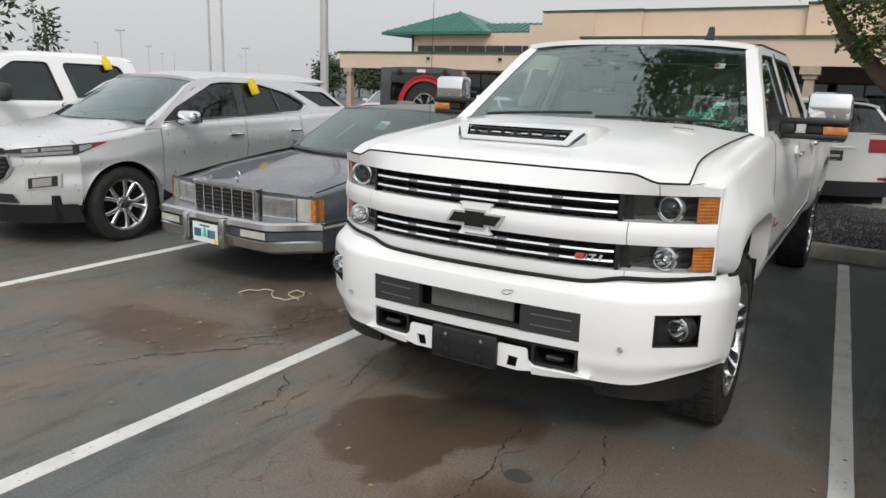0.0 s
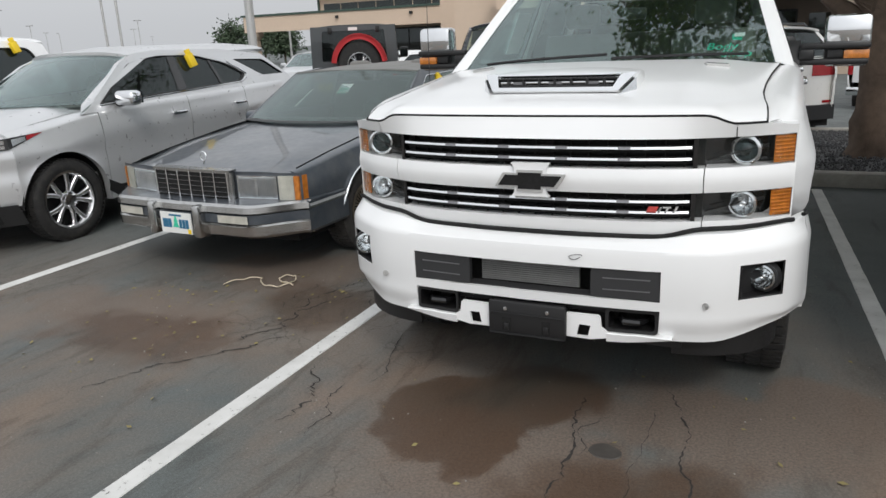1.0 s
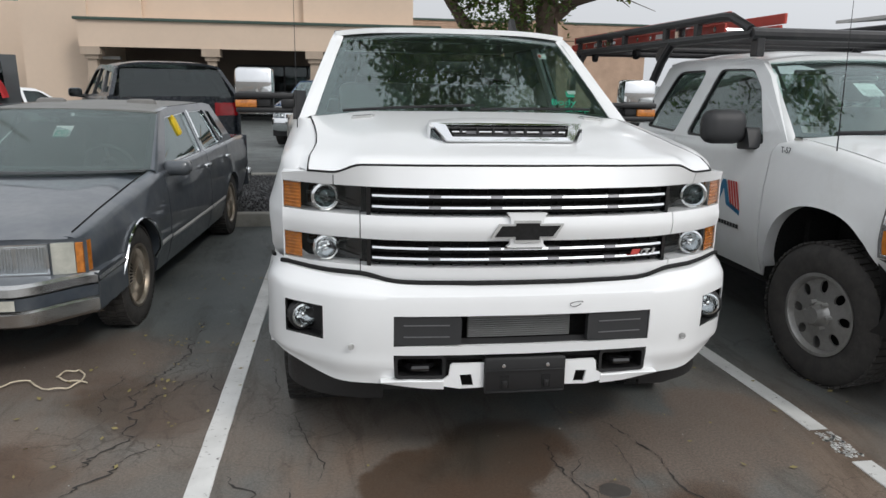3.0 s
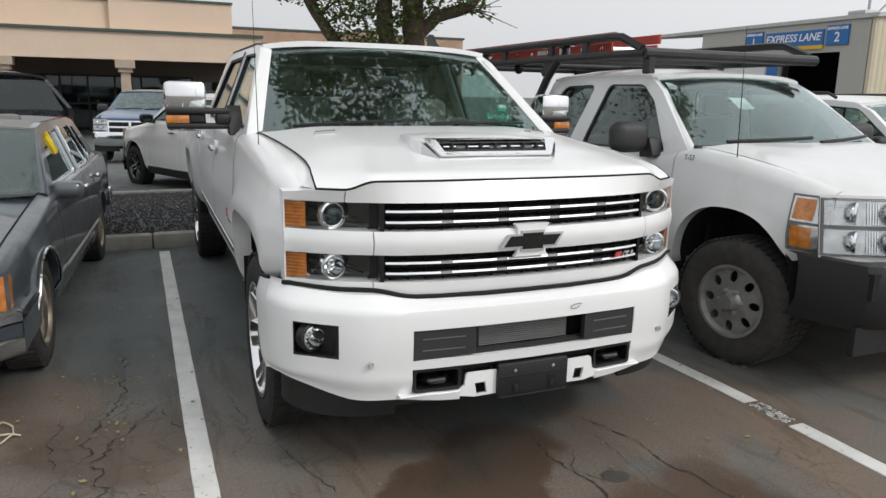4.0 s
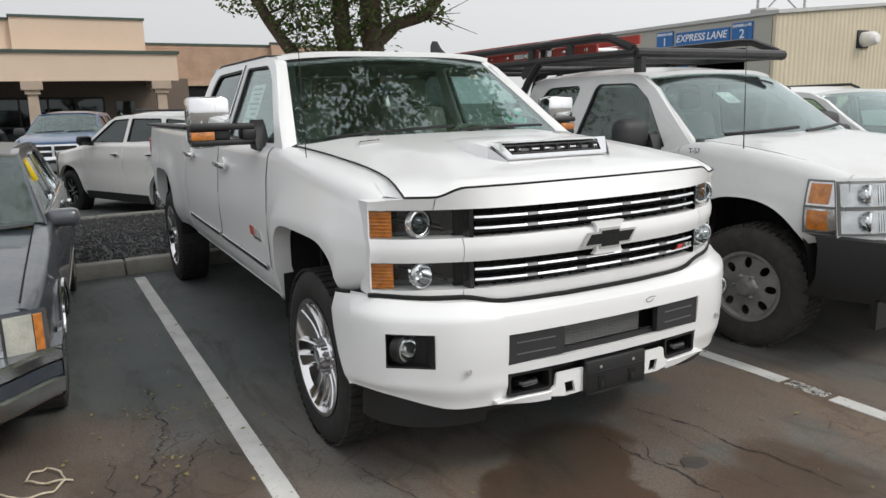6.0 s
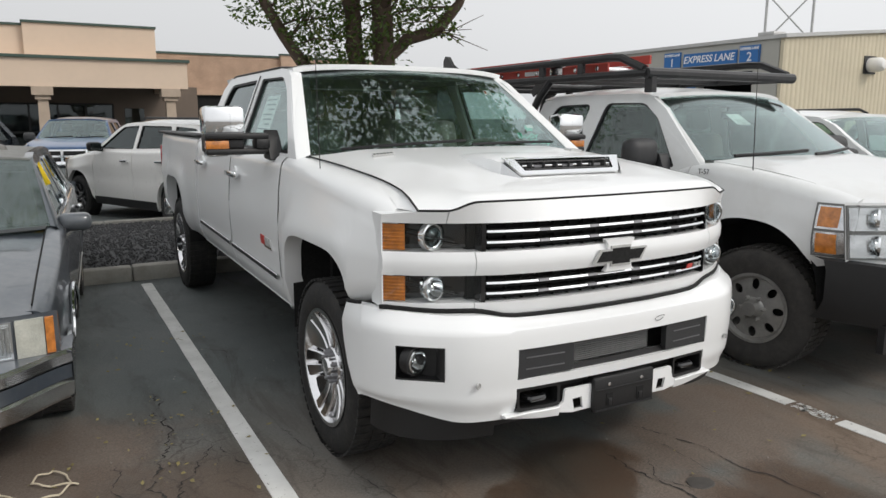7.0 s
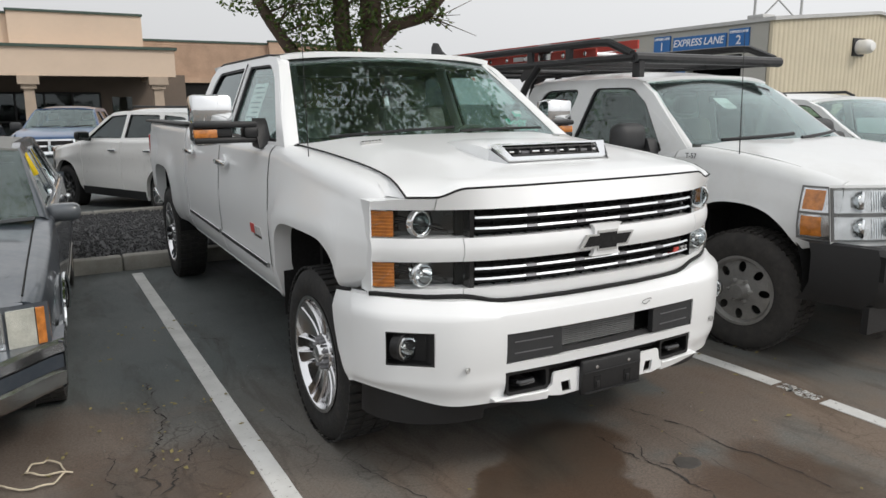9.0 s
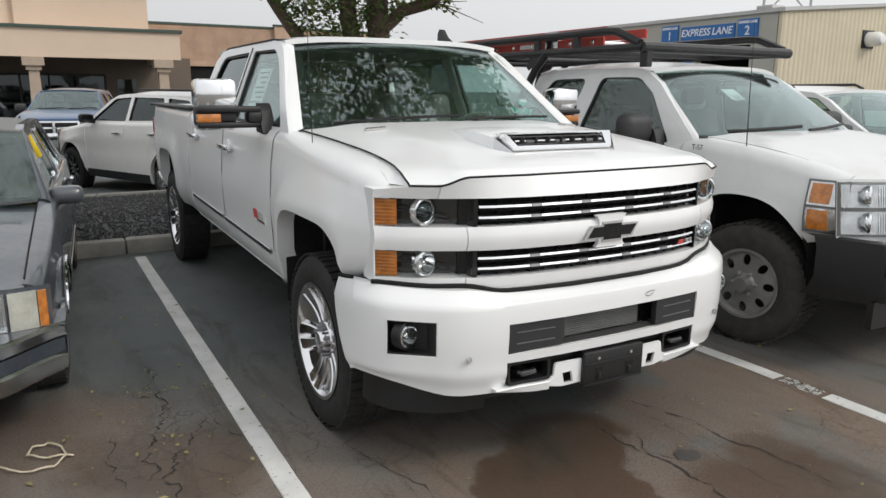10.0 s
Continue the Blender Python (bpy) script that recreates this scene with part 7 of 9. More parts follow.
    w2 = rounded([(3.15, 0.955), (3.15, 1.300), (3.72, 1.295), (3.86, 0.965)], [0.02, 0.02, 0.05, 0.02])
    w3 = rounded([(3.92, 0.97), (3.79, 1.285), (3.92, 1.275), (4.10, 1.0)], 0.02)
    c.cab(0.94, 0.36, 0.865, ol, [w1, w2, w3], ((0.82, 1.74, 0.945), (0.71, 2.34, 1.318), 0.20, 0.08), (2.34, 4.11, 1.330, 1.378), M_GLASS_MID, ((0.74, 4.44, 0.965), (0.66, 4.11, 1.32), 0.06), roof_mat=M_CADDY_TOP, trim=M_CHROME, screen=M_GLASS_DUSTY)
    for s in (-1, 1):
        bm = B()
        tube(bm, [(s * (0.865 - (z - 0.94) * 0.36 - 0.02 * ((z - 0.94) / 0.5) ** 2 + 0.004), 3.11, z) for z in span(0.955, 1.31, 6)], 0.016, 6)
        part("centre_pillar_trim", bm, M_CHROME, t, "bright chrome centre pillar trim")
    c.panel("boot_lid", [(4.4, 0.80), (5.15, 0.80)], span(4.42, 5.15, 6), [(4.4, 0.965), (5.15, 0.95)], [(4.4, 0.985), (5.15, 0.965)])
    r = Face(t, P, 0.88, 0.36, 0.95, 0.06, 5.19, 0.0, -1)
    r.skin("tail_panel")
    for s in (-1, 1):
        r.patch("tail_lamp", s * 0.72, s * 0.86, 0.5, 0.9, M_REDLENS)
    box_part("rear_bumper", t, M_CHROME, -0.9, 0.9, 5.16, 5.28, 0.36, 0.56, 0.03)
    bm = B()
    grid(bm, span(-1, 1, 13), [0, 1], lambda u, k: (u * 0.80, 1.74 - 0.20 * (1 - u * u) - 0.11 * (1 - k), 0.942 + 0.006 * k))
    part("cowl", bm, M_BLACK, t)
    under(t, 0.80, 0.35, 5.1, 0.24, 0.5)
    # plain near-black fill, painted shade in the engine bay
    box_part("engine_block", t, M_VOID, -0.6, 0.6, 0.3, 1.5, 0.3, 0.70)
    box_part("cabin_floor", t, M_TRIMGREY, -0.82, 0.82, 1.6, 4.3, 0.42, 0.46)
    box_part("dashboard", t, M_TRIMGREY, -0.78, 0.78, 1.68, 2.10, 0.6, 0.93, 0.06)
    for x in (-0.38, 0.38):
        seat(t, x, 2.60, 0.62, 0.62)
    seat(t, 0, 3.50, 0.62, 1.4)
    steering_wheel(t, 0.38, 2.17, 0.92)
    tilt = Matrix(((1, 0, 0, 0), (0, 0.83, -0.55, 0), (0, 0.55, 0.83, 0), (0, 0, 0, 1)))
    sheet = Matrix.Translation((0.125, 1.955, 1.170)) @ tilt
    bm = B()
    box(bm, -0.062, 0.062, -0.015, 0.115, -0.003, -0.001, 0, 1, sheet)
    part("price_sheet", bm, M_PAPER, t)
    lettering("windscreen_number", "8701", 0.125, sheet @ Matrix.Translation((0, 0.008, 0)) @ Matrix.Diagonal((0.40, 1, 1, 1)), M_PAPER_GREEN, t, 0.001)
    bm = B()
    box(bm, -0.008, 0.008, -0.13, 0.13, -0.001, 0.001, 0, 1, Matrix.Translation((-0.28, 1.900, 1.12)) @ tilt @ pose(0, 0, 0, 0, 0, -12))
    part("windscreen_chalk", bm, M_PAPER, t)
    return t


# ---- older work pickups ----
def work_pickup(at, label, paint, cab_end=3.45, rim="steel", bumper=None, name="pickup_truck", glass_m=None, steer=0.0):
    t = thing(name, label, "pickup truck", at=at)
    c = Car(t, paint, [(0.42, 0.93), (0.5, 0.97), (0.62, 0.99), (0.97, 1.0), (1.6, 1.005), (5.3, 1.0), (5.8, 0.965)], [(0.42, 0.78), (0.58, 0.74), (1.5, 0.45), (3.7, 0.46), (5.8, 0.54)], [(1.045, 0.465, 0.48, 0.508, 2.4), (4.615, 0.45, 0.48, 0.50, 2.4)],
            [(0.42, 1.145), (0.55, 1.185), (0.82, 1.238), (1.1, 1.278), (1.40, 1.308), (1.55, 1.295), (1.75, 1.235), (cab_end, 1.235), (cab_end + 0.08, 1.255), (5.8, 1.26)],
            [(0.42, 0.83), (1.0, 0.86), (1.45, 0.88), (1.8, 0.93), (5.8, 0.93)], drop=0.09, flare=0.02,
            bulge=((0.0, 0.07), (0.2, 0.02), (0.45, 0.0), (0.75, 0.006), (1.0, 0.028)))
    split = 2.92
    for s in (-1, 1):
        c.side(s, [("fender", 0.425, 1.60, None), ("front_door", 1.605, split, None), ("rear_door", split + 0.005, cab_end, None), ("bed_side", cab_end + 0.04, 5.8, None)], 0.07)
        c.handle(s, split - 0.22, 1.085, M_BLACK)
        box_part("handle_plate", t, paint, min(s * 0.99, s * 1.012), max(s * 0.99, s * 1.012), split - 0.2, split - 0.12, 1.06, 1.10, 0.008)
        # big black door mirror
        bm = B()
        box(bm, min(s * 0.99, s * 1.275), max(s * 0.99, s * 1.275), 1.83, 1.99, 1.245, 1.462, 0.07, 3)
        mir = part("door_mirror", bm, M_GREYPL, t, "rounded black plastic door mirror")
        bm = B()
        prism(bm, rounded([(1.78, 1.22), (1.94, 1.21), (1.92, 1.34), (1.84, 1.36)], 0.03, 3), 0.09, lambda a, b, h, s=s: (s * (0.92 + h), a, b))
        part("mirror_mount", bm, M_GREYPL, mir)
        for y in (1.0, 4.615):
            wheel(t, s * 0.995, y, 0.395, 0.25, 0.225, rim, M_RUBBER_DUSTY, steer if y < 2 else 0.0)
    c.liner(0.5)
    hz = [(0.3, 1.125), (0.42, 1.15), (0.55, 1.19), (0.82, 1.243), (1.1, 1.283), (1.5, 1.322)]
    hm = [(0.18, 1.105), (0.28, 1.155), (0.42, 1.195), (0.7, 1.250), (1.0, 1.295), (1.5, 1.345)]
    c.panel("bonnet", [(0.2, 0.80), (0.5, 0.84), (1.0, 0.855), (1.5, 0.885)], [0.20, 0.23, 0.28, 0.36, 0.5, 0.7, 0.9, 1.1, 1.3, 1.45], hz, hm, nx=31, crown=0.66, front=lambda x, y: 0.22 * (abs(x) / 0.85) ** 3 * (1 - smooth01(0.2, 0.8, y)) - smooth01(1.0, 1.45, y) * 0.08 * (1 - (x / 0.88) ** 2), thick=0.015)
    f = Face(t, paint, 0.965, 0.74, 1.135, 0.26, 0.14, 0.12)
    f.skin("nose_panel")
    f.patch("grille", -0.52, 0.52, 0.80, 1.06, M_VOID, 0.012, label="dark grille with body-colour bar")
    if bumper is M_CHROME:
        g = f.patch("grille_frame", -0.56, 0.56, 0.76, 1.085, M_CHROME, 0.016, label="chrome cross-shaped grille frame")
        for x0, x1 in ((-0.52, -0.03), (0.03, 0.52)):
            for z0, z1 in ((0.80, 0.90), (0.935, 1.045)):
                f.patch("grille_opening", x0, x1, z0, z1, M_VOID, 0.021, g)
                f.patch("grille_bar", x0, x1, (z0 + z1) / 2 - 0.006, (z0 + z1) / 2 + 0.006, M_BLACK, 0.026, g)
    else:
        f.patch("grille_bar", -0.53, 0.53, 0.90, 0.97, paint, 0.03)
        f.patch("grille_emblem", -0.09, 0.09, 0.905, 0.965, M_SIGNYELLOW, 0.036)
    for s in (-1, 1):
        h = f.patch("headlamp", s * 0.552, s * 0.962, 0.808, 1.122, M_TRIMGREY, 0.010, label="clear stacked headlamp with amber markers")
        for z0, z1 in ((0.820, 0.957), (0.972, 1.110)):
            f.patch("lamp_reflector", s * 0.566, s * 0.955, z0, z1, M_LAMPBACK, 0.013, h)
            zc = (z0 + z1) / 2
            lamp_round(h, s * 0.645, f.y(0.645, zc) - 0.016, zc, 0.066, 0, -s * 14, False)
            lamp_round(h, s * 0.825, f.y(0.825, zc) - 0.014, zc, 0.062, 0, -s * 32, False)
            for k in range(5):
                x = 0.718 + k * 0.013
                bm = B()
                tube(bm, [(s * x, f.y(x, z0) - 0.015, z0 + 0.012), (s * x, f.y(x, z1) - 0.015, z1 - 0.012)], 0.004, 5)
                part("lamp_flute", bm, M_REFLECTOR, h)
        # the lamp runs on round the corner of the wing

        def round_corner(y, z, out, s=s):
            lo = c.low(y)
            return (s * (c.point(y, min(1.0, max(0.0, (z - lo) / (interp(c.ztop, y) - c.drop - lo))))[0] + out), y, z)
        bm = B()
        grid(bm, span(0.39, 0.61, 6), span(0.808, 1.122, 5), lambda y, z: round_corner(y, z, 0.008))
        part("lamp_side", bm, M_TRIMGREY, h)
        for z0, z1 in ((0.820, 0.957), (0.972, 1.110)):
            bm = B()
            grid(bm, span(0.395, 0.598, 6), span(z0, z1, 3), lambda y, z: round_corner(y, z, 0.0105))
            part("lamp_reflector", bm, M_LAMPBACK, h)
        for z0, z1 in ((0.985, 1.10), (0.83, 0.945)):
            bm = B()
            grid(bm, span(0.475, 0.585, 4), span(z0, z1, 3), lambda y, z: round_corner(y, z, 0.013))
            part("amber_marker", bm, M_AMBER, h)
        lens = f.patch("lamp_lens", s * 0.558, s * 0.957, 0.812, 1.118, M_LENS, 0.034, h)
        lens.visible_shadow = False
    # bumper
    def by(x):
        return 0.0 + 0.10 * (abs(x) / 0.8) ** 2 + 0.36 * smooth01(0.88, 1.02, abs(x))
    bm = B()
    prof = [(0.09, 0.808), (0.02, 0.795), (0.0, 0.73), (0.0, 0.56), (0.03, 0.49), (0.08, 0.44)]
    grid(bm, span(-1.0, 1.0, 41), list(range(6)), lambda x, k: (x, by(x) + prof[k][0], prof[k][1]))
    part("front_bumper", bm, bumper or M_GREYPL, t, "dark grey front bumper")
    box_part("bumper_shelf", t, M_VOID, -0.9, 0.9, 0.12, 0.35, 0.62, 0.76)
    for s in (-1, 1):
        box_part("air_dam", t, M_BLACK, min(s * 0.3, s * 0.9), max(s * 0.3, s * 0.9), 0.18, 0.22, 0.30, 0.46)
    # cab
    e = cab_end
    ol = [(1.48, 1.24), (1.55, 1.30), (2.04, 1.68), (2.20, 1.765), (2.4, 1.80), (e - 0.25, 1.80), (e - 0.08, 1.745), (e + 0.02, 1.24), (e + 0.02, 1.18)]
    w1 = rounded([(1.76, 1.255), (2.10, 1.63), (2.28, 1.725), (2.72, 1.728), (2.80, 1.240)], [0.03, 0.08, 0.06, 0.06, 0.05])
    w2 = rounded([(2.99, 1.245), (2.90, 1.725), (e - 0.30, 1.715), (e - 0.14, 1.26)], [0.05, 0.08, 0.09, 0.05])
    c.cab(1.20, 0.36, 0.955, ol, [w1, w2], ((0.865, 1.55, 1.320), (0.70, 2.17, 1.765), 0.20, 0.08), (2.17, e - 0.06, 1.775, 1.868), glass_m or M_GLASS_MID, ((0.78, e, 1.26), (0.70, e - 0.09, 1.72), 0.03))
    box_part("cab_back", t, paint, -0.93, 0.93, e - 0.03, e + 0.02, 0.5, 1.26, 0.02)
    bm = B()
    grid(bm, span(-1, 1, 13), [0, 1], lambda u, k: (u * 0.86, 1.55 - 0.21 * (1 - u * u) - 0.08 * (1 - k), 1.305 + 0.01 * k + 0.012 * (1 - u * u)))
    part("cowl", bm, M_BLACK, t)
    for x0, x1 in ((-0.66, 0.02), (0.08, 0.74)):
        bm = B()
        q = lambda x: 1.545 - 0.20 * (1 - (x / 0.87) ** 2)
        tube(bm, [(x0 + (x1 - x0) * k / 5, q(x0 + (x1 - x0) * k / 5) + 0.03 * k / 5 + 0.005, 1.345 + 0.028 * k / 5) for k in range(6)], 0.013, 6)
        part("wiper", bm, M_BLACK, t)
    # bed
    box_part("bed_floor", t, M_GREYPL, -0.9, 0.9, e + 0.05, 5.76, 0.70, 0.76)
    for s in (-1, 1):
        box_part("bed_inner_wall", t, paint, min(s * 0.84, s * 0.87), max(s * 0.84, s * 0.87), e + 0.05, 5.76, 0.76, 1.24)
        box_part("bed_rail_cap", t, M_BLACK, min(s * 0.83, s * 0.98), max(s * 0.83, s * 0.98), e + 0.05, 5.78, 1.245, 1.268, 0.008)
        box_part("tail_lamp", t, M_REDLENS, min(s * 0.86, s * 0.965), max(s * 0.86, s * 0.965), 5.78, 5.82, 0.85, 1.18, 0.02)
    box_part("tailgate", t, paint, -0.87, 0.87, 5.74, 5.82, 0.70, 1.25, 0.02)
    box_part("rear_bumper", t, M_CHROME, -0.95, 0.95, 5.82, 5.94, 0.45, 0.62, 0.03)
    under(t, 0.55, 0.3, 5.7, 0.36, 0.62)
    box_part("sill_underside", t, M_VOID, -0.90, 0.90, 1.6, e, 0.40, 0.46)
    # fill in near-black makes the engine bay read as unlit
    box_part("engine_block", t, M_VOID, -0.6, 0.6, 0.3, 1.4, 0.4, 1.05)
    box_part("front_bulkhead", t, M_VOID, -0.8, 0.8, 1.40, 1.44, 0.45, 1.18)
    for y in (1.0, 4.615):
        bm = B()
        tube(bm, [(-0.8, y, 0.40), (0.8, y, 0.40)], 0.06, 8)
        part("axle", bm, M_VOID, t)
    # cabin
    box_part("cabin_floor", t, M_TRIMGREY, -0.86, 0.86, 1.5, e - 0.03, 0.52, 0.56)
    bm = B()
    prism(bm, rounded([(1.50, 0.9), (1.92, 0.9), (1.94, 1.08), (1.84, 1.2), (1.55, 1.23)], 0.04, 3), 1.64, lambda a, b, h: (h - 0.82, a, b))
    part("dashboard", bm, M_TRIMGREY, t)
    for x in (-0.42, 0.42):
        seat(t, x, 2.36, 0.88, 0.54)
    steering_wheel(t, 0.42, 2.02, 1.16)
    box_part("rear_view_mirror", t, M_BLACK, -0.11, 0.11, 2.05, 2.08, 1.60, 1.66, 0.015)
    return t, c


def lettered_pickup():
    at = pose(2.84, -0.20, 0)
    t, c = work_pickup(at, "dusty white extended-cab work pickup with blue and red door mark", M_WHITE_OLD, cab_end=3.68, bumper=M_BLACK, steer=10.0)
    s = -1
    X = c.point(2.2, 0.6)[0] + 0.003

    def flat(name, pts, mat, d=0.002):
        bm = B()
        prism(bm, pts, d, lambda a, b, h: (-(X + h), a, b))
        part(name, bm, mat, t, "", False)
    # company mark drawn as plain shapes: blue blocks with red stripes
    y0, zb, hh = 2.795, 0.845, 0.155
    ring = rounded([(0.0, 0.0), (-0.150, 0.0), (-0.150, hh), (0.0, hh)], 0.06, 4)
    eye = rounded([(-0.038, 0.036), (-0.112, 0.036), (-0.112, hh - 0.036), (-0.038, hh - 0.036)], 0.03, 4)
    for k in range(4):
        a = y0 - k * 0.165
        flat("door_mark", [(a + u, zb + v) for u, v in ring], M_BLUETEXT)
        flat("door_mark_eye", [(a + u, zb + v) for u, v in eye], M_WHITE_OLD, 0.0035)
    flat("door_mark", [(2.135, zb), (2.095, zb), (2.045, zb + 0.10), (2.00, zb - 0.010), (1.83, zb - 0.055), (1.83, zb - 0.026), (1.965, zb + 0.015), (2.03, zb + hh), (2.065, zb + hh)], M_BLUETEXT)
    for k in range(4):
        a = 2.005 - k * 0.031
        flat("door_stripe", [(a, zb + hh), (a - 0.018, zb + hh), (a - 0.080, zb - 0.022), (a - 0.062, zb - 0.022)], M_REDTEXT)
    turn = Matrix(((0, 0, -1, -X), (-1, 0, 0, 2.43), (0, 1, 0, 0.795), (0, 0, 0, 1)))
    lettering("door_lettering", "BUILDING ENVELOPE CONTRACTORS", 0.040, turn @ Matrix.Diagonal((0.94, 1, 1, 1)), M_DARKTEXT, t, 0.001)
    for k in range(9):
        a = 2.14 - k * 0.036
        flat("door_badge", [(a, 0.702), (a - 0.024, 0.702), (a - 0.024, 0.728), (a, 0.728)], M_GREYPL, 0.004)
    turn = Matrix(((0, 0, -1, -(c.point(1.45, 0.93)[0] + 0.002)), (-1, 0, 0, 1.45), (0, 1, 0, 1.245), (0, 0, 0, 1)))
    lettering("unit_number", "T-57", 0.05, turn, M_DARKTEXT, t, 0.001)
    sheet = Matrix.Translation((-0.21, 1.822, 1.598)) @ Matrix(((1, 0, 0, 0), (0, 0.84, -0.54, 0), (0, 0.54, 0.84, 0), (0, 0, 0, 1)))
    bm = B()
    box(bm, -0.075, 0.075, -0.065, 0.075, -0.003, -0.001, 0, 1, sheet)
    part("price_sheet", bm, M_PAPER, t)
    lettering("windscreen_number", "2009", 0.13, sheet @ Matrix.Translation((0, -0.045, 0)) @ Matrix.Diagonal((0.46, 1, 1, 1)), M_STEEL, t, 0.001)
    bm = B()
    tube(bm, [(-0.90, 1.12, 1.25), (-0.91, 1.14, 2.05)], [0.004, 0.0015], 5)
    part("radio_mast", bm, M_BLACK, t)
    bm = B()
    tube(bm, [(-0.58, 2.06, 1.70), (0.45, 2.04, 1.72), (0.55, 2.03, 1.70), (0.56, 2.0, 1.66)], 0.018, 6)
    part("sun_visor_rail", bm, M_BLACK, t)

    # ladder rack
    r = thing("ladder_rack", "black steel ladder rack over a pickup bed and cab", "ladder rack", at=at)
    zl, zu = 1.945, 2.075
    for s in (-1, 1):
        for pts, rad in (([(0.90, 3.86, 1.275), (0.86, 3.50, 1.80), (0.84, 3.36, zl)], 0.036), ([(0.90, 5.86, 1.275), (0.86, 5.78, 1.72), (0.84, 5.66, zl)], 0.034)):
            bm = B()
            tube(bm, [(s * a, b, d) for a, b, d in pts], rad, 8)
            part("upright", bm, M_RACK, r)
        bm = B()
        tube(bm, [(s * 0.84, 5.75, zl), (s * 0.84, 3.4, zl), (s * 0.84, 2.16, zl)], 0.034, 8)
        part("side_rail", bm, M_RACK, r)
        bm = B()
        tube(bm, [(s * 0.84, 5.80, zu), (s * 0.84, 2.6, zu + 0.01), (s * 0.84, 2.46, zu), (s * 0.84, 2.2, zl + 0.03)], 0.032, 8)
        part("upper_rail", bm, M_RACK, r)
        for y in (2.95, 3.5, 4.4, 5.1, 5.72):
            bm = B()
            box(bm, s * 0.84 - 0.02, s * 0.84 + 0.02, y - 0.035, y + 0.035, zl, zu, 0.006, 1)
            part("rail_post", bm, M_RACK, r)
        box_part("foot_plate", r, M_RACK, min(s * 0.83, s * 0.97), max(s * 0.83, s * 0.97), 3.78, 3.98, 1.266, 1.29)
        box_part("foot_plate", r, M_RACK, min(s * 0.83, s * 0.97), max(s * 0.83, s * 0.97), 5.70, 5.78, 1.266, 1.29)
        bm = B()
        prism(bm, [(3.36, zl), (3.62, 1.80), (3.66, 1.84), (3.56, zl)], 0.012, lambda a, b, h, s=s: (s * 0.845 + h - 0.006, a, b))
        part("gusset", bm, M_RACK, r, "", False)
        bm = B()
        prism(bm, [(5.40, zl), (5.66, 1.78), (5.70, 1.80), (5.62, zl)], 0.012, lambda a, b, h, s=s: (s * 0.845 + h - 0.006, a, b))
        part("gusset", bm, M_RACK, r, "", False)
        for y, z in ((3.95, 1.52), (5.82, 1.56)):
            bm = B()
            tube(bm, [(s * 0.87, y, z - 0.05), (s * 0.89, y + 0.10, z - 0.04), (s * 0.89, y + 0.13, z + 0.02), (s * 0.89, y + 0.11, z + 0.10)], 0.009, 5)
            part("tie_hook", bm, M_RACK, r)
        for y in (4.1, 5.2):
            bm = B()
            lathe(bm, [(0.05, -0.02), (0.055, 0.0), (0.05, 0.02), (0.0, 0.02)], Matrix.Translation((s * 0.84, y, zl - 0.06)) @ pose(0, 0, 0, 0, 90), 14)
            part("strap_winch", bm, M_RACK, r)
        # foot on the cab roof
        if s < 0:
            bm = B()
            box(bm, s * 0.80 - 0.03, s * 0.80 + 0.03, 2.13, 2.21, 1.80, zl, 0.006, 1)
            part("roof_foot", bm, M_RACK, r)
    for y, rad in ((2.16, 0.042), (2.95, 0.03), (3.45, 0.034), (4.6, 0.03), (5.7, 0.034)):
        bm = B()
        tube(bm, [(-0.86, y, zl), (0.86, y, zl)], rad, 10)
        part("cross_bar", bm, M_RACK, r)
    zt = zl - 0.02

    # red extension ladder lying on the rack
    l = thing("extension_ladder", "red fibreglass extension ladder tied on a rack", "ladder", at=at)
    z0 = zt + 0.055
    for x in (-0.74, -0.30):
        for dz in (0.0, 0.085):
            bm = B()
            xx = x + (0.03 if dz else 0)
            box(bm, xx - 0.012, xx + 0.012, 2.72, 6.3, z0 + dz, z0 + dz + 0.075, 0.005, 1)
            part("stile", bm, M_LADDER, l)
        for k in range(12):
            bm = B()
            y = 2.85 + k * 0.29
            lathe(bm, [(0.022, 0.0), (0.022, 0.004), (0.012, 0.006), (0, 0.006)], Matrix.Translation((x - 0.013, y, z0 + 0.038)) @ pose(0, 0, 0, 0, -90), 10)
            part("rung_end", bm, M_ALU, l)
    for k in range(12):
        bm = B()
        y = 2.85 + k * 0.29
        tube(bm, [(-0.74, y, z0 + 0.038), (-0.30, y, z0 + 0.038)], 0.016, 8)
        part("rung", bm, M_ALU, l)
    for y in (3.3, 4.9):
        box_part("ladder_bracket", l, M_ALU, -0.77, -0.73, y, y + 0.18, z0 + 0.01, z0 + 0.15)
        box_part("ladder_label", l, M_SIGNWHITE, -0.7545, -0.7525, y + 0.35, y + 0.6, z0 + 0.02, z0 + 0.06)
    return t


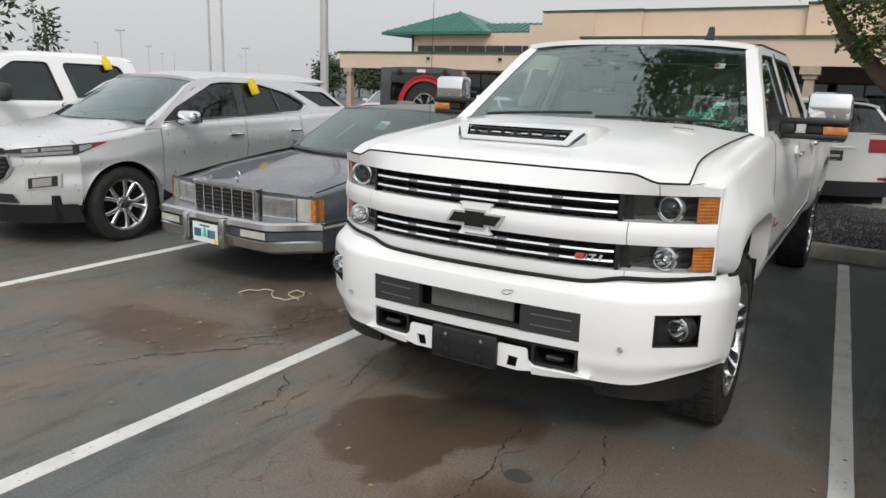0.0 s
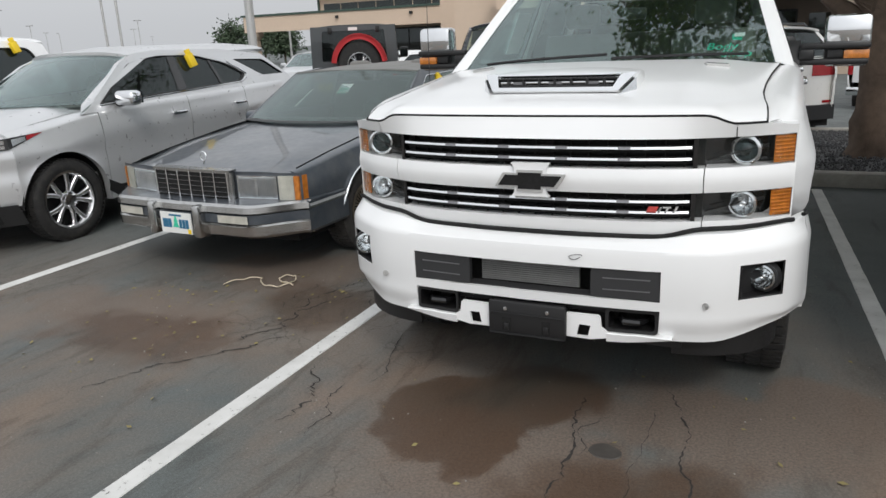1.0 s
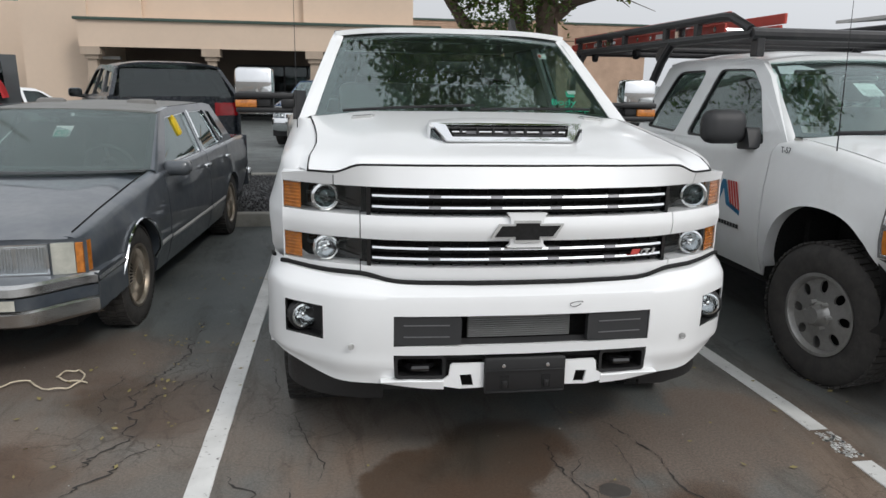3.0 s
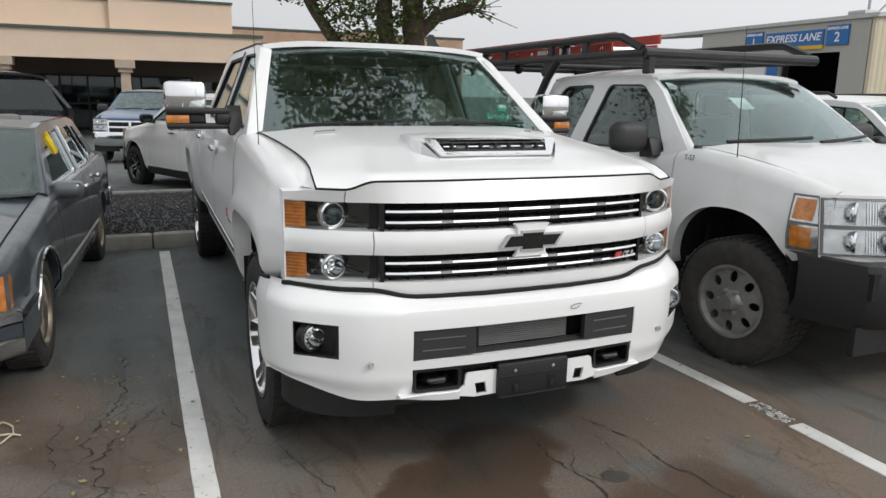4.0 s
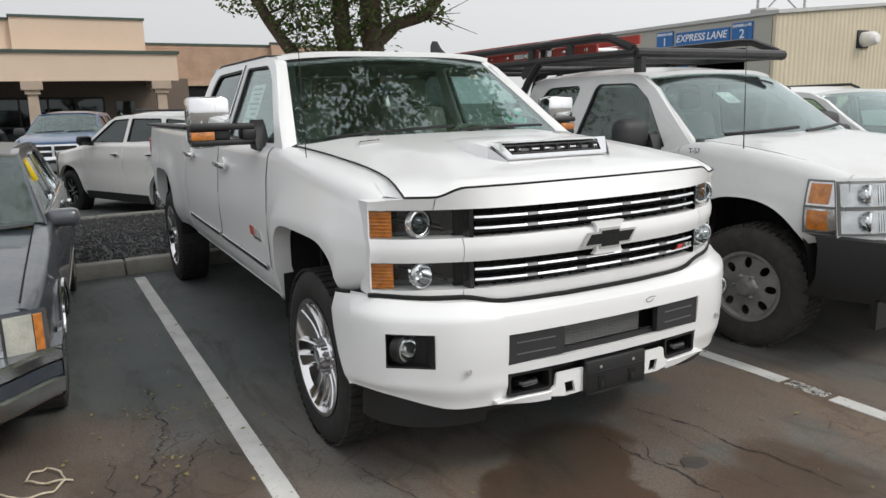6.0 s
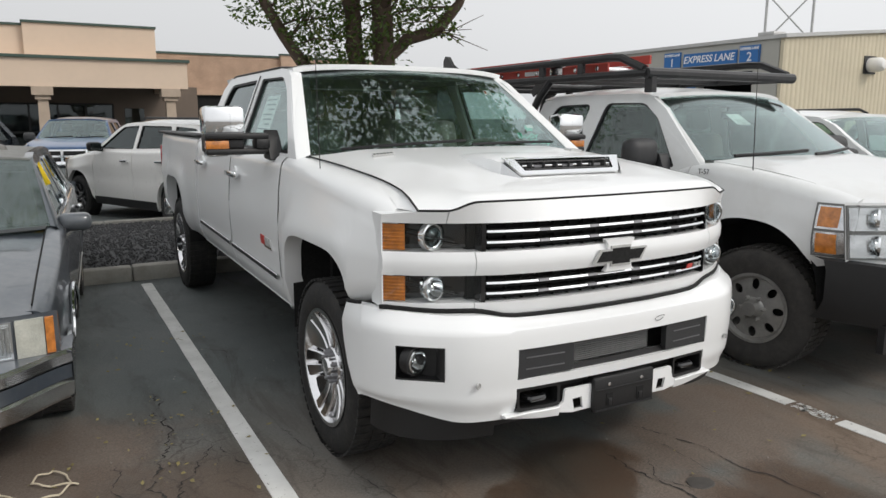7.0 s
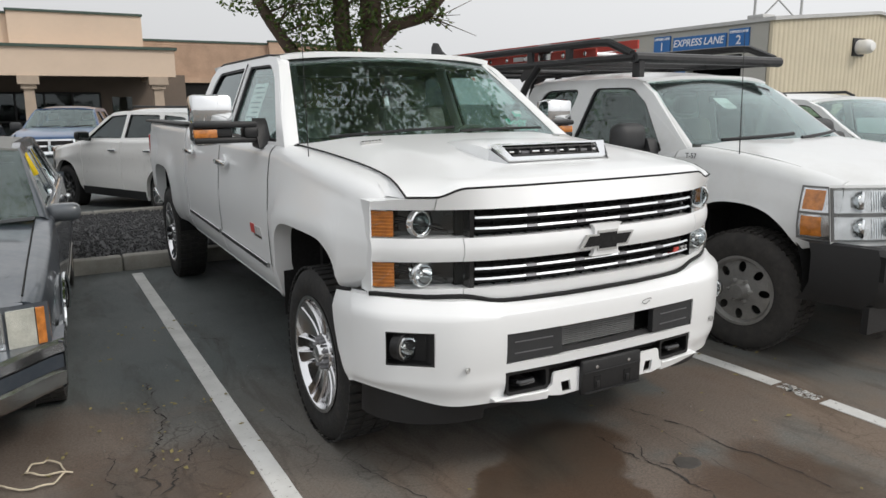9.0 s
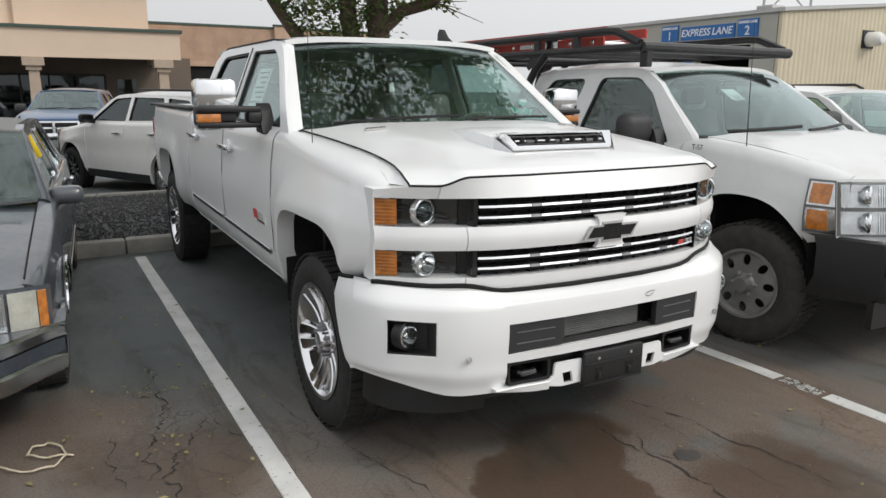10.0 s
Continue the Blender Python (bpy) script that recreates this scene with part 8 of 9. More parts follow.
# ---- family crossovers and wagons ----
def swept_face(t, c, f):
    """Nose with a six-sided chrome-edged grille and lamps that sweep back along the wings."""
    def row(name, mat, w, zs, out, parent=None, label="", thick=0.012):
        bm = B()
        grid(bm, span(-1, 1, 17), zs, lambda u, z: (u * interp(w, z), f.y(u * interp(w, z), z) - out, z), thick)
        return part(name, bm, mat, parent or t, label, None, 30)
    hexa = [(0.60, 0.34), (0.66, 0.44), (0.76, 0.50), (0.85, 0.47)]
    g = row("grille", M_CHROME, [(0.585, 0.33)] + [(z, w + 0.03) for z, w in hexa] + [(0.868, 0.48)], [0.585, 0.60, 0.66, 0.71, 0.76, 0.85, 0.868], 0.016, None, "six-sided dark grille with chrome edge")
    row("grille_back", M_VOID, hexa, [0.602, 0.66, 0.71, 0.76, 0.848], 0.021, g)
    for k in range(6):
        z = 0.622 + k * 0.041
        row("grille_bar", M_GREYPL, [(zz, w - 0.012) for zz, w in hexa], [z, z + 0.018], 0.034, g)
    row("upper_grille", M_BLACK, [(0.88, 0.48), (0.93, 0.44)], [0.882, 0.90, 0.925], 0.018, g)
    f.patch("grille_emblem", -0.075, 0.075, 0.872, 0.908, M_SIGNYELLOW, 0.036, g)
    row("lower_grille", M_BLACK, [(0.43, 0.56), (0.52, 0.50)], [0.435, 0.47, 0.515], 0.014)
    for k in range(4):
        f.patch("lower_bar", -0.50, 0.50, 0.442 + k * 0.019, 0.448 + k * 0.019, M_GREYPL, 0.02)
    for s in (-1, 1):
        bm = B()
        grid(bm, span(0.40, 0.872, 10), [0, 0.5, 1], lambda x, k, s=s: (s * x, f.y(x, 0.9) - 0.012, interp([(0.40, 0.868), (0.6, 0.845), (0.87, 0.873)], x) + k * interp([(0.40, 0.028), (0.6, 0.085), (0.87, 0.092)], x)), 0.012)
        h = part("headlamp", bm, M_GREYPL, t, "narrow swept-back headlamp")
        for x0, x1, k0, k1 in ((0.47, 0.862, 0.10, 0.42), (0.60, 0.70, 0.52, 0.86), (0.715, 0.862, 0.52, 0.86)):
            bm = B()
            grid(bm, span(x0, x1, 9), [k0, k1], lambda x, k, s=s: (s * x, f.y(x, 0.9) - 0.020, interp([(0.40, 0.868), (0.6, 0.845), (0.87, 0.873)], x) + k * interp([(0.40, 0.028), (0.6, 0.085), (0.87, 0.092)], x)), 0.006)
            part("lamp_reflector", bm, M_REFLECTOR if x0 != 0.60 else M_LAMPBACK, h)
        f.patch("daylight_strip", s * 0.45, s * 0.60, 0.858, 0.868, M_REFLECTOR, 0.02, h, skew=-0.01)

        def on_wing(y, z, out, s=s):
            lo = c.low(y)
            return (s * (c.point(y, min(1.0, max(0.0, (z - lo) / (interp(c.ztop, y) - c.drop - lo))))[0] + out), y, z)
        bm = B()
        grid(bm, span(0.54, 0.84, 7), [0, 0.5, 1], lambda y, k: on_wing(y, 0.873 + (y - 0.54) * 0.34 + k * (0.092 - (y - 0.54) * 0.28), 0.010))
        part("lamp_side", bm, M_GREYPL, h)
        bm = B()
        grid(bm, span(0.70, 0.85, 5), [0, 1], lambda y, k: on_wing(y, 0.876 + (y - 0.54) * 0.34 + k * (0.086 - (y - 0.54) * 0.28), 0.014))
        part("side_marker", bm, M_REDLENS, h)
        bm = B()
        grid(bm, span(0.57, 0.69, 5), [0.15, 0.85], lambda y, k: on_wing(y, 0.876 + (y - 0.54) * 0.34 + k * (0.086 - (y - 0.54) * 0.28), 0.014))
        part("lamp_reflector", bm, M_REFLECTOR, h)
        fg = f.patch("fog_pocket", s * 0.60, s * 0.80, 0.545, 0.675, M_STEEL, 0.010, skew=0.03)
        f.patch("fog_inner", s * 0.625, s * 0.785, 0.562, 0.662, M_BLACK, 0.014, fg, skew=0.025)
        f.patch("fog_lamp", s * 0.655, s * 0.76, 0.575, 0.655, M_REFLECTOR, 0.02, fg, skew=0.02)


def crossover(at, label, paint, name="suv", rim="suv", scale=1.0, cladding=True, glass_m=None, rails=False, lamps=True, tall=0.0, category="car", swept=False):
    t = thing(name, label, category, at=at @ Matrix.Diagonal((scale, scale, scale, 1)))
    a = tall
    yf = 0.995 if swept else 0.93
    c = Car(t, paint, [(0.42, 0.845), (0.55, 0.885), (0.8, 0.91), (1.2, 0.918), (3.6, 0.918), (4.3, 0.89), (4.55, 0.83)], [(0.4, 0.42), (0.6, 0.34), (1.4, 0.27), (3.2, 0.27), (4.0, 0.34), (4.55, 0.42)], [(yf, 0.36, 0.425), (3.655, 0.36, 0.415)],
            [(0.42, 0.975), (0.7, 1.02), (1.0, 1.055), (1.35, 1.11), (1.7, 1.13), (3.0, 1.16), (4.3, 1.20), (4.55, 1.19)],
            [(0.42, 0.74), (1.0, 0.76), (1.4, 0.79), (1.7, 0.845), (4.3, 0.82), (4.55, 0.78)], drop=0.08, flare=0.02,
            bulge=((0.0, 0.06), (0.2, 0.03), (0.4, 0.012), (0.62, 0.022), (0.78, 0.0), (1.0, 0.03)))
    for s in (-1, 1):
        c.side(s, [("fender", 0.565 if swept else 0.425, 1.45, None), ("front_door", 1.455, 2.60, None), ("rear_door", 2.605, 3.52, None), ("rear_quarter", 3.525, 4.55, None)], 0.06)
        if cladding:
            c.strip("sill_cladding", s, 1.42, 3.2, 0.0, 0.16, M_BLACK, 0.012)
        c.handle(s, 2.42, 0.985, M_CHROME)
        c.handle(s, 3.38, 1.0, M_CHROME)
        c.strip("belt_trim", s, 1.65, 3.5, 1.82, 1.99, M_CHROME, 0.006)
        door_mirror(t, s, 0.84, 1.72, 1.19, M_CHROME if swept else M_BLACK if rails else paint, 0.25 if swept else 0.2, 0.14)
        for y in (yf, 3.655):
            wheel(t, s * 0.905, y, 0.36 if swept else 0.345, 0.225, 0.25 if swept else 0.225, rim)
    c.liner(0.45)
    hz = [(0.3, 0.965), (0.45, 0.98), (0.7, 1.02), (1.0, 1.06), (1.4, 1.115)]
    hm = [(0.2, 0.95), (0.32, 1.0), (0.5, 1.045), (0.8, 1.09), (1.1, 1.12), (1.45, 1.145)]
    if swept:
        hm = [(y, z + 0.03 * smooth01(0.2, 1.2, y)) for y, z in hm]
    c.panel("bonnet", [(0.2, 0.70), (0.5, 0.745), (1.0, 0.755), (1.45, 0.785)], [0.18, 0.21, 0.26, 0.34, 0.48, 0.65, 0.85, 1.05, 1.22, 1.36], hz, hm, nx=31, crown=0.6, front=lambda x, y: 0.24 * (abs(x) / 0.74) ** 2.4 * (1 - smooth01(0.18, 0.8, y)) - smooth01(0.9, 1.36, y) * 0.14 * (1 - (x / 0.79) ** 2), thick=0.015)
    f = Face(t, paint, 0.892, 0.40, 0.985, 0.515, 0.05, 0.04, power=3.2) if swept else Face(t, paint, 0.875, 0.40, 0.985, 0.36, 0.06, 0.16)
    if swept:
        def wide(z):
            lo = c.low(0.568)
            return c.point(0.568, min(1.0, max(0.0, (z - lo) / (interp(c.ztop, 0.568) - c.drop - lo))))[0] - (0.10 * smooth01(0.93, 0.995, z))
        bm = B()
        grid(bm, span(-1, 1, 45), span(0.40, 0.995, 14), lambda u, z: (u * wide(z), f.y(u * 0.892, z) + 0.05 * smooth01(0.94, 0.995, z), z))
        part("nose_panel", bm, paint, t, "", None, 60)
        swept_face(t, c, f)
    else:
        f.skin("nose_panel", span(0.40, 0.985, 9))
    if lamps and not swept:
        g = f.patch("grille", -0.46, 0.46, 0.66, 0.90, M_VOID, 0.01, label="dark barred grille with chrome edge")
        for k in range(5):
            f.patch("grille_bar", -0.44, 0.44, 0.675 + k * 0.045, 0.695 + k * 0.045, M_GREYPL, 0.022, g)
        f.patch("grille_trim", -0.50, 0.50, 0.895, 0.912, M_CHROME, 0.026, g)
        f.patch("grille_trim", -0.40, 0.40, 0.645, 0.66, M_CHROME, 0.026, g)
        f.patch("grille_emblem", -0.07, 0.07, 0.845, 0.88, M_SIGNYELLOW, 0.036, g)
        f.patch("lower_grille", -0.5, 0.5, 0.44, 0.54, M_BLACK, 0.012)
        for s in (-1, 1):
            h = f.patch("headlamp", s * 0.44, s * 0.855, 0.845, 0.925, M_GLOSSBLACK, 0.012, label="narrow swept-back headlamp", skew=0.045)
            f.patch("lamp_reflector", s * 0.55, s * 0.72, 0.865, 0.915, M_REFLECTOR, 0.018, h, skew=0.02)
            f.patch("amber_marker", s * 0.76, s * 0.86, 0.90, 0.955, M_AMBER, 0.019, h, skew=0.015)
            lens = f.patch("lamp_lens", s * 0.438, s * 0.858, 0.842, 0.93, M_LENS, 0.026, h, skew=0.045)
            lens.visible_shadow = False
            fg = f.patch("fog_pocket", s * 0.58, s * 0.80, 0.545, 0.665, M_GREYPL, 0.008, skew=0.03)
            f.patch("fog_lamp", s * 0.66, s * 0.79, 0.56, 0.66, M_REFLECTOR, 0.016, fg, skew=0.03)
    bm = B()
    grid(bm, span(-0.88, 0.88, 31), [0.24, 0.42], lambda x, z: (x, f.y(min(0.87, abs(x)), 0.40) - 0.012 + (0.42 - z) * 0.35, z), 0.0)
    part("bumper_skirt", bm, M_BLACK if cladding else paint, t)
    # glasshouse
    ws = ((0.80, 1.47, 1.135), (0.66, 2.16, 1.52 + a), 0.30, 0.10)
    roof = (2.16, 4.22, 1.535 + a, 1.615 + a)
    ol = [(1.40, 1.08), (1.48, 1.12), (2.02, 1.47 + a), (2.22, 1.545 + a), (2.5, 1.565 + a), (3.7, 1.545 + a), (4.15, 1.50 + a), (4.50, 1.22), (4.50, 1.12)]
    w1 = rounded([(1.62, 1.15), (2.15, 1.49 + a), (2.58, 1.515 + a), (2.58, 1.165)], [0.02, 0.05, 0.02, 0.02])
    w2 = rounded([(2.66, 1.17), (2.66, 1.515 + a), (3.15, 1.50 + a), (3.56, 1.25), (3.50, 1.20)], [0.02, 0.02, 0.06, 0.04, 0.02])
    w3 = rounded([(3.78, 1.23), (3.42, 1.48 + a), (4.05, 1.455 + a), (4.30, 1.24)], [0.02, 0.04, 0.05, 0.02])
    if rails:
        w2 = rounded([(2.66, 1.17), (2.66, 1.515 + a), (3.44, 1.51 + a), (3.54, 1.20)], [0.02, 0.02, 0.04, 0.03])
        w3 = rounded([(3.64, 1.21), (3.54, 1.51 + a), (4.06, 1.48 + a), (4.34, 1.24)], [0.02, 0.03, 0.06, 0.03])
    wins = [w1, w2, w3]
    if swept:
        ol = [(1.28, 1.08), (1.38, 1.13), (1.92, 1.50), (2.12, 1.58), (2.45, 1.61), (3.4, 1.59), (4.1, 1.52), (4.50, 1.24), (4.50, 1.12)]
        dlo = rounded([(1.50, 1.145), (2.02, 1.495), (2.42, 1.555), (2.95, 1.545), (3.42, 1.44), (3.68, 1.30), (3.58, 1.225)], [0.02, 0.06, 0.1, 0.1, 0.1, 0.03, 0.05])
        wins = [dlo, rounded([(3.98, 1.27), (3.56, 1.475), (4.10, 1.455), (4.40, 1.27)], [0.02, 0.03, 0.05, 0.02])]
        ws = ((0.80, 1.36, 1.165), (0.66, 2.06, 1.56), 0.30, 0.10)
        roof = (2.06, 4.22, 1.575, 1.665)
        xo = lambda b: 0.865 - (b - 1.12) * 0.36 - 0.02 * ((b - 1.12) / 0.5) ** 2
        for s in (-1, 1):
            for pts in ([(2.55, 1.18), (2.58, 1.55), (2.68, 1.55), (2.68, 1.19)], [(3.22, 1.21), (3.15, 1.50), (3.19, 1.49), (3.26, 1.21)]):
                bm = B()
                prism(bm, pts, 0.012, lambda y, z, h, s=s: (s * (xo(z) - 0.012 - h), y, z))
                part("black_pillar", bm, M_GLOSSBLACK, t, "", False)
            bm = B()
            tube(bm, [(s * (xo(z) + 0.004), y, z) for y, z in ((1.50, 1.138), (2.3, 1.168), (3.1, 1.20), (3.56, 1.218), (3.66, 1.26), (3.70, 1.30), (3.60, 1.36), (3.43, 1.45))], 0.008, 6)
            part("window_trim", bm, M_CHROME, t, "chrome line under the side windows")
    c.cab(1.12, 0.36, 0.865, ol, wins, ws, roof, glass_m or M_GLASS_DARK, ((0.72, 4.53, 1.18), (0.64, 4.20, 1.50 + a), 0.05))
    bm = B()
    grid(bm, span(-1, 1, 13), [0, 1], lambda u, k: (u * 0.79, 1.46 - 0.30 * (1 - u * u) - 0.08 * (1 - k), 1.122 + 0.012 * k))
    part("cowl", bm, M_BLACK, t)
    r = Face(t, paint, 0.85, 0.40, 1.20, 0.12, 4.60, 0.02, -1)
    r.skin("tailgate")
    r.patch("rear_bumper", -0.84, 0.84, 0.36, 0.56, M_BLACK if cladding else paint, 0.05)
    pl = r.patch("number_plate", -0.16, 0.16, 0.82, 0.96, M_DARKTEXT if rails else M_PAPER, 0.008)
    if rails:
        r.patch("plate_bar", -0.12, 0.12, 0.87, 0.91, M_STEEL, 0.012, pl)
        r.patch("plate_bar", -0.09, 0.09, 0.83, 0.842, M_STEEL, 0.012, pl)
        r.patch("handle_bar", -0.30, 0.30, 0.985, 1.01, paint, 0.022)
        for s in (-1, 1):
            r.patch("reflector", s * 0.66, s * 0.80, 0.58, 0.62, M_REDLENS, 0.014)
    for s in (-1, 1):
        r.patch("tail_lamp", s * 0.48, s * 0.84, 0.94, 1.12, M_REDLENS, 0.012)
        if rails:
            bm = B()
            tube(bm, [(s * 0.60, 2.5, 1.585 + a), (s * 0.60, 2.6, 1.63 + a), (s * 0.60, 3.95, 1.62 + a), (s * 0.60, 4.05, 1.57 + a)], 0.016, 6)
            part("roof_rail", bm, M_BLACK, t)
    under(t, 0.78, 0.35, 4.5, 0.27, 0.5)
    # engine bay shade painted by a near-black fill
    box_part("engine_block", t, M_VOID, -0.5, 0.5, 0.4, 1.35, 0.35, 0.92)
    box_part("cabin_floor", t, M_TRIMGREY, -0.8, 0.8, 1.3, 4.45, 0.5, 0.54)
    box_part("dashboard", t, M_TRIMGREY, -0.76, 0.76, 1.45, 1.85, 0.8, 1.12, 0.06)
    for x in (-0.38, 0.38):
        seat(t, x, 2.3, 0.78, 0.5)
    seat(t, 0, 3.2, 0.78, 1.3)
    steering_wheel(t, 0.38, 1.95, 1.06)
    return t


# ---- boxy off-roader seen from behind ----
def off_roader(at):
    t = thing("off_roader", "slate-grey boxy off-roader with red-edged spare wheel", "car", at=at)
    P = M_JEEP
    c = Car(t, P, [(0.5, 0.78), (4.1, 0.78)], [(0.5, 0.6), (4.1, 0.55)], [(0.75, 0.42, 0.46), (3.3, 0.42, 0.46)], [(0.5, 1.12), (1.3, 1.17), (4.1, 1.20)], [(0.5, 0.70), (4.1, 0.74)], drop=0.06, flare=0.01)
    for s in (-1, 1):
        c.side(s, [("fender", 0.5, 1.4, None), ("front_door", 1.405, 2.3, None), ("rear_door", 2.305, 3.1, None), ("rear_quarter", 3.105, 4.1, None)], 0.05)
        for y in (0.75, 3.3):
            wheel(t, s * 0.92, y, 0.41, 0.27, 0.22, "plain")
            bm = B()
            grid(bm, span(0.1, math.pi - 0.1, 13), [0.76, 0.94], lambda a, x, s=s, y=y: (s * x, y - 0.5 * math.cos(a), 0.42 + 0.5 * math.sin(a)), 0.03)
            part("arch_flare", bm, M_BLACK, t)
        box_part("tail_lamp", t, M_REDLENS, min(s * 0.62, s * 0.78), max(s * 0.62, s * 0.78), 4.10, 4.16, 0.92, 1.12, 0.01)
        door_mirror(t, s, 0.76, 1.5, 1.30, M_BLACK, 0.18, 0.2)
    c.liner(0.4)
    c.panel("bonnet", [(0.3, 0.70), (1.4, 0.72)], span(0.3, 1.4, 8), [(0.3, 1.10), (1.4, 1.17)], [(0.3, 1.14), (1.4, 1.21)])
    box_part("grille", t, P, -0.68, 0.68, 0.28, 0.34, 0.62, 1.1, 0.02)
    ol = [(1.42, 1.16), (1.66, 1.70), (1.75, 1.76), (4.04, 1.76), (4.10, 1.70), (4.12, 1.16)]
    ws = [rounded([(1.62, 1.22), (1.80, 1.66), (2.25, 1.66), (2.25, 1.22)], 0.03), rounded([(2.36, 1.22), (2.36, 1.66), (3.02, 1.66), (3.02, 1.22)], 0.03), rounded([(3.14, 1.22), (3.14, 1.66), (3.95, 1.66), (3.95, 1.22)], 0.05)]
    c.cab(1.18, 0.04, 0.79, ol, ws, ((0.68, 1.44, 1.22), (0.64, 1.66, 1.72), 0.02, 0.02), (1.68, 4.12, 1.75, 1.80), M_GLASS_DARK, None)
    back = B()
    holed(back, [(-0.77, 0.6), (0.77, 0.6), (0.79, 1.18), (0.775, 1.77), (-0.775, 1.77), (-0.79, 1.18)], [rounded([(-0.60, 1.22), (0.60, 1.22), (0.57, 1.70), (-0.57, 1.70)], 0.04)], 0.05, lambda a, b, h: (a, 4.08 + h, b))
    part("tailgate", back, P, t, "", False)
    box_part("rear_window", t, M_GLASS_DARK, -0.6, 0.6, 4.10, 4.105, 1.2, 1.71)
    box_part("rear_bumper", t, M_BLACK, -0.80, 0.80, 4.12, 4.28, 0.50, 0.68, 0.03)
    # spare wheel on the tailgate
    sm = Matrix.Translation((-0.10, 4.28, 1.14)) @ pose(0, 0, 0, -90)
    bm = B()
    lathe(bm, [(0.20, -0.13), (0.36, -0.13), (0.395, -0.08), (0.40, 0.0), (0.395, 0.08), (0.36, 0.12), (0.23, 0.125), (0.21, 0.10)], sm, 48)
    sp = part("spare_wheel", bm, M_RUBBER, t)
    bm = B()
    lathe(bm, [(0.22, 0.10), (0.205, 0.11), (0.19, 0.04), (0, 0.03)], sm, 40)
    part("rim", bm, M_GLOSSBLACK, sp)
    for k in range(5):
        bm = B()
        a = 2 * math.pi * k / 5 + math.pi / 2
        for d in (-0.16, 0.16):
            tube(bm, [sm @ Vector((0.06 * math.cos(a), 0.06 * math.sin(a), 0.10)), sm @ Vector((0.20 * math.cos(a + d), 0.20 * math.sin(a + d), 0.105))], 0.018, 6)
        part("spoke", bm, M_ALU, sp)
    bm = B()
    tube(bm, [sm @ Vector((0.215 * math.cos(a), 0.215 * math.sin(a), 0.11)) for a in span(0, 2 * math.pi, 33)], 0.012, 6, False)
    part("rim_edge", bm, M_ALU, sp)
    # red arched guard round the top of the spare
    bm = B()
    grid(bm, span(radians(8), radians(172), 21), [-0.12, 0.13], lambda a, h: tuple(sm @ Vector((0.46 * math.cos(a), -0.46 * math.sin(a), h))), 0.05)
    grid(bm, span(radians(8), radians(172), 21), [0.42, 0.50], lambda a, r: tuple(sm @ Vector((r * math.cos(a), -r * math.sin(a), 0.13))), 0.02)
    part("spare_guard", bm, M_RED, t, "bright red arched guard over the spare wheel")
    box_part("brake_light", t, M_PAPER, -0.08, 0.08, 4.13, 4.17, 1.70, 1.75)
    box_part("number_plate", t, M_YELLOW, 0.45, 0.72, 4.13, 4.15, 0.76, 0.88)
    for x in (-0.45, 0.42):
        box_part("window_hinge", t, M_BLACK, x - 0.04, x + 0.04, 4.12, 4.16, 1.66, 1.76, 0.01)
    under(t, 0.6, 0.3, 4.1, 0.4, 0.7)
    box_part("cabin_floor", t, M_VOID, -0.7, 0.7, 1.4, 4.05, 0.7, 0.75)
    for x in (-0.35, 0.35):
        seat(t, x, 2.2, 0.95, 0.5)
    return t


def at_lot(x, y, rz=0.0):
    return pose(x, y, lot_z(y), 0, 0, rz)


old_sedan(pose(-3.009, 1.131, 0, 0, 0, -3.6))
lettered_pickup()
crossover(pose(-5.68, 0.66, 0), "silver compact crossover with chrome mirrors and bright alloy wheels", M_SILVER, swept=True)
work_pickup(pose(-8.62, 0.08, 0), "white crew-cab pickup with dark tinted windows", M_WHITE, 4.05, "suv", M_WHITE, glass_m=M_GLASS_DARK)
off_roader(at_lot(-8.16, 12.86, 207) @ Matrix.Diagonal((1.0, 1.0, 1.13, 1)))
crossover(at_lot(-1.11, 13.08, -156), "ivory white crossover with black wheels parked across", M_PEARL, rim="black", scale=1.05, rails=True)
crossover(at_lot(-5.48, 14.9, 203), "large black-blue wagon with tinted rear glass", M_DARKCAR, scale=1.22, tall=0.05, cladding=False)
crossover(pose(5.75, 0.25, 0), "white crossover with black roof rails", M_WHITE, scale=1.05, rails=True, glass_m=M_GLASS)
work_pickup(at_lot(-1.7, 17.6, -14), "blue full-size pickup with chrome grille", M_BLUE, 3.9, "suv", M_CHROME)
crossover(at_lot(-13.8, 17.5, 12), "pale old station wagon parked far off", M_SILVER, rim="plain", cladding=False, lamps=False)
crossover(at_lot(-10.5, 20.5, 175), "bright blue parked hatchback", M_BLUE, rim="plain", lamps=False)
crossover(at_lot(-9.9, 24.5, 70), "dark grey parked sedan near the entrance", M_JEEP, rim="plain", lamps=False)
crossover(at_lot(-7.6, 19.0, 150), "white hatchback parked behind a wagon", M_WHITE, rim="plain", lamps=False)
work_pickup(at_lot(4.6, 20.0, 165), "white pickup parked by the block wing", M_WHITE, 3.45, "suv", M_CHROME)
crossover(at_lot(27.0, 14.0, 110), "dark parked crossover beside the shed", M_DARKCAR, rim="plain", lamps=False)
crossover(at_lot(23.5, 11.5, 110), "white parked crossover beside the shed", M_WHITE, rim="plain", lamps=False)
crossover(at_lot(8.6, 12.5, 180), "white panel van standing behind the island", M_WHITE, rim="plain", tall=0.42, cladding=False, lamps=False, category="van", name="van")
yellow_tag(-2.125, 3.80, 1.185, 1, 0, 22)
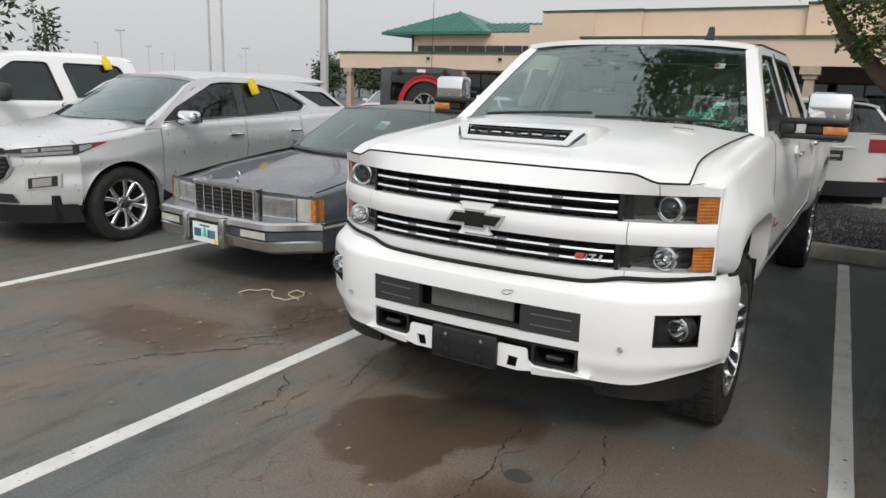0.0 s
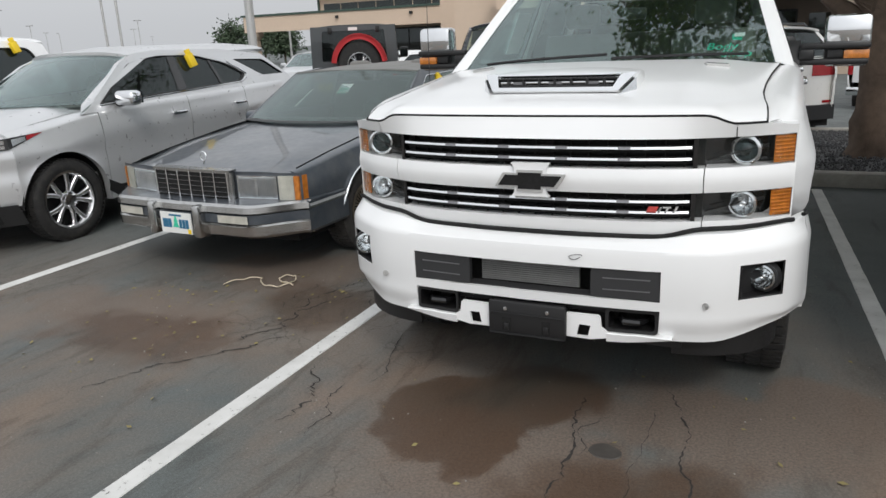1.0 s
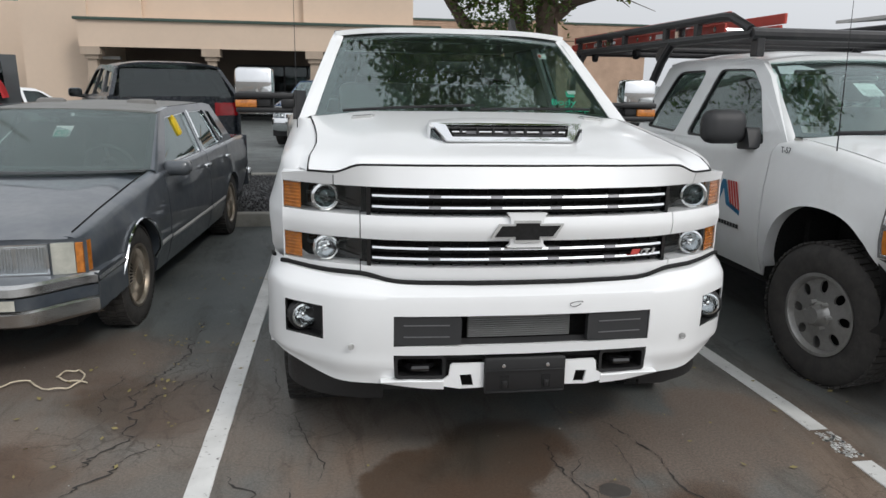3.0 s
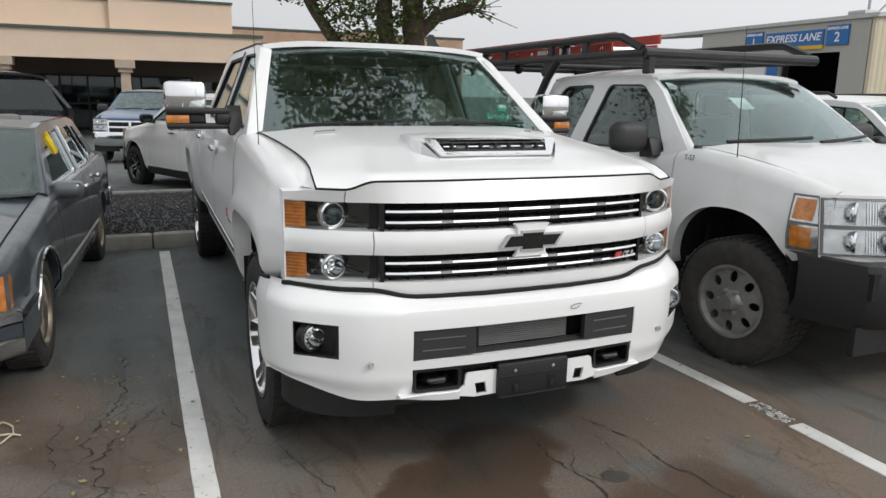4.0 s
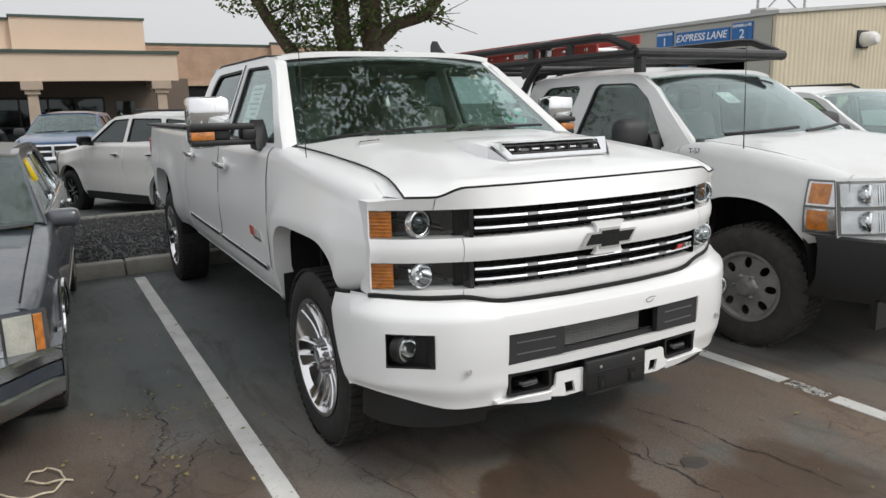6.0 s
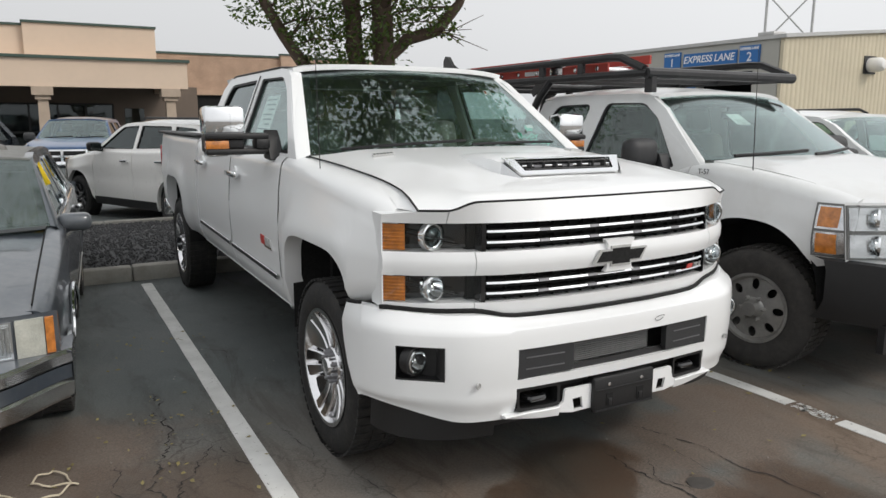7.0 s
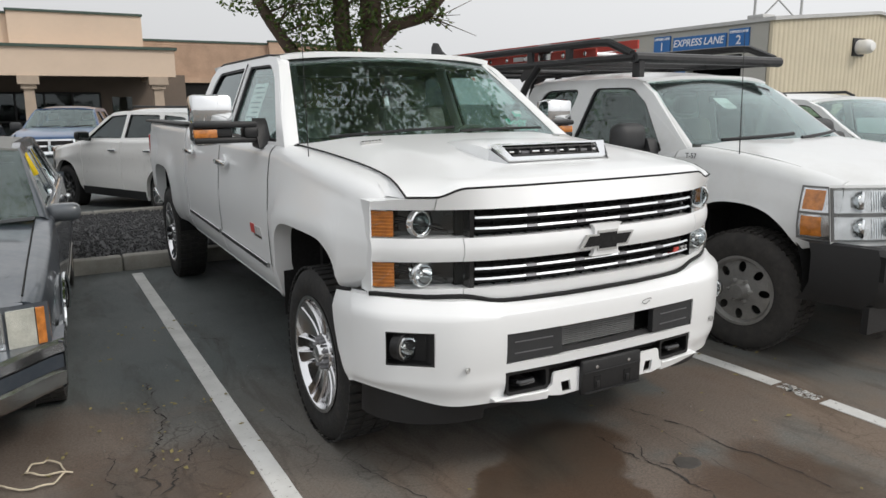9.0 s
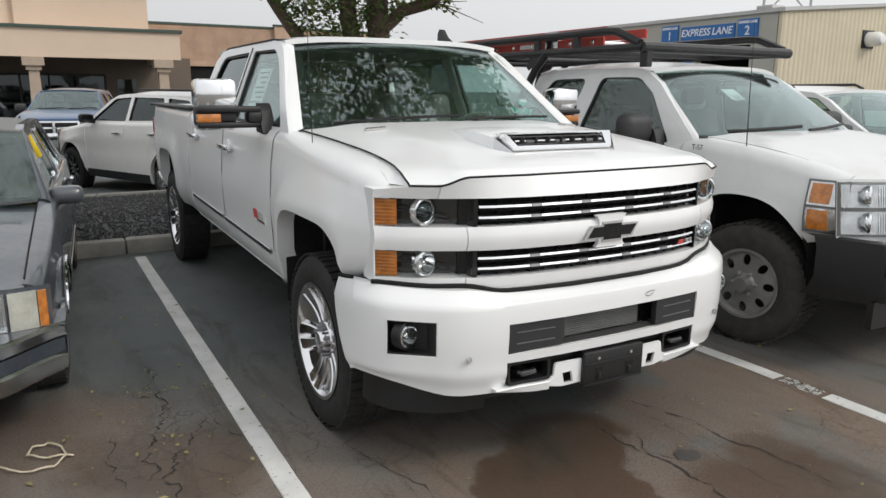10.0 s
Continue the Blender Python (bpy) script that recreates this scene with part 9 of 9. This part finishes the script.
yellow_tag(-4.95, 3.52, 1.485, 1)
yellow_tag(-7.86, 3.62, 1.715, 1)


# ---- trees ----
def leaf(bm, p, size, rnd):
    d = Vector((rnd.uniform(-1, 1), rnd.uniform(-1, 1), rnd.uniform(-0.9, 0.25))).normalized()
    side = d.cross(Vector((rnd.uniform(-1, 1), rnd.uniform(-1, 1), 1))).normalized()
    n = d.cross(side)
    a, w = size, size * 0.26
    v = [bm.verts.new(q) for q in (p, p + d * a * 0.45 + side * w + n * w * 0.4, p + d * a, p + d * a * 0.45 - side * w + n * w * 0.4)]
    mid = bm.verts.new(p + d * a * 0.5)
    bm.faces.new((v[0], v[1], mid)), bm.faces.new((v[1], v[2], mid)), bm.faces.new((v[0], mid, v[3])), bm.faces.new((mid, v[2], v[3]))


def bark_tube(bm, pts, rs, rnd, seg=14):
    """A limb with an uneven, furrowed skin."""
    fine, fr = [], []
    for i in range(len(pts) - 1):
        n = max(2, int((Vector(pts[i + 1]) - Vector(pts[i])).length / 0.12))
        for k in range(n):
            t = k / n
            fine.append(Vector(pts[i]).lerp(Vector(pts[i + 1]), t))
            fr.append(rs[i] + (rs[i + 1] - rs[i]) * t)
    fine.append(Vector(pts[-1])), fr.append(rs[-1])
    start = len(bm.verts)
    tube(bm, fine, fr, seg)
    bm.verts.ensure_lookup_table()
    for i in range(start, len(bm.verts)):
        v = bm.verts[i]
        k = (i - start) // seg
        if k < len(fine):
            out = v.co - fine[k]
            ridge = 0.10 * math.sin(((i - start) % seg) * 2.1 + k * 0.13) + 0.22 * noise.noise(v.co * 5.0) + 0.12 * noise.noise(v.co * 14.0)
            v.co = fine[k] + out * (1 + ridge)


def island_tree():
    rnd = random.Random(11)
    t = thing("tree", "broadleaf tree with rough forked trunk standing in the gravel island", "tree", at=pose(1.85, 6.6, 0))
    L, R = Vector((-0.91, 0.41, 0)), Vector((0.91, -0.41, 0))

    def at(d, k, z, f=0.0):
        v = d * k
        return (v.x, v.y + f, z)
    limbs = [
        ("trunk", [(0, 0, 0.05), (0.0, 0, 0.25), (0.02, 0, 0.9), (0.0, 0, 1.5), (0.03, 0, 1.8)], [0.27, 0.20, 0.175, 0.185, 0.165]),
        ("limb", [(0.03, 0, 1.7), at(R, 0.06, 2.2), at(R, 0.03, 3.0), at(R, 0.15, 3.8), at(R, 0.1, 5.0), at(L, 0.2, 6.4)], [0.16, 0.14, 0.125, 0.10, 0.08, 0.04]),
        ("limb", [(0.0, 0.02, 1.55), at(L, 0.24, 1.95), at(L, 0.34, 2.5), at(L, 0.30, 3.2, 0.1), at(L, 0.6, 4.2, 0.3), at(L, 1.0, 5.6, 0.6)], [0.135, 0.115, 0.10, 0.09, 0.07, 0.035]),
        ("limb", [(0.0, 0.0, 1.45), at(L, 0.50, 1.78), at(L, 0.92, 2.18), at(L, 1.22, 2.62), at(L, 1.5, 3.1), at(L, 2.4, 4.2), at(L, 3.0, 4.9)], [0.105, 0.09, 0.078, 0.068, 0.058, 0.04, 0.02]),
        ("limb", [at(R, 0.06, 2.35), at(R, 0.35, 2.60), at(R, 0.75, 2.72), at(R, 1.02, 3.05), at(R, 1.15, 3.4), at(R, 1.8, 4.3), at(R, 2.6, 5.0)], [0.085, 0.075, 0.068, 0.06, 0.055, 0.04, 0.02]),
        ("limb", [at(R, 0.03, 3.0), (-0.1, -0.8, 3.7), (-0.4, -1.8, 4.5), (-0.5, -2.9, 5.0), (-0.6, -3.8, 5.2)], [0.10, 0.085, 0.065, 0.045, 0.02]),
        ("limb", [at(L, 0.34, 2.9), (-0.9, -0.5, 3.8), (-1.7, -1.3, 4.6), (-2.4, -2.2, 4.9), (-3.0, -3.0, 4.8)], [0.09, 0.075, 0.055, 0.035, 0.018]),
        ("limb", [at(R, 0.1, 3.6), (0.7, -0.9, 4.4), (1.3, -2.0, 5.0), (1.6, -3.0, 5.2)], [0.08, 0.065, 0.045, 0.02]),
        ("limb", [at(L, 0.45, 3.6), (-0.2, 1.3, 4.6), (0.3, 2.4, 5.4), (0.6, 3.2, 5.6)], [0.08, 0.065, 0.045, 0.02]),
    ]
    low_limb = [(0.4, 1.75), (0.92, 2.18), (1.22, 2.62), (1.5, 3.1), (2.4, 4.2)]
    twigs = B()
    tips = []
    for name, pts, rs in limbs:
        bm = B()
        bark_tube(bm, pts, rs, rnd)
        part(name, bm, M_BARK, t, "", None, 60)
        if name == "trunk":
            continue
        # twigs along the outer part of each limb
        P = [Vector(p) for p in pts]
        for i in range(1, len(P) - 1):
            for _ in range(4):
                q = P[i].lerp(P[i + 1], rnd.random())
                d = Vector((rnd.uniform(-1, 1), rnd.uniform(-1, 1), rnd.uniform(-0.25, 0.8))).normalized()
                ln = rnd.uniform(0.5, 1.3) * (0.6 if q.z < 2.8 else 1.0)
                e = q + d * ln + Vector((0, 0, -0.1))
                if (e.dot(L) > 0.45 and e.z < min(3.25, interp(low_limb, e.dot(L))) and e.y > -1.2) or (e.dot(L) < -1.15 and e.z < 4.2):
                    continue
                m = q.lerp(e, 0.5) + Vector((0, 0, 0.08))
                tube(twigs, [q, m, e], [0.018, 0.012, 0.004], 5, False)
                tips += [(m, 0.22), (e, 0.33)]
                for _ in range(2):
                    d2 = (d + Vector((rnd.uniform(-1, 1), rnd.uniform(-1, 1), rnd.uniform(-0.6, 0.6)))).normalized()
                    e2 = m + d2 * rnd.uniform(0.3, 0.7)
                    tube(twigs, [m, e2], [0.008, 0.003], 4, False)
                    tips.append((e2, 0.28))
        tips.append((P[-1], 0.4))
    tagged(part("twig_growth", twigs, M_BARK, t), kind="stuff")
    # low sprouts between the left limb and the trunk, and a drooping spray
    for k in range(96):
        tips.append((Vector(at(L, rnd.uniform(0.1, 1.35), rnd.uniform(2.0, 3.1), rnd.uniform(-0.3, 0.3))), 0.17))
    for k in range(34):
        tips.append((Vector(at(L, rnd.uniform(1.0, 1.8), rnd.uniform(2.5, 3.2), rnd.uniform(-0.3, 0.2))), 0.14))
    for k in range(20):
        tips.append((Vector(at(R, rnd.uniform(0.1, 0.95), rnd.uniform(2.5, 3.2))), 0.16))
    for k in range(16):
        tips.append((Vector((rnd.uniform(-3.4, -2.2), rnd.uniform(-2.4, -1.4), rnd.uniform(2.95, 3.6))), 0.22))
    crown = B()
    for c, r in tips:
        for _ in range(int(24 * (r / 0.25) ** 1.3)):
            q = c + Vector((rnd.gauss(0, 1), rnd.gauss(0, 1), rnd.gauss(0, 0.8))) * r * 0.62
            out = q.dot(L)
            below = out > 0.45 and q.z < min(2.75, interp(low_limb, out) - 0.04) and q.y > -1.2
            if q.z > 1.95 and not below and not (out > 2.0 and q.z < 3.3 and q.y > -1.2) and not (out < -1.05 and q.z < 4.3) and not (out < -0.4 and q.z < 2.62):
                leaf(crown, q, rnd.uniform(0.06, 0.10), rnd)
    # the dense upper crown
    for k in range(1500):
        while True:
            u = Vector((rnd.uniform(-1, 1), rnd.uniform(-1, 1), rnd.uniform(-1, 1)))
            if u.length < 1:
                break
        c = Vector((0.15 + u.x * 2.9, -2.1 + u.y * 4.4, 6.5 + u.z * 2.1))
        if noise.noise(c * 0.55) + 0.55 * noise.noise(c * 1.5) < -0.02 or c.z < 4.5 + 0.12 * max(0, -c.y - 1):
            continue
        r = rnd.uniform(0.18, 0.36)
        for _ in range(36):
            q = c + Vector((rnd.gauss(0, 1), rnd.gauss(0, 1), rnd.gauss(0, 0.7))) * r * 0.6
            d = Vector((rnd.uniform(-1, 1), rnd.uniform(-1, 1), rnd.uniform(-0.9, 0.25))).normalized()
            w = d.cross(Vector((rnd.uniform(-1, 1), rnd.uniform(-1, 1), 1))).normalized()
            a = rnd.uniform(0.10, 0.17)
            crown.faces.new([crown.verts.new(v) for v in (q, q + d * a * 0.5 + w * a * 0.28, q + d * a, q + d * a * 0.5 - w * a * 0.28)])
    part("crown", crown, M_LEAF, t, "loose crown of small green leaves", False)


def far_tree(x, y, h, r, label, seed, mat=None, thin=False):
    rnd = random.Random(seed)
    z = lot_z(y)
    t = thing("tree", label, "tree", "far trees", at=pose(x, y, z))
    bm = B()
    tube(bm, [(0, 0, 0), (0.05, 0, h * 0.4), (0, 0, h * 0.95)], [0.16, 0.11, 0.03], 8)
    part("trunk", bm, M_BARK, t)
    bm = B()
    lb = B()
    for k in range(26 if not thin else 18):
        a, zz = rnd.uniform(0, 6.28), h * rnd.uniform(0.32, 0.95)
        rr = r * rnd.uniform(0.4, 1.0) * (1.15 - 0.75 * zz / h)
        e = Vector((rr * math.cos(a), rr * math.sin(a), zz + rr * 0.4))
        tube(bm, [(0, 0, zz * 0.92), e], [0.04, 0.01], 5, False)
        n = 70 if not thin else 22
        for _ in range(n):
            f = rnd.uniform(0.35, 1.1)
            q = Vector((0, 0, zz * 0.92)).lerp(e, f) + Vector((rnd.gauss(0, 1), rnd.gauss(0, 1), rnd.gauss(0, 1))) * r * (0.2 if not thin else 0.12)
            leaf(lb, q, r * rnd.uniform(0.13, 0.22), rnd)
    part("limbs", bm, M_BARK, t)
    part("crown", lb, mat or M_LEAF_FAR, t, "", False)


def street_light(x, y, h, heads=2, r=0.09, label="grey car park light with twin heads"):
    z = lot_z(y)
    t = thing("street_lamp", label, "street lamp", "car park lights", at=pose(x, y, z))
    bm = B()
    tube(bm, [(0, 0, 0), (0, 0, h)], [r, r * 0.7], 10)
    part("pole", bm, M_STEEL, t)
    bm = B()
    lathe(bm, [(r * 2.2, 0), (r * 2.2, 0.25), (r * 1.2, 0.3), (0, 0.3)], Matrix.Translation((0, 0, 0)), 12)
    part("base", bm, M_CURB, t)
    for s in (-1, 1) if heads == 2 else (-1,) if heads == 1 else ():
        bm = B()
        box(bm, min(s * 0.3, s * 1.1), max(s * 0.3, s * 1.1), -0.2, 0.2, h - 0.1, h + 0.1, 0.04)
        part("lamp_head", bm, M_STEEL, t)
        bm = B()
        tube(bm, [(0, 0, h), (s * 0.35, 0, h)], 0.04, 6)
        part("arm", bm, M_STEEL, t)
    return t


def polar(bearing, d, eye=(1.49, -2.6)):
    return eye[0] + d * math.sin(radians(bearing)), eye[1] + d * math.cos(radians(bearing))


island_tree()
far_tree(*polar(-63.3, 36), 8.6, 2.3, "tall dark green tree beyond the parked cars", 3)
far_tree(*polar(-59.6, 44), 5.3, 1.7, "slender young tree with thin foliage", 4, thin=True)
far_tree(*polar(-40.0, 95), 4.4, 3.2, "low far green tree at the edge of the lot", 5)
far_tree(*polar(-38.0, 105), 4.8, 3.0, "low far green tree at the edge of the lot", 6)
far_tree(*polar(-36.6, 98), 4.2, 3.0, "low far green tree at the edge of the lot", 7)
street_light(*polar(-40.9, 13.0), 9.0, 0, 0.075, "plain grey steel pole standing in the island")
for b, d, h, n in ((-54.9, 137, 9.3, 2), (-53.1, 205, 9.3, 2), (-52.2, 270, 9.3, 2), (-51.4, 280, 9.3, 1), (-46.4, 190, 9.3, 2), (-46.7, 260, 9.3, 2), (-48.4, 330, 9.3, 1), (-45.5, 400, 9.3, 2), (-60.2, 84, 9.4, 2), (-62.2, 120, 6.5, 2), (-36.2, 75, 5.2, 1), (-56.4, 170, 8.4, 1)):
    street_light(*polar(b, d), h, n, 0.11)
for b, d in ((-49.0, 46), (-48.1, 44)):
    street_light(*polar(b, d), 13.0, 0, 0.075, "slim tall grey flagpole")


def pylon():
    t = thing("power_pylon", "far timber H-frame power pole with crossed braces", "pylon")
    (x0, y0), (x1, y1) = polar(52.25, 140, (-2.1, -2.12)), polar(55.2, 140, (-2.1, -2.12))
    for x, y in ((x0, y0), (x1, y1)):
        bm = B()
        tube(bm, [(x, y, -1), (x, y, 30)], 0.22, 8)
        part("pole", bm, M_STEEL, t)
    for a, b in (((x0, y0, 22.5), (x1, y1, 14.5)), ((x1, y1, 22.5), (x0, y0, 14.5))):
        bm = B()
        tube(bm, [a, b], 0.13, 6)
        part("brace", bm, M_STEEL, t)
    for k in range(3):
        bm = B()
        mx, my = (x0 + x1) / 2 + (k - 1) * 3, (y0 + y1) / 2
        tube(bm, [(mx, my, 29), (mx - 30, my + 35, 24.5), (mx - 75, my + 90, 29)], 0.03, 4)
        part("wire", bm, M_STEEL, t)


pylon()


# ---- marks and litter on the asphalt ----
def blob(name, cx, cy, rx, ry, mat, label, seed, z=0.004, rough=0.25, category="stain"):
    rnd = random.Random(seed)
    bm = B()
    n = 72
    ph = [rnd.uniform(0, 6.28) for _ in range(6)]
    rim = []
    for k in range(n):
        a = 2 * math.pi * k / n
        q = 1 + rough * sum(math.sin(a * (i + 2) + ph[i]) / (i + 2) for i in range(6))
        rim.append((cx + rx * q * math.cos(a), cy + ry * q * math.sin(a)))
    top = [bm.verts.new((x, y, z)) for x, y in rim]
    low = [bm.verts.new((cx + (x - cx) * 1.03, cy + (y - cy) * 1.03, 0.0)) for x, y in rim]
    c = bm.verts.new((cx, cy, z))
    for k in range(n):
        bm.faces.new((c, top[k], top[(k + 1) % n]))
        bm.faces.new((top[k], low[k], low[(k + 1) % n], top[(k + 1) % n]))
    alone(name, bm, mat, label, category, kind="structure", split=60)


def crack(pts, seed, width=0.006, rag=0.02):
    """A ragged crack along a few points."""
    rnd = random.Random(seed)
    bm = B()
    path = []
    for a, b in zip(pts, pts[1:]):
        a, b = Vector(a), Vector(b)
        n = max(3, int((b - a).length / 0.018))
        for k in range(n):
            p = a.lerp(b, k / n)
            q = noise.noise(Vector((p.x * 9, p.y * 9, seed))) * rag * 1.6
            path.append(Vector((p.x + q + rnd.uniform(-0.3, 0.3) * rag, p.y + q * 0.4)))
    rows = []
    for i, p in enumerate(path):
        d = (path[min(i + 1, len(path) - 1)] - path[max(i - 1, 0)])
        nrm = Vector((-d.y, d.x)).normalized() if d.length > 1e-6 else Vector((1, 0))
        w = 0.6 * width * max(0.05, 0.5 + 0.9 * noise.noise(Vector((p.x * 14, p.y * 14, seed + 3))) + rnd.uniform(-0.35, 0.35)) * min(1, i / 6, (len(path) - 1 - i) / 6 + 0.02)
        rows.append((bm.verts.new((p.x - nrm.x * w, p.y - nrm.y * w, 0.003)), bm.verts.new((p.x + nrm.x * w, p.y + nrm.y * w, 0.003))))
    for (a, b), (c, d) in zip(rows, rows[1:]):
        bm.faces.new((a, b, d, c))
    alone("asphalt_crack", bm, M_CRACK, "ragged dark crack in worn asphalt", "crack", "asphalt cracks", "structure", split=60)


def litter():
    rnd = random.Random(21)
    bm = B()
    spots = [(-2.75, 0.75, 0.5, 45), (-1.75, 1.6, 0.45, 45), (-2.0, 0.6, 0.9, 40), (-1.9, 3.0, 0.6, 30), (0.4, -0.3, 1.2, 22), (-3.0, -0.2, 1.0, 30), (1.7, 0.6, 0.6, 14), (-1.3, 3.2, 0.12, 14)]
    for cx, cy, r, n in spots:
        for _ in range(n):
            x, y = rnd.gauss(cx, r * 0.6), rnd.gauss(cy, r * 0.6)
            if y > 5.2:
                continue
            s, a = rnd.uniform(0.006, 0.022), rnd.uniform(0, 6.28)
            u, w = Vector((math.cos(a), math.sin(a), 0)), Vector((-math.sin(a), math.cos(a), 0))
            c = Vector((x, y, 0.009))
            v = [bm.verts.new(q) for q in (c - u * s, c + w * s * 0.45 + Vector((0, 0, rnd.uniform(0, 0.008))), c + u * s + Vector((0, 0, rnd.uniform(0, 0.006))), c - w * s * 0.45)]
            bm.faces.new(v)
    alone("leaf_litter", bm, M_DRYLEAF, "scattered dry yellow leaf bits on the asphalt", "leaf litter", kind="stuff")
    bm = B()
    for _ in range(260):
        x, y = rnd.uniform(-3.8, 2.4), rnd.uniform(-1.6, 3.5)
        s = rnd.uniform(0.002, 0.006)
        bmesh_ico(bm, Matrix.LocRotScale((x, y, 0.003), Euler((rnd.random(), rnd.random(), 0)), (s, s * 0.8, s * 0.6)))
    alone("pebbles", bm, M_CURB, "tiny loose pebbles on the asphalt", "pebbles", kind="stuff")


def twine():
    t = thing("twine", "loose curled piece of pale twine lying on asphalt", "twine", at=pose(-2.2, 1.15, 0))
    for pts in ([(-0.36, -0.14), (-0.32, -0.05), (-0.26, 0.02), (-0.17, 0.05)], [(-0.18, 0.05), (-0.12, -0.03), (-0.03, -0.09), (0.05, -0.075), (0.10, 0.0), (0.085, 0.10), (0.03, 0.17), (-0.03, 0.15), (-0.055, 0.09), (-0.01, 0.04), (0.06, 0.01), (0.13, 0.0)]):
        bm = B()
        fine = []
        for a, b in zip(pts, pts[1:]):
            fine += [Vector((*a, 0)).lerp(Vector((*b, 0)), k / 4) for k in range(4)]
        fine.append(Vector((*pts[-1], 0)))
        tube(bm, [(p.x, p.y, 0.008 + 0.012 * abs(math.sin(i * 0.5))) for i, p in enumerate(fine)], 0.0045, 6)
        part("strand", bm, M_TWINE, t)


blob("oil_spot", 0.362, -0.16, 0.062, 0.052, M_OIL, "small dark oil spot on the asphalt", 9, 0.004, 0.1)
crack([(0.24, 0.33), (0.16, 0.16), (0.20, 0.02), (0.25, -0.22), (0.22, -0.5), (0.27, -0.8)], 1, 0.010, 0.03)
crack([(0.30, 0.12), (0.24, -0.02), (0.26, -0.25)], 2, 0.008, 0.035)
crack([(0.52, 0.46), (0.60, 0.24), (0.66, 0.06), (0.63, -0.05), (0.70, -0.30), (0.72, -0.7)], 3, 0.009, 0.022)
crack([(0.50, 0.30), (0.49, 0.0), (0.48, -0.35), (0.50, -0.6)], 4, 0.004, 0.012)
crack([(-1.45, 1.30), (-1.60, 1.05), (-1.72, 0.78), (-1.70, 0.5), (-1.86, 0.2)], 5, 0.012, 0.05)
crack([(-1.45, 1.28), (-1.40, 1.05), (-1.33, 0.85), (-1.28, 0.62)], 6, 0.007, 0.025)
crack([(-1.62, 2.2), (-1.66, 1.8), (-1.60, 1.55), (-1.70, 1.25), (-1.82, 0.95), (-1.80, 0.7)], 7, 0.012, 0.05)
crack([(-1.90, 1.30), (-1.94, 1.0), (-1.88, 0.7)], 8, 0.006, 0.03)
crack([(-1.12, 1.35), (-1.06, 1.05), (-1.08, 0.82)], 9, 0.006, 0.025)
crack([(-0.95, 0.72), (-0.92, 0.5), (-0.84, 0.25), (-0.80, 0.0)], 10, 0.006, 0.02)
crack([(-1.55, 0.45), (-1.75, 0.1), (-2.05, -0.2), (-2.2, -0.6)], 11, 0.012, 0.05)
crack([(-1.16, 0.15), (-1.05, -0.1), (-1.02, -0.45)], 12, 0.010, 0.05)
crack([(-0.95, 0.05), (-0.90, -0.2), (-0.82, -0.5)], 13, 0.008, 0.04)
crack([(-1.25, 2.9), (-1.12, 2.75), (-1.08, 2.55)], 14, 0.008, 0.03)
litter()
twine()
# worn stub of the right-hand line: flecks of paint left over
fleck = B()
frnd = random.Random(4)
for _ in range(150):
    fx, fy, fs = frnd.uniform(1.495, 1.585), frnd.uniform(-0.02, 0.22), frnd.uniform(0.003, 0.011)
    fv = [fleck.verts.new((fx + fs * math.cos(a + frnd.uniform(-0.4, 0.4)), fy + fs * math.sin(a), 0.003)) for a in (0, 1.2, 2.5, 3.8, 5.0)]
    fleck.faces.new(fv)
alone("paint_flecks", fleck, M_LINE, "flaking remains of white line paint", "paint flecks", kind="stuff")
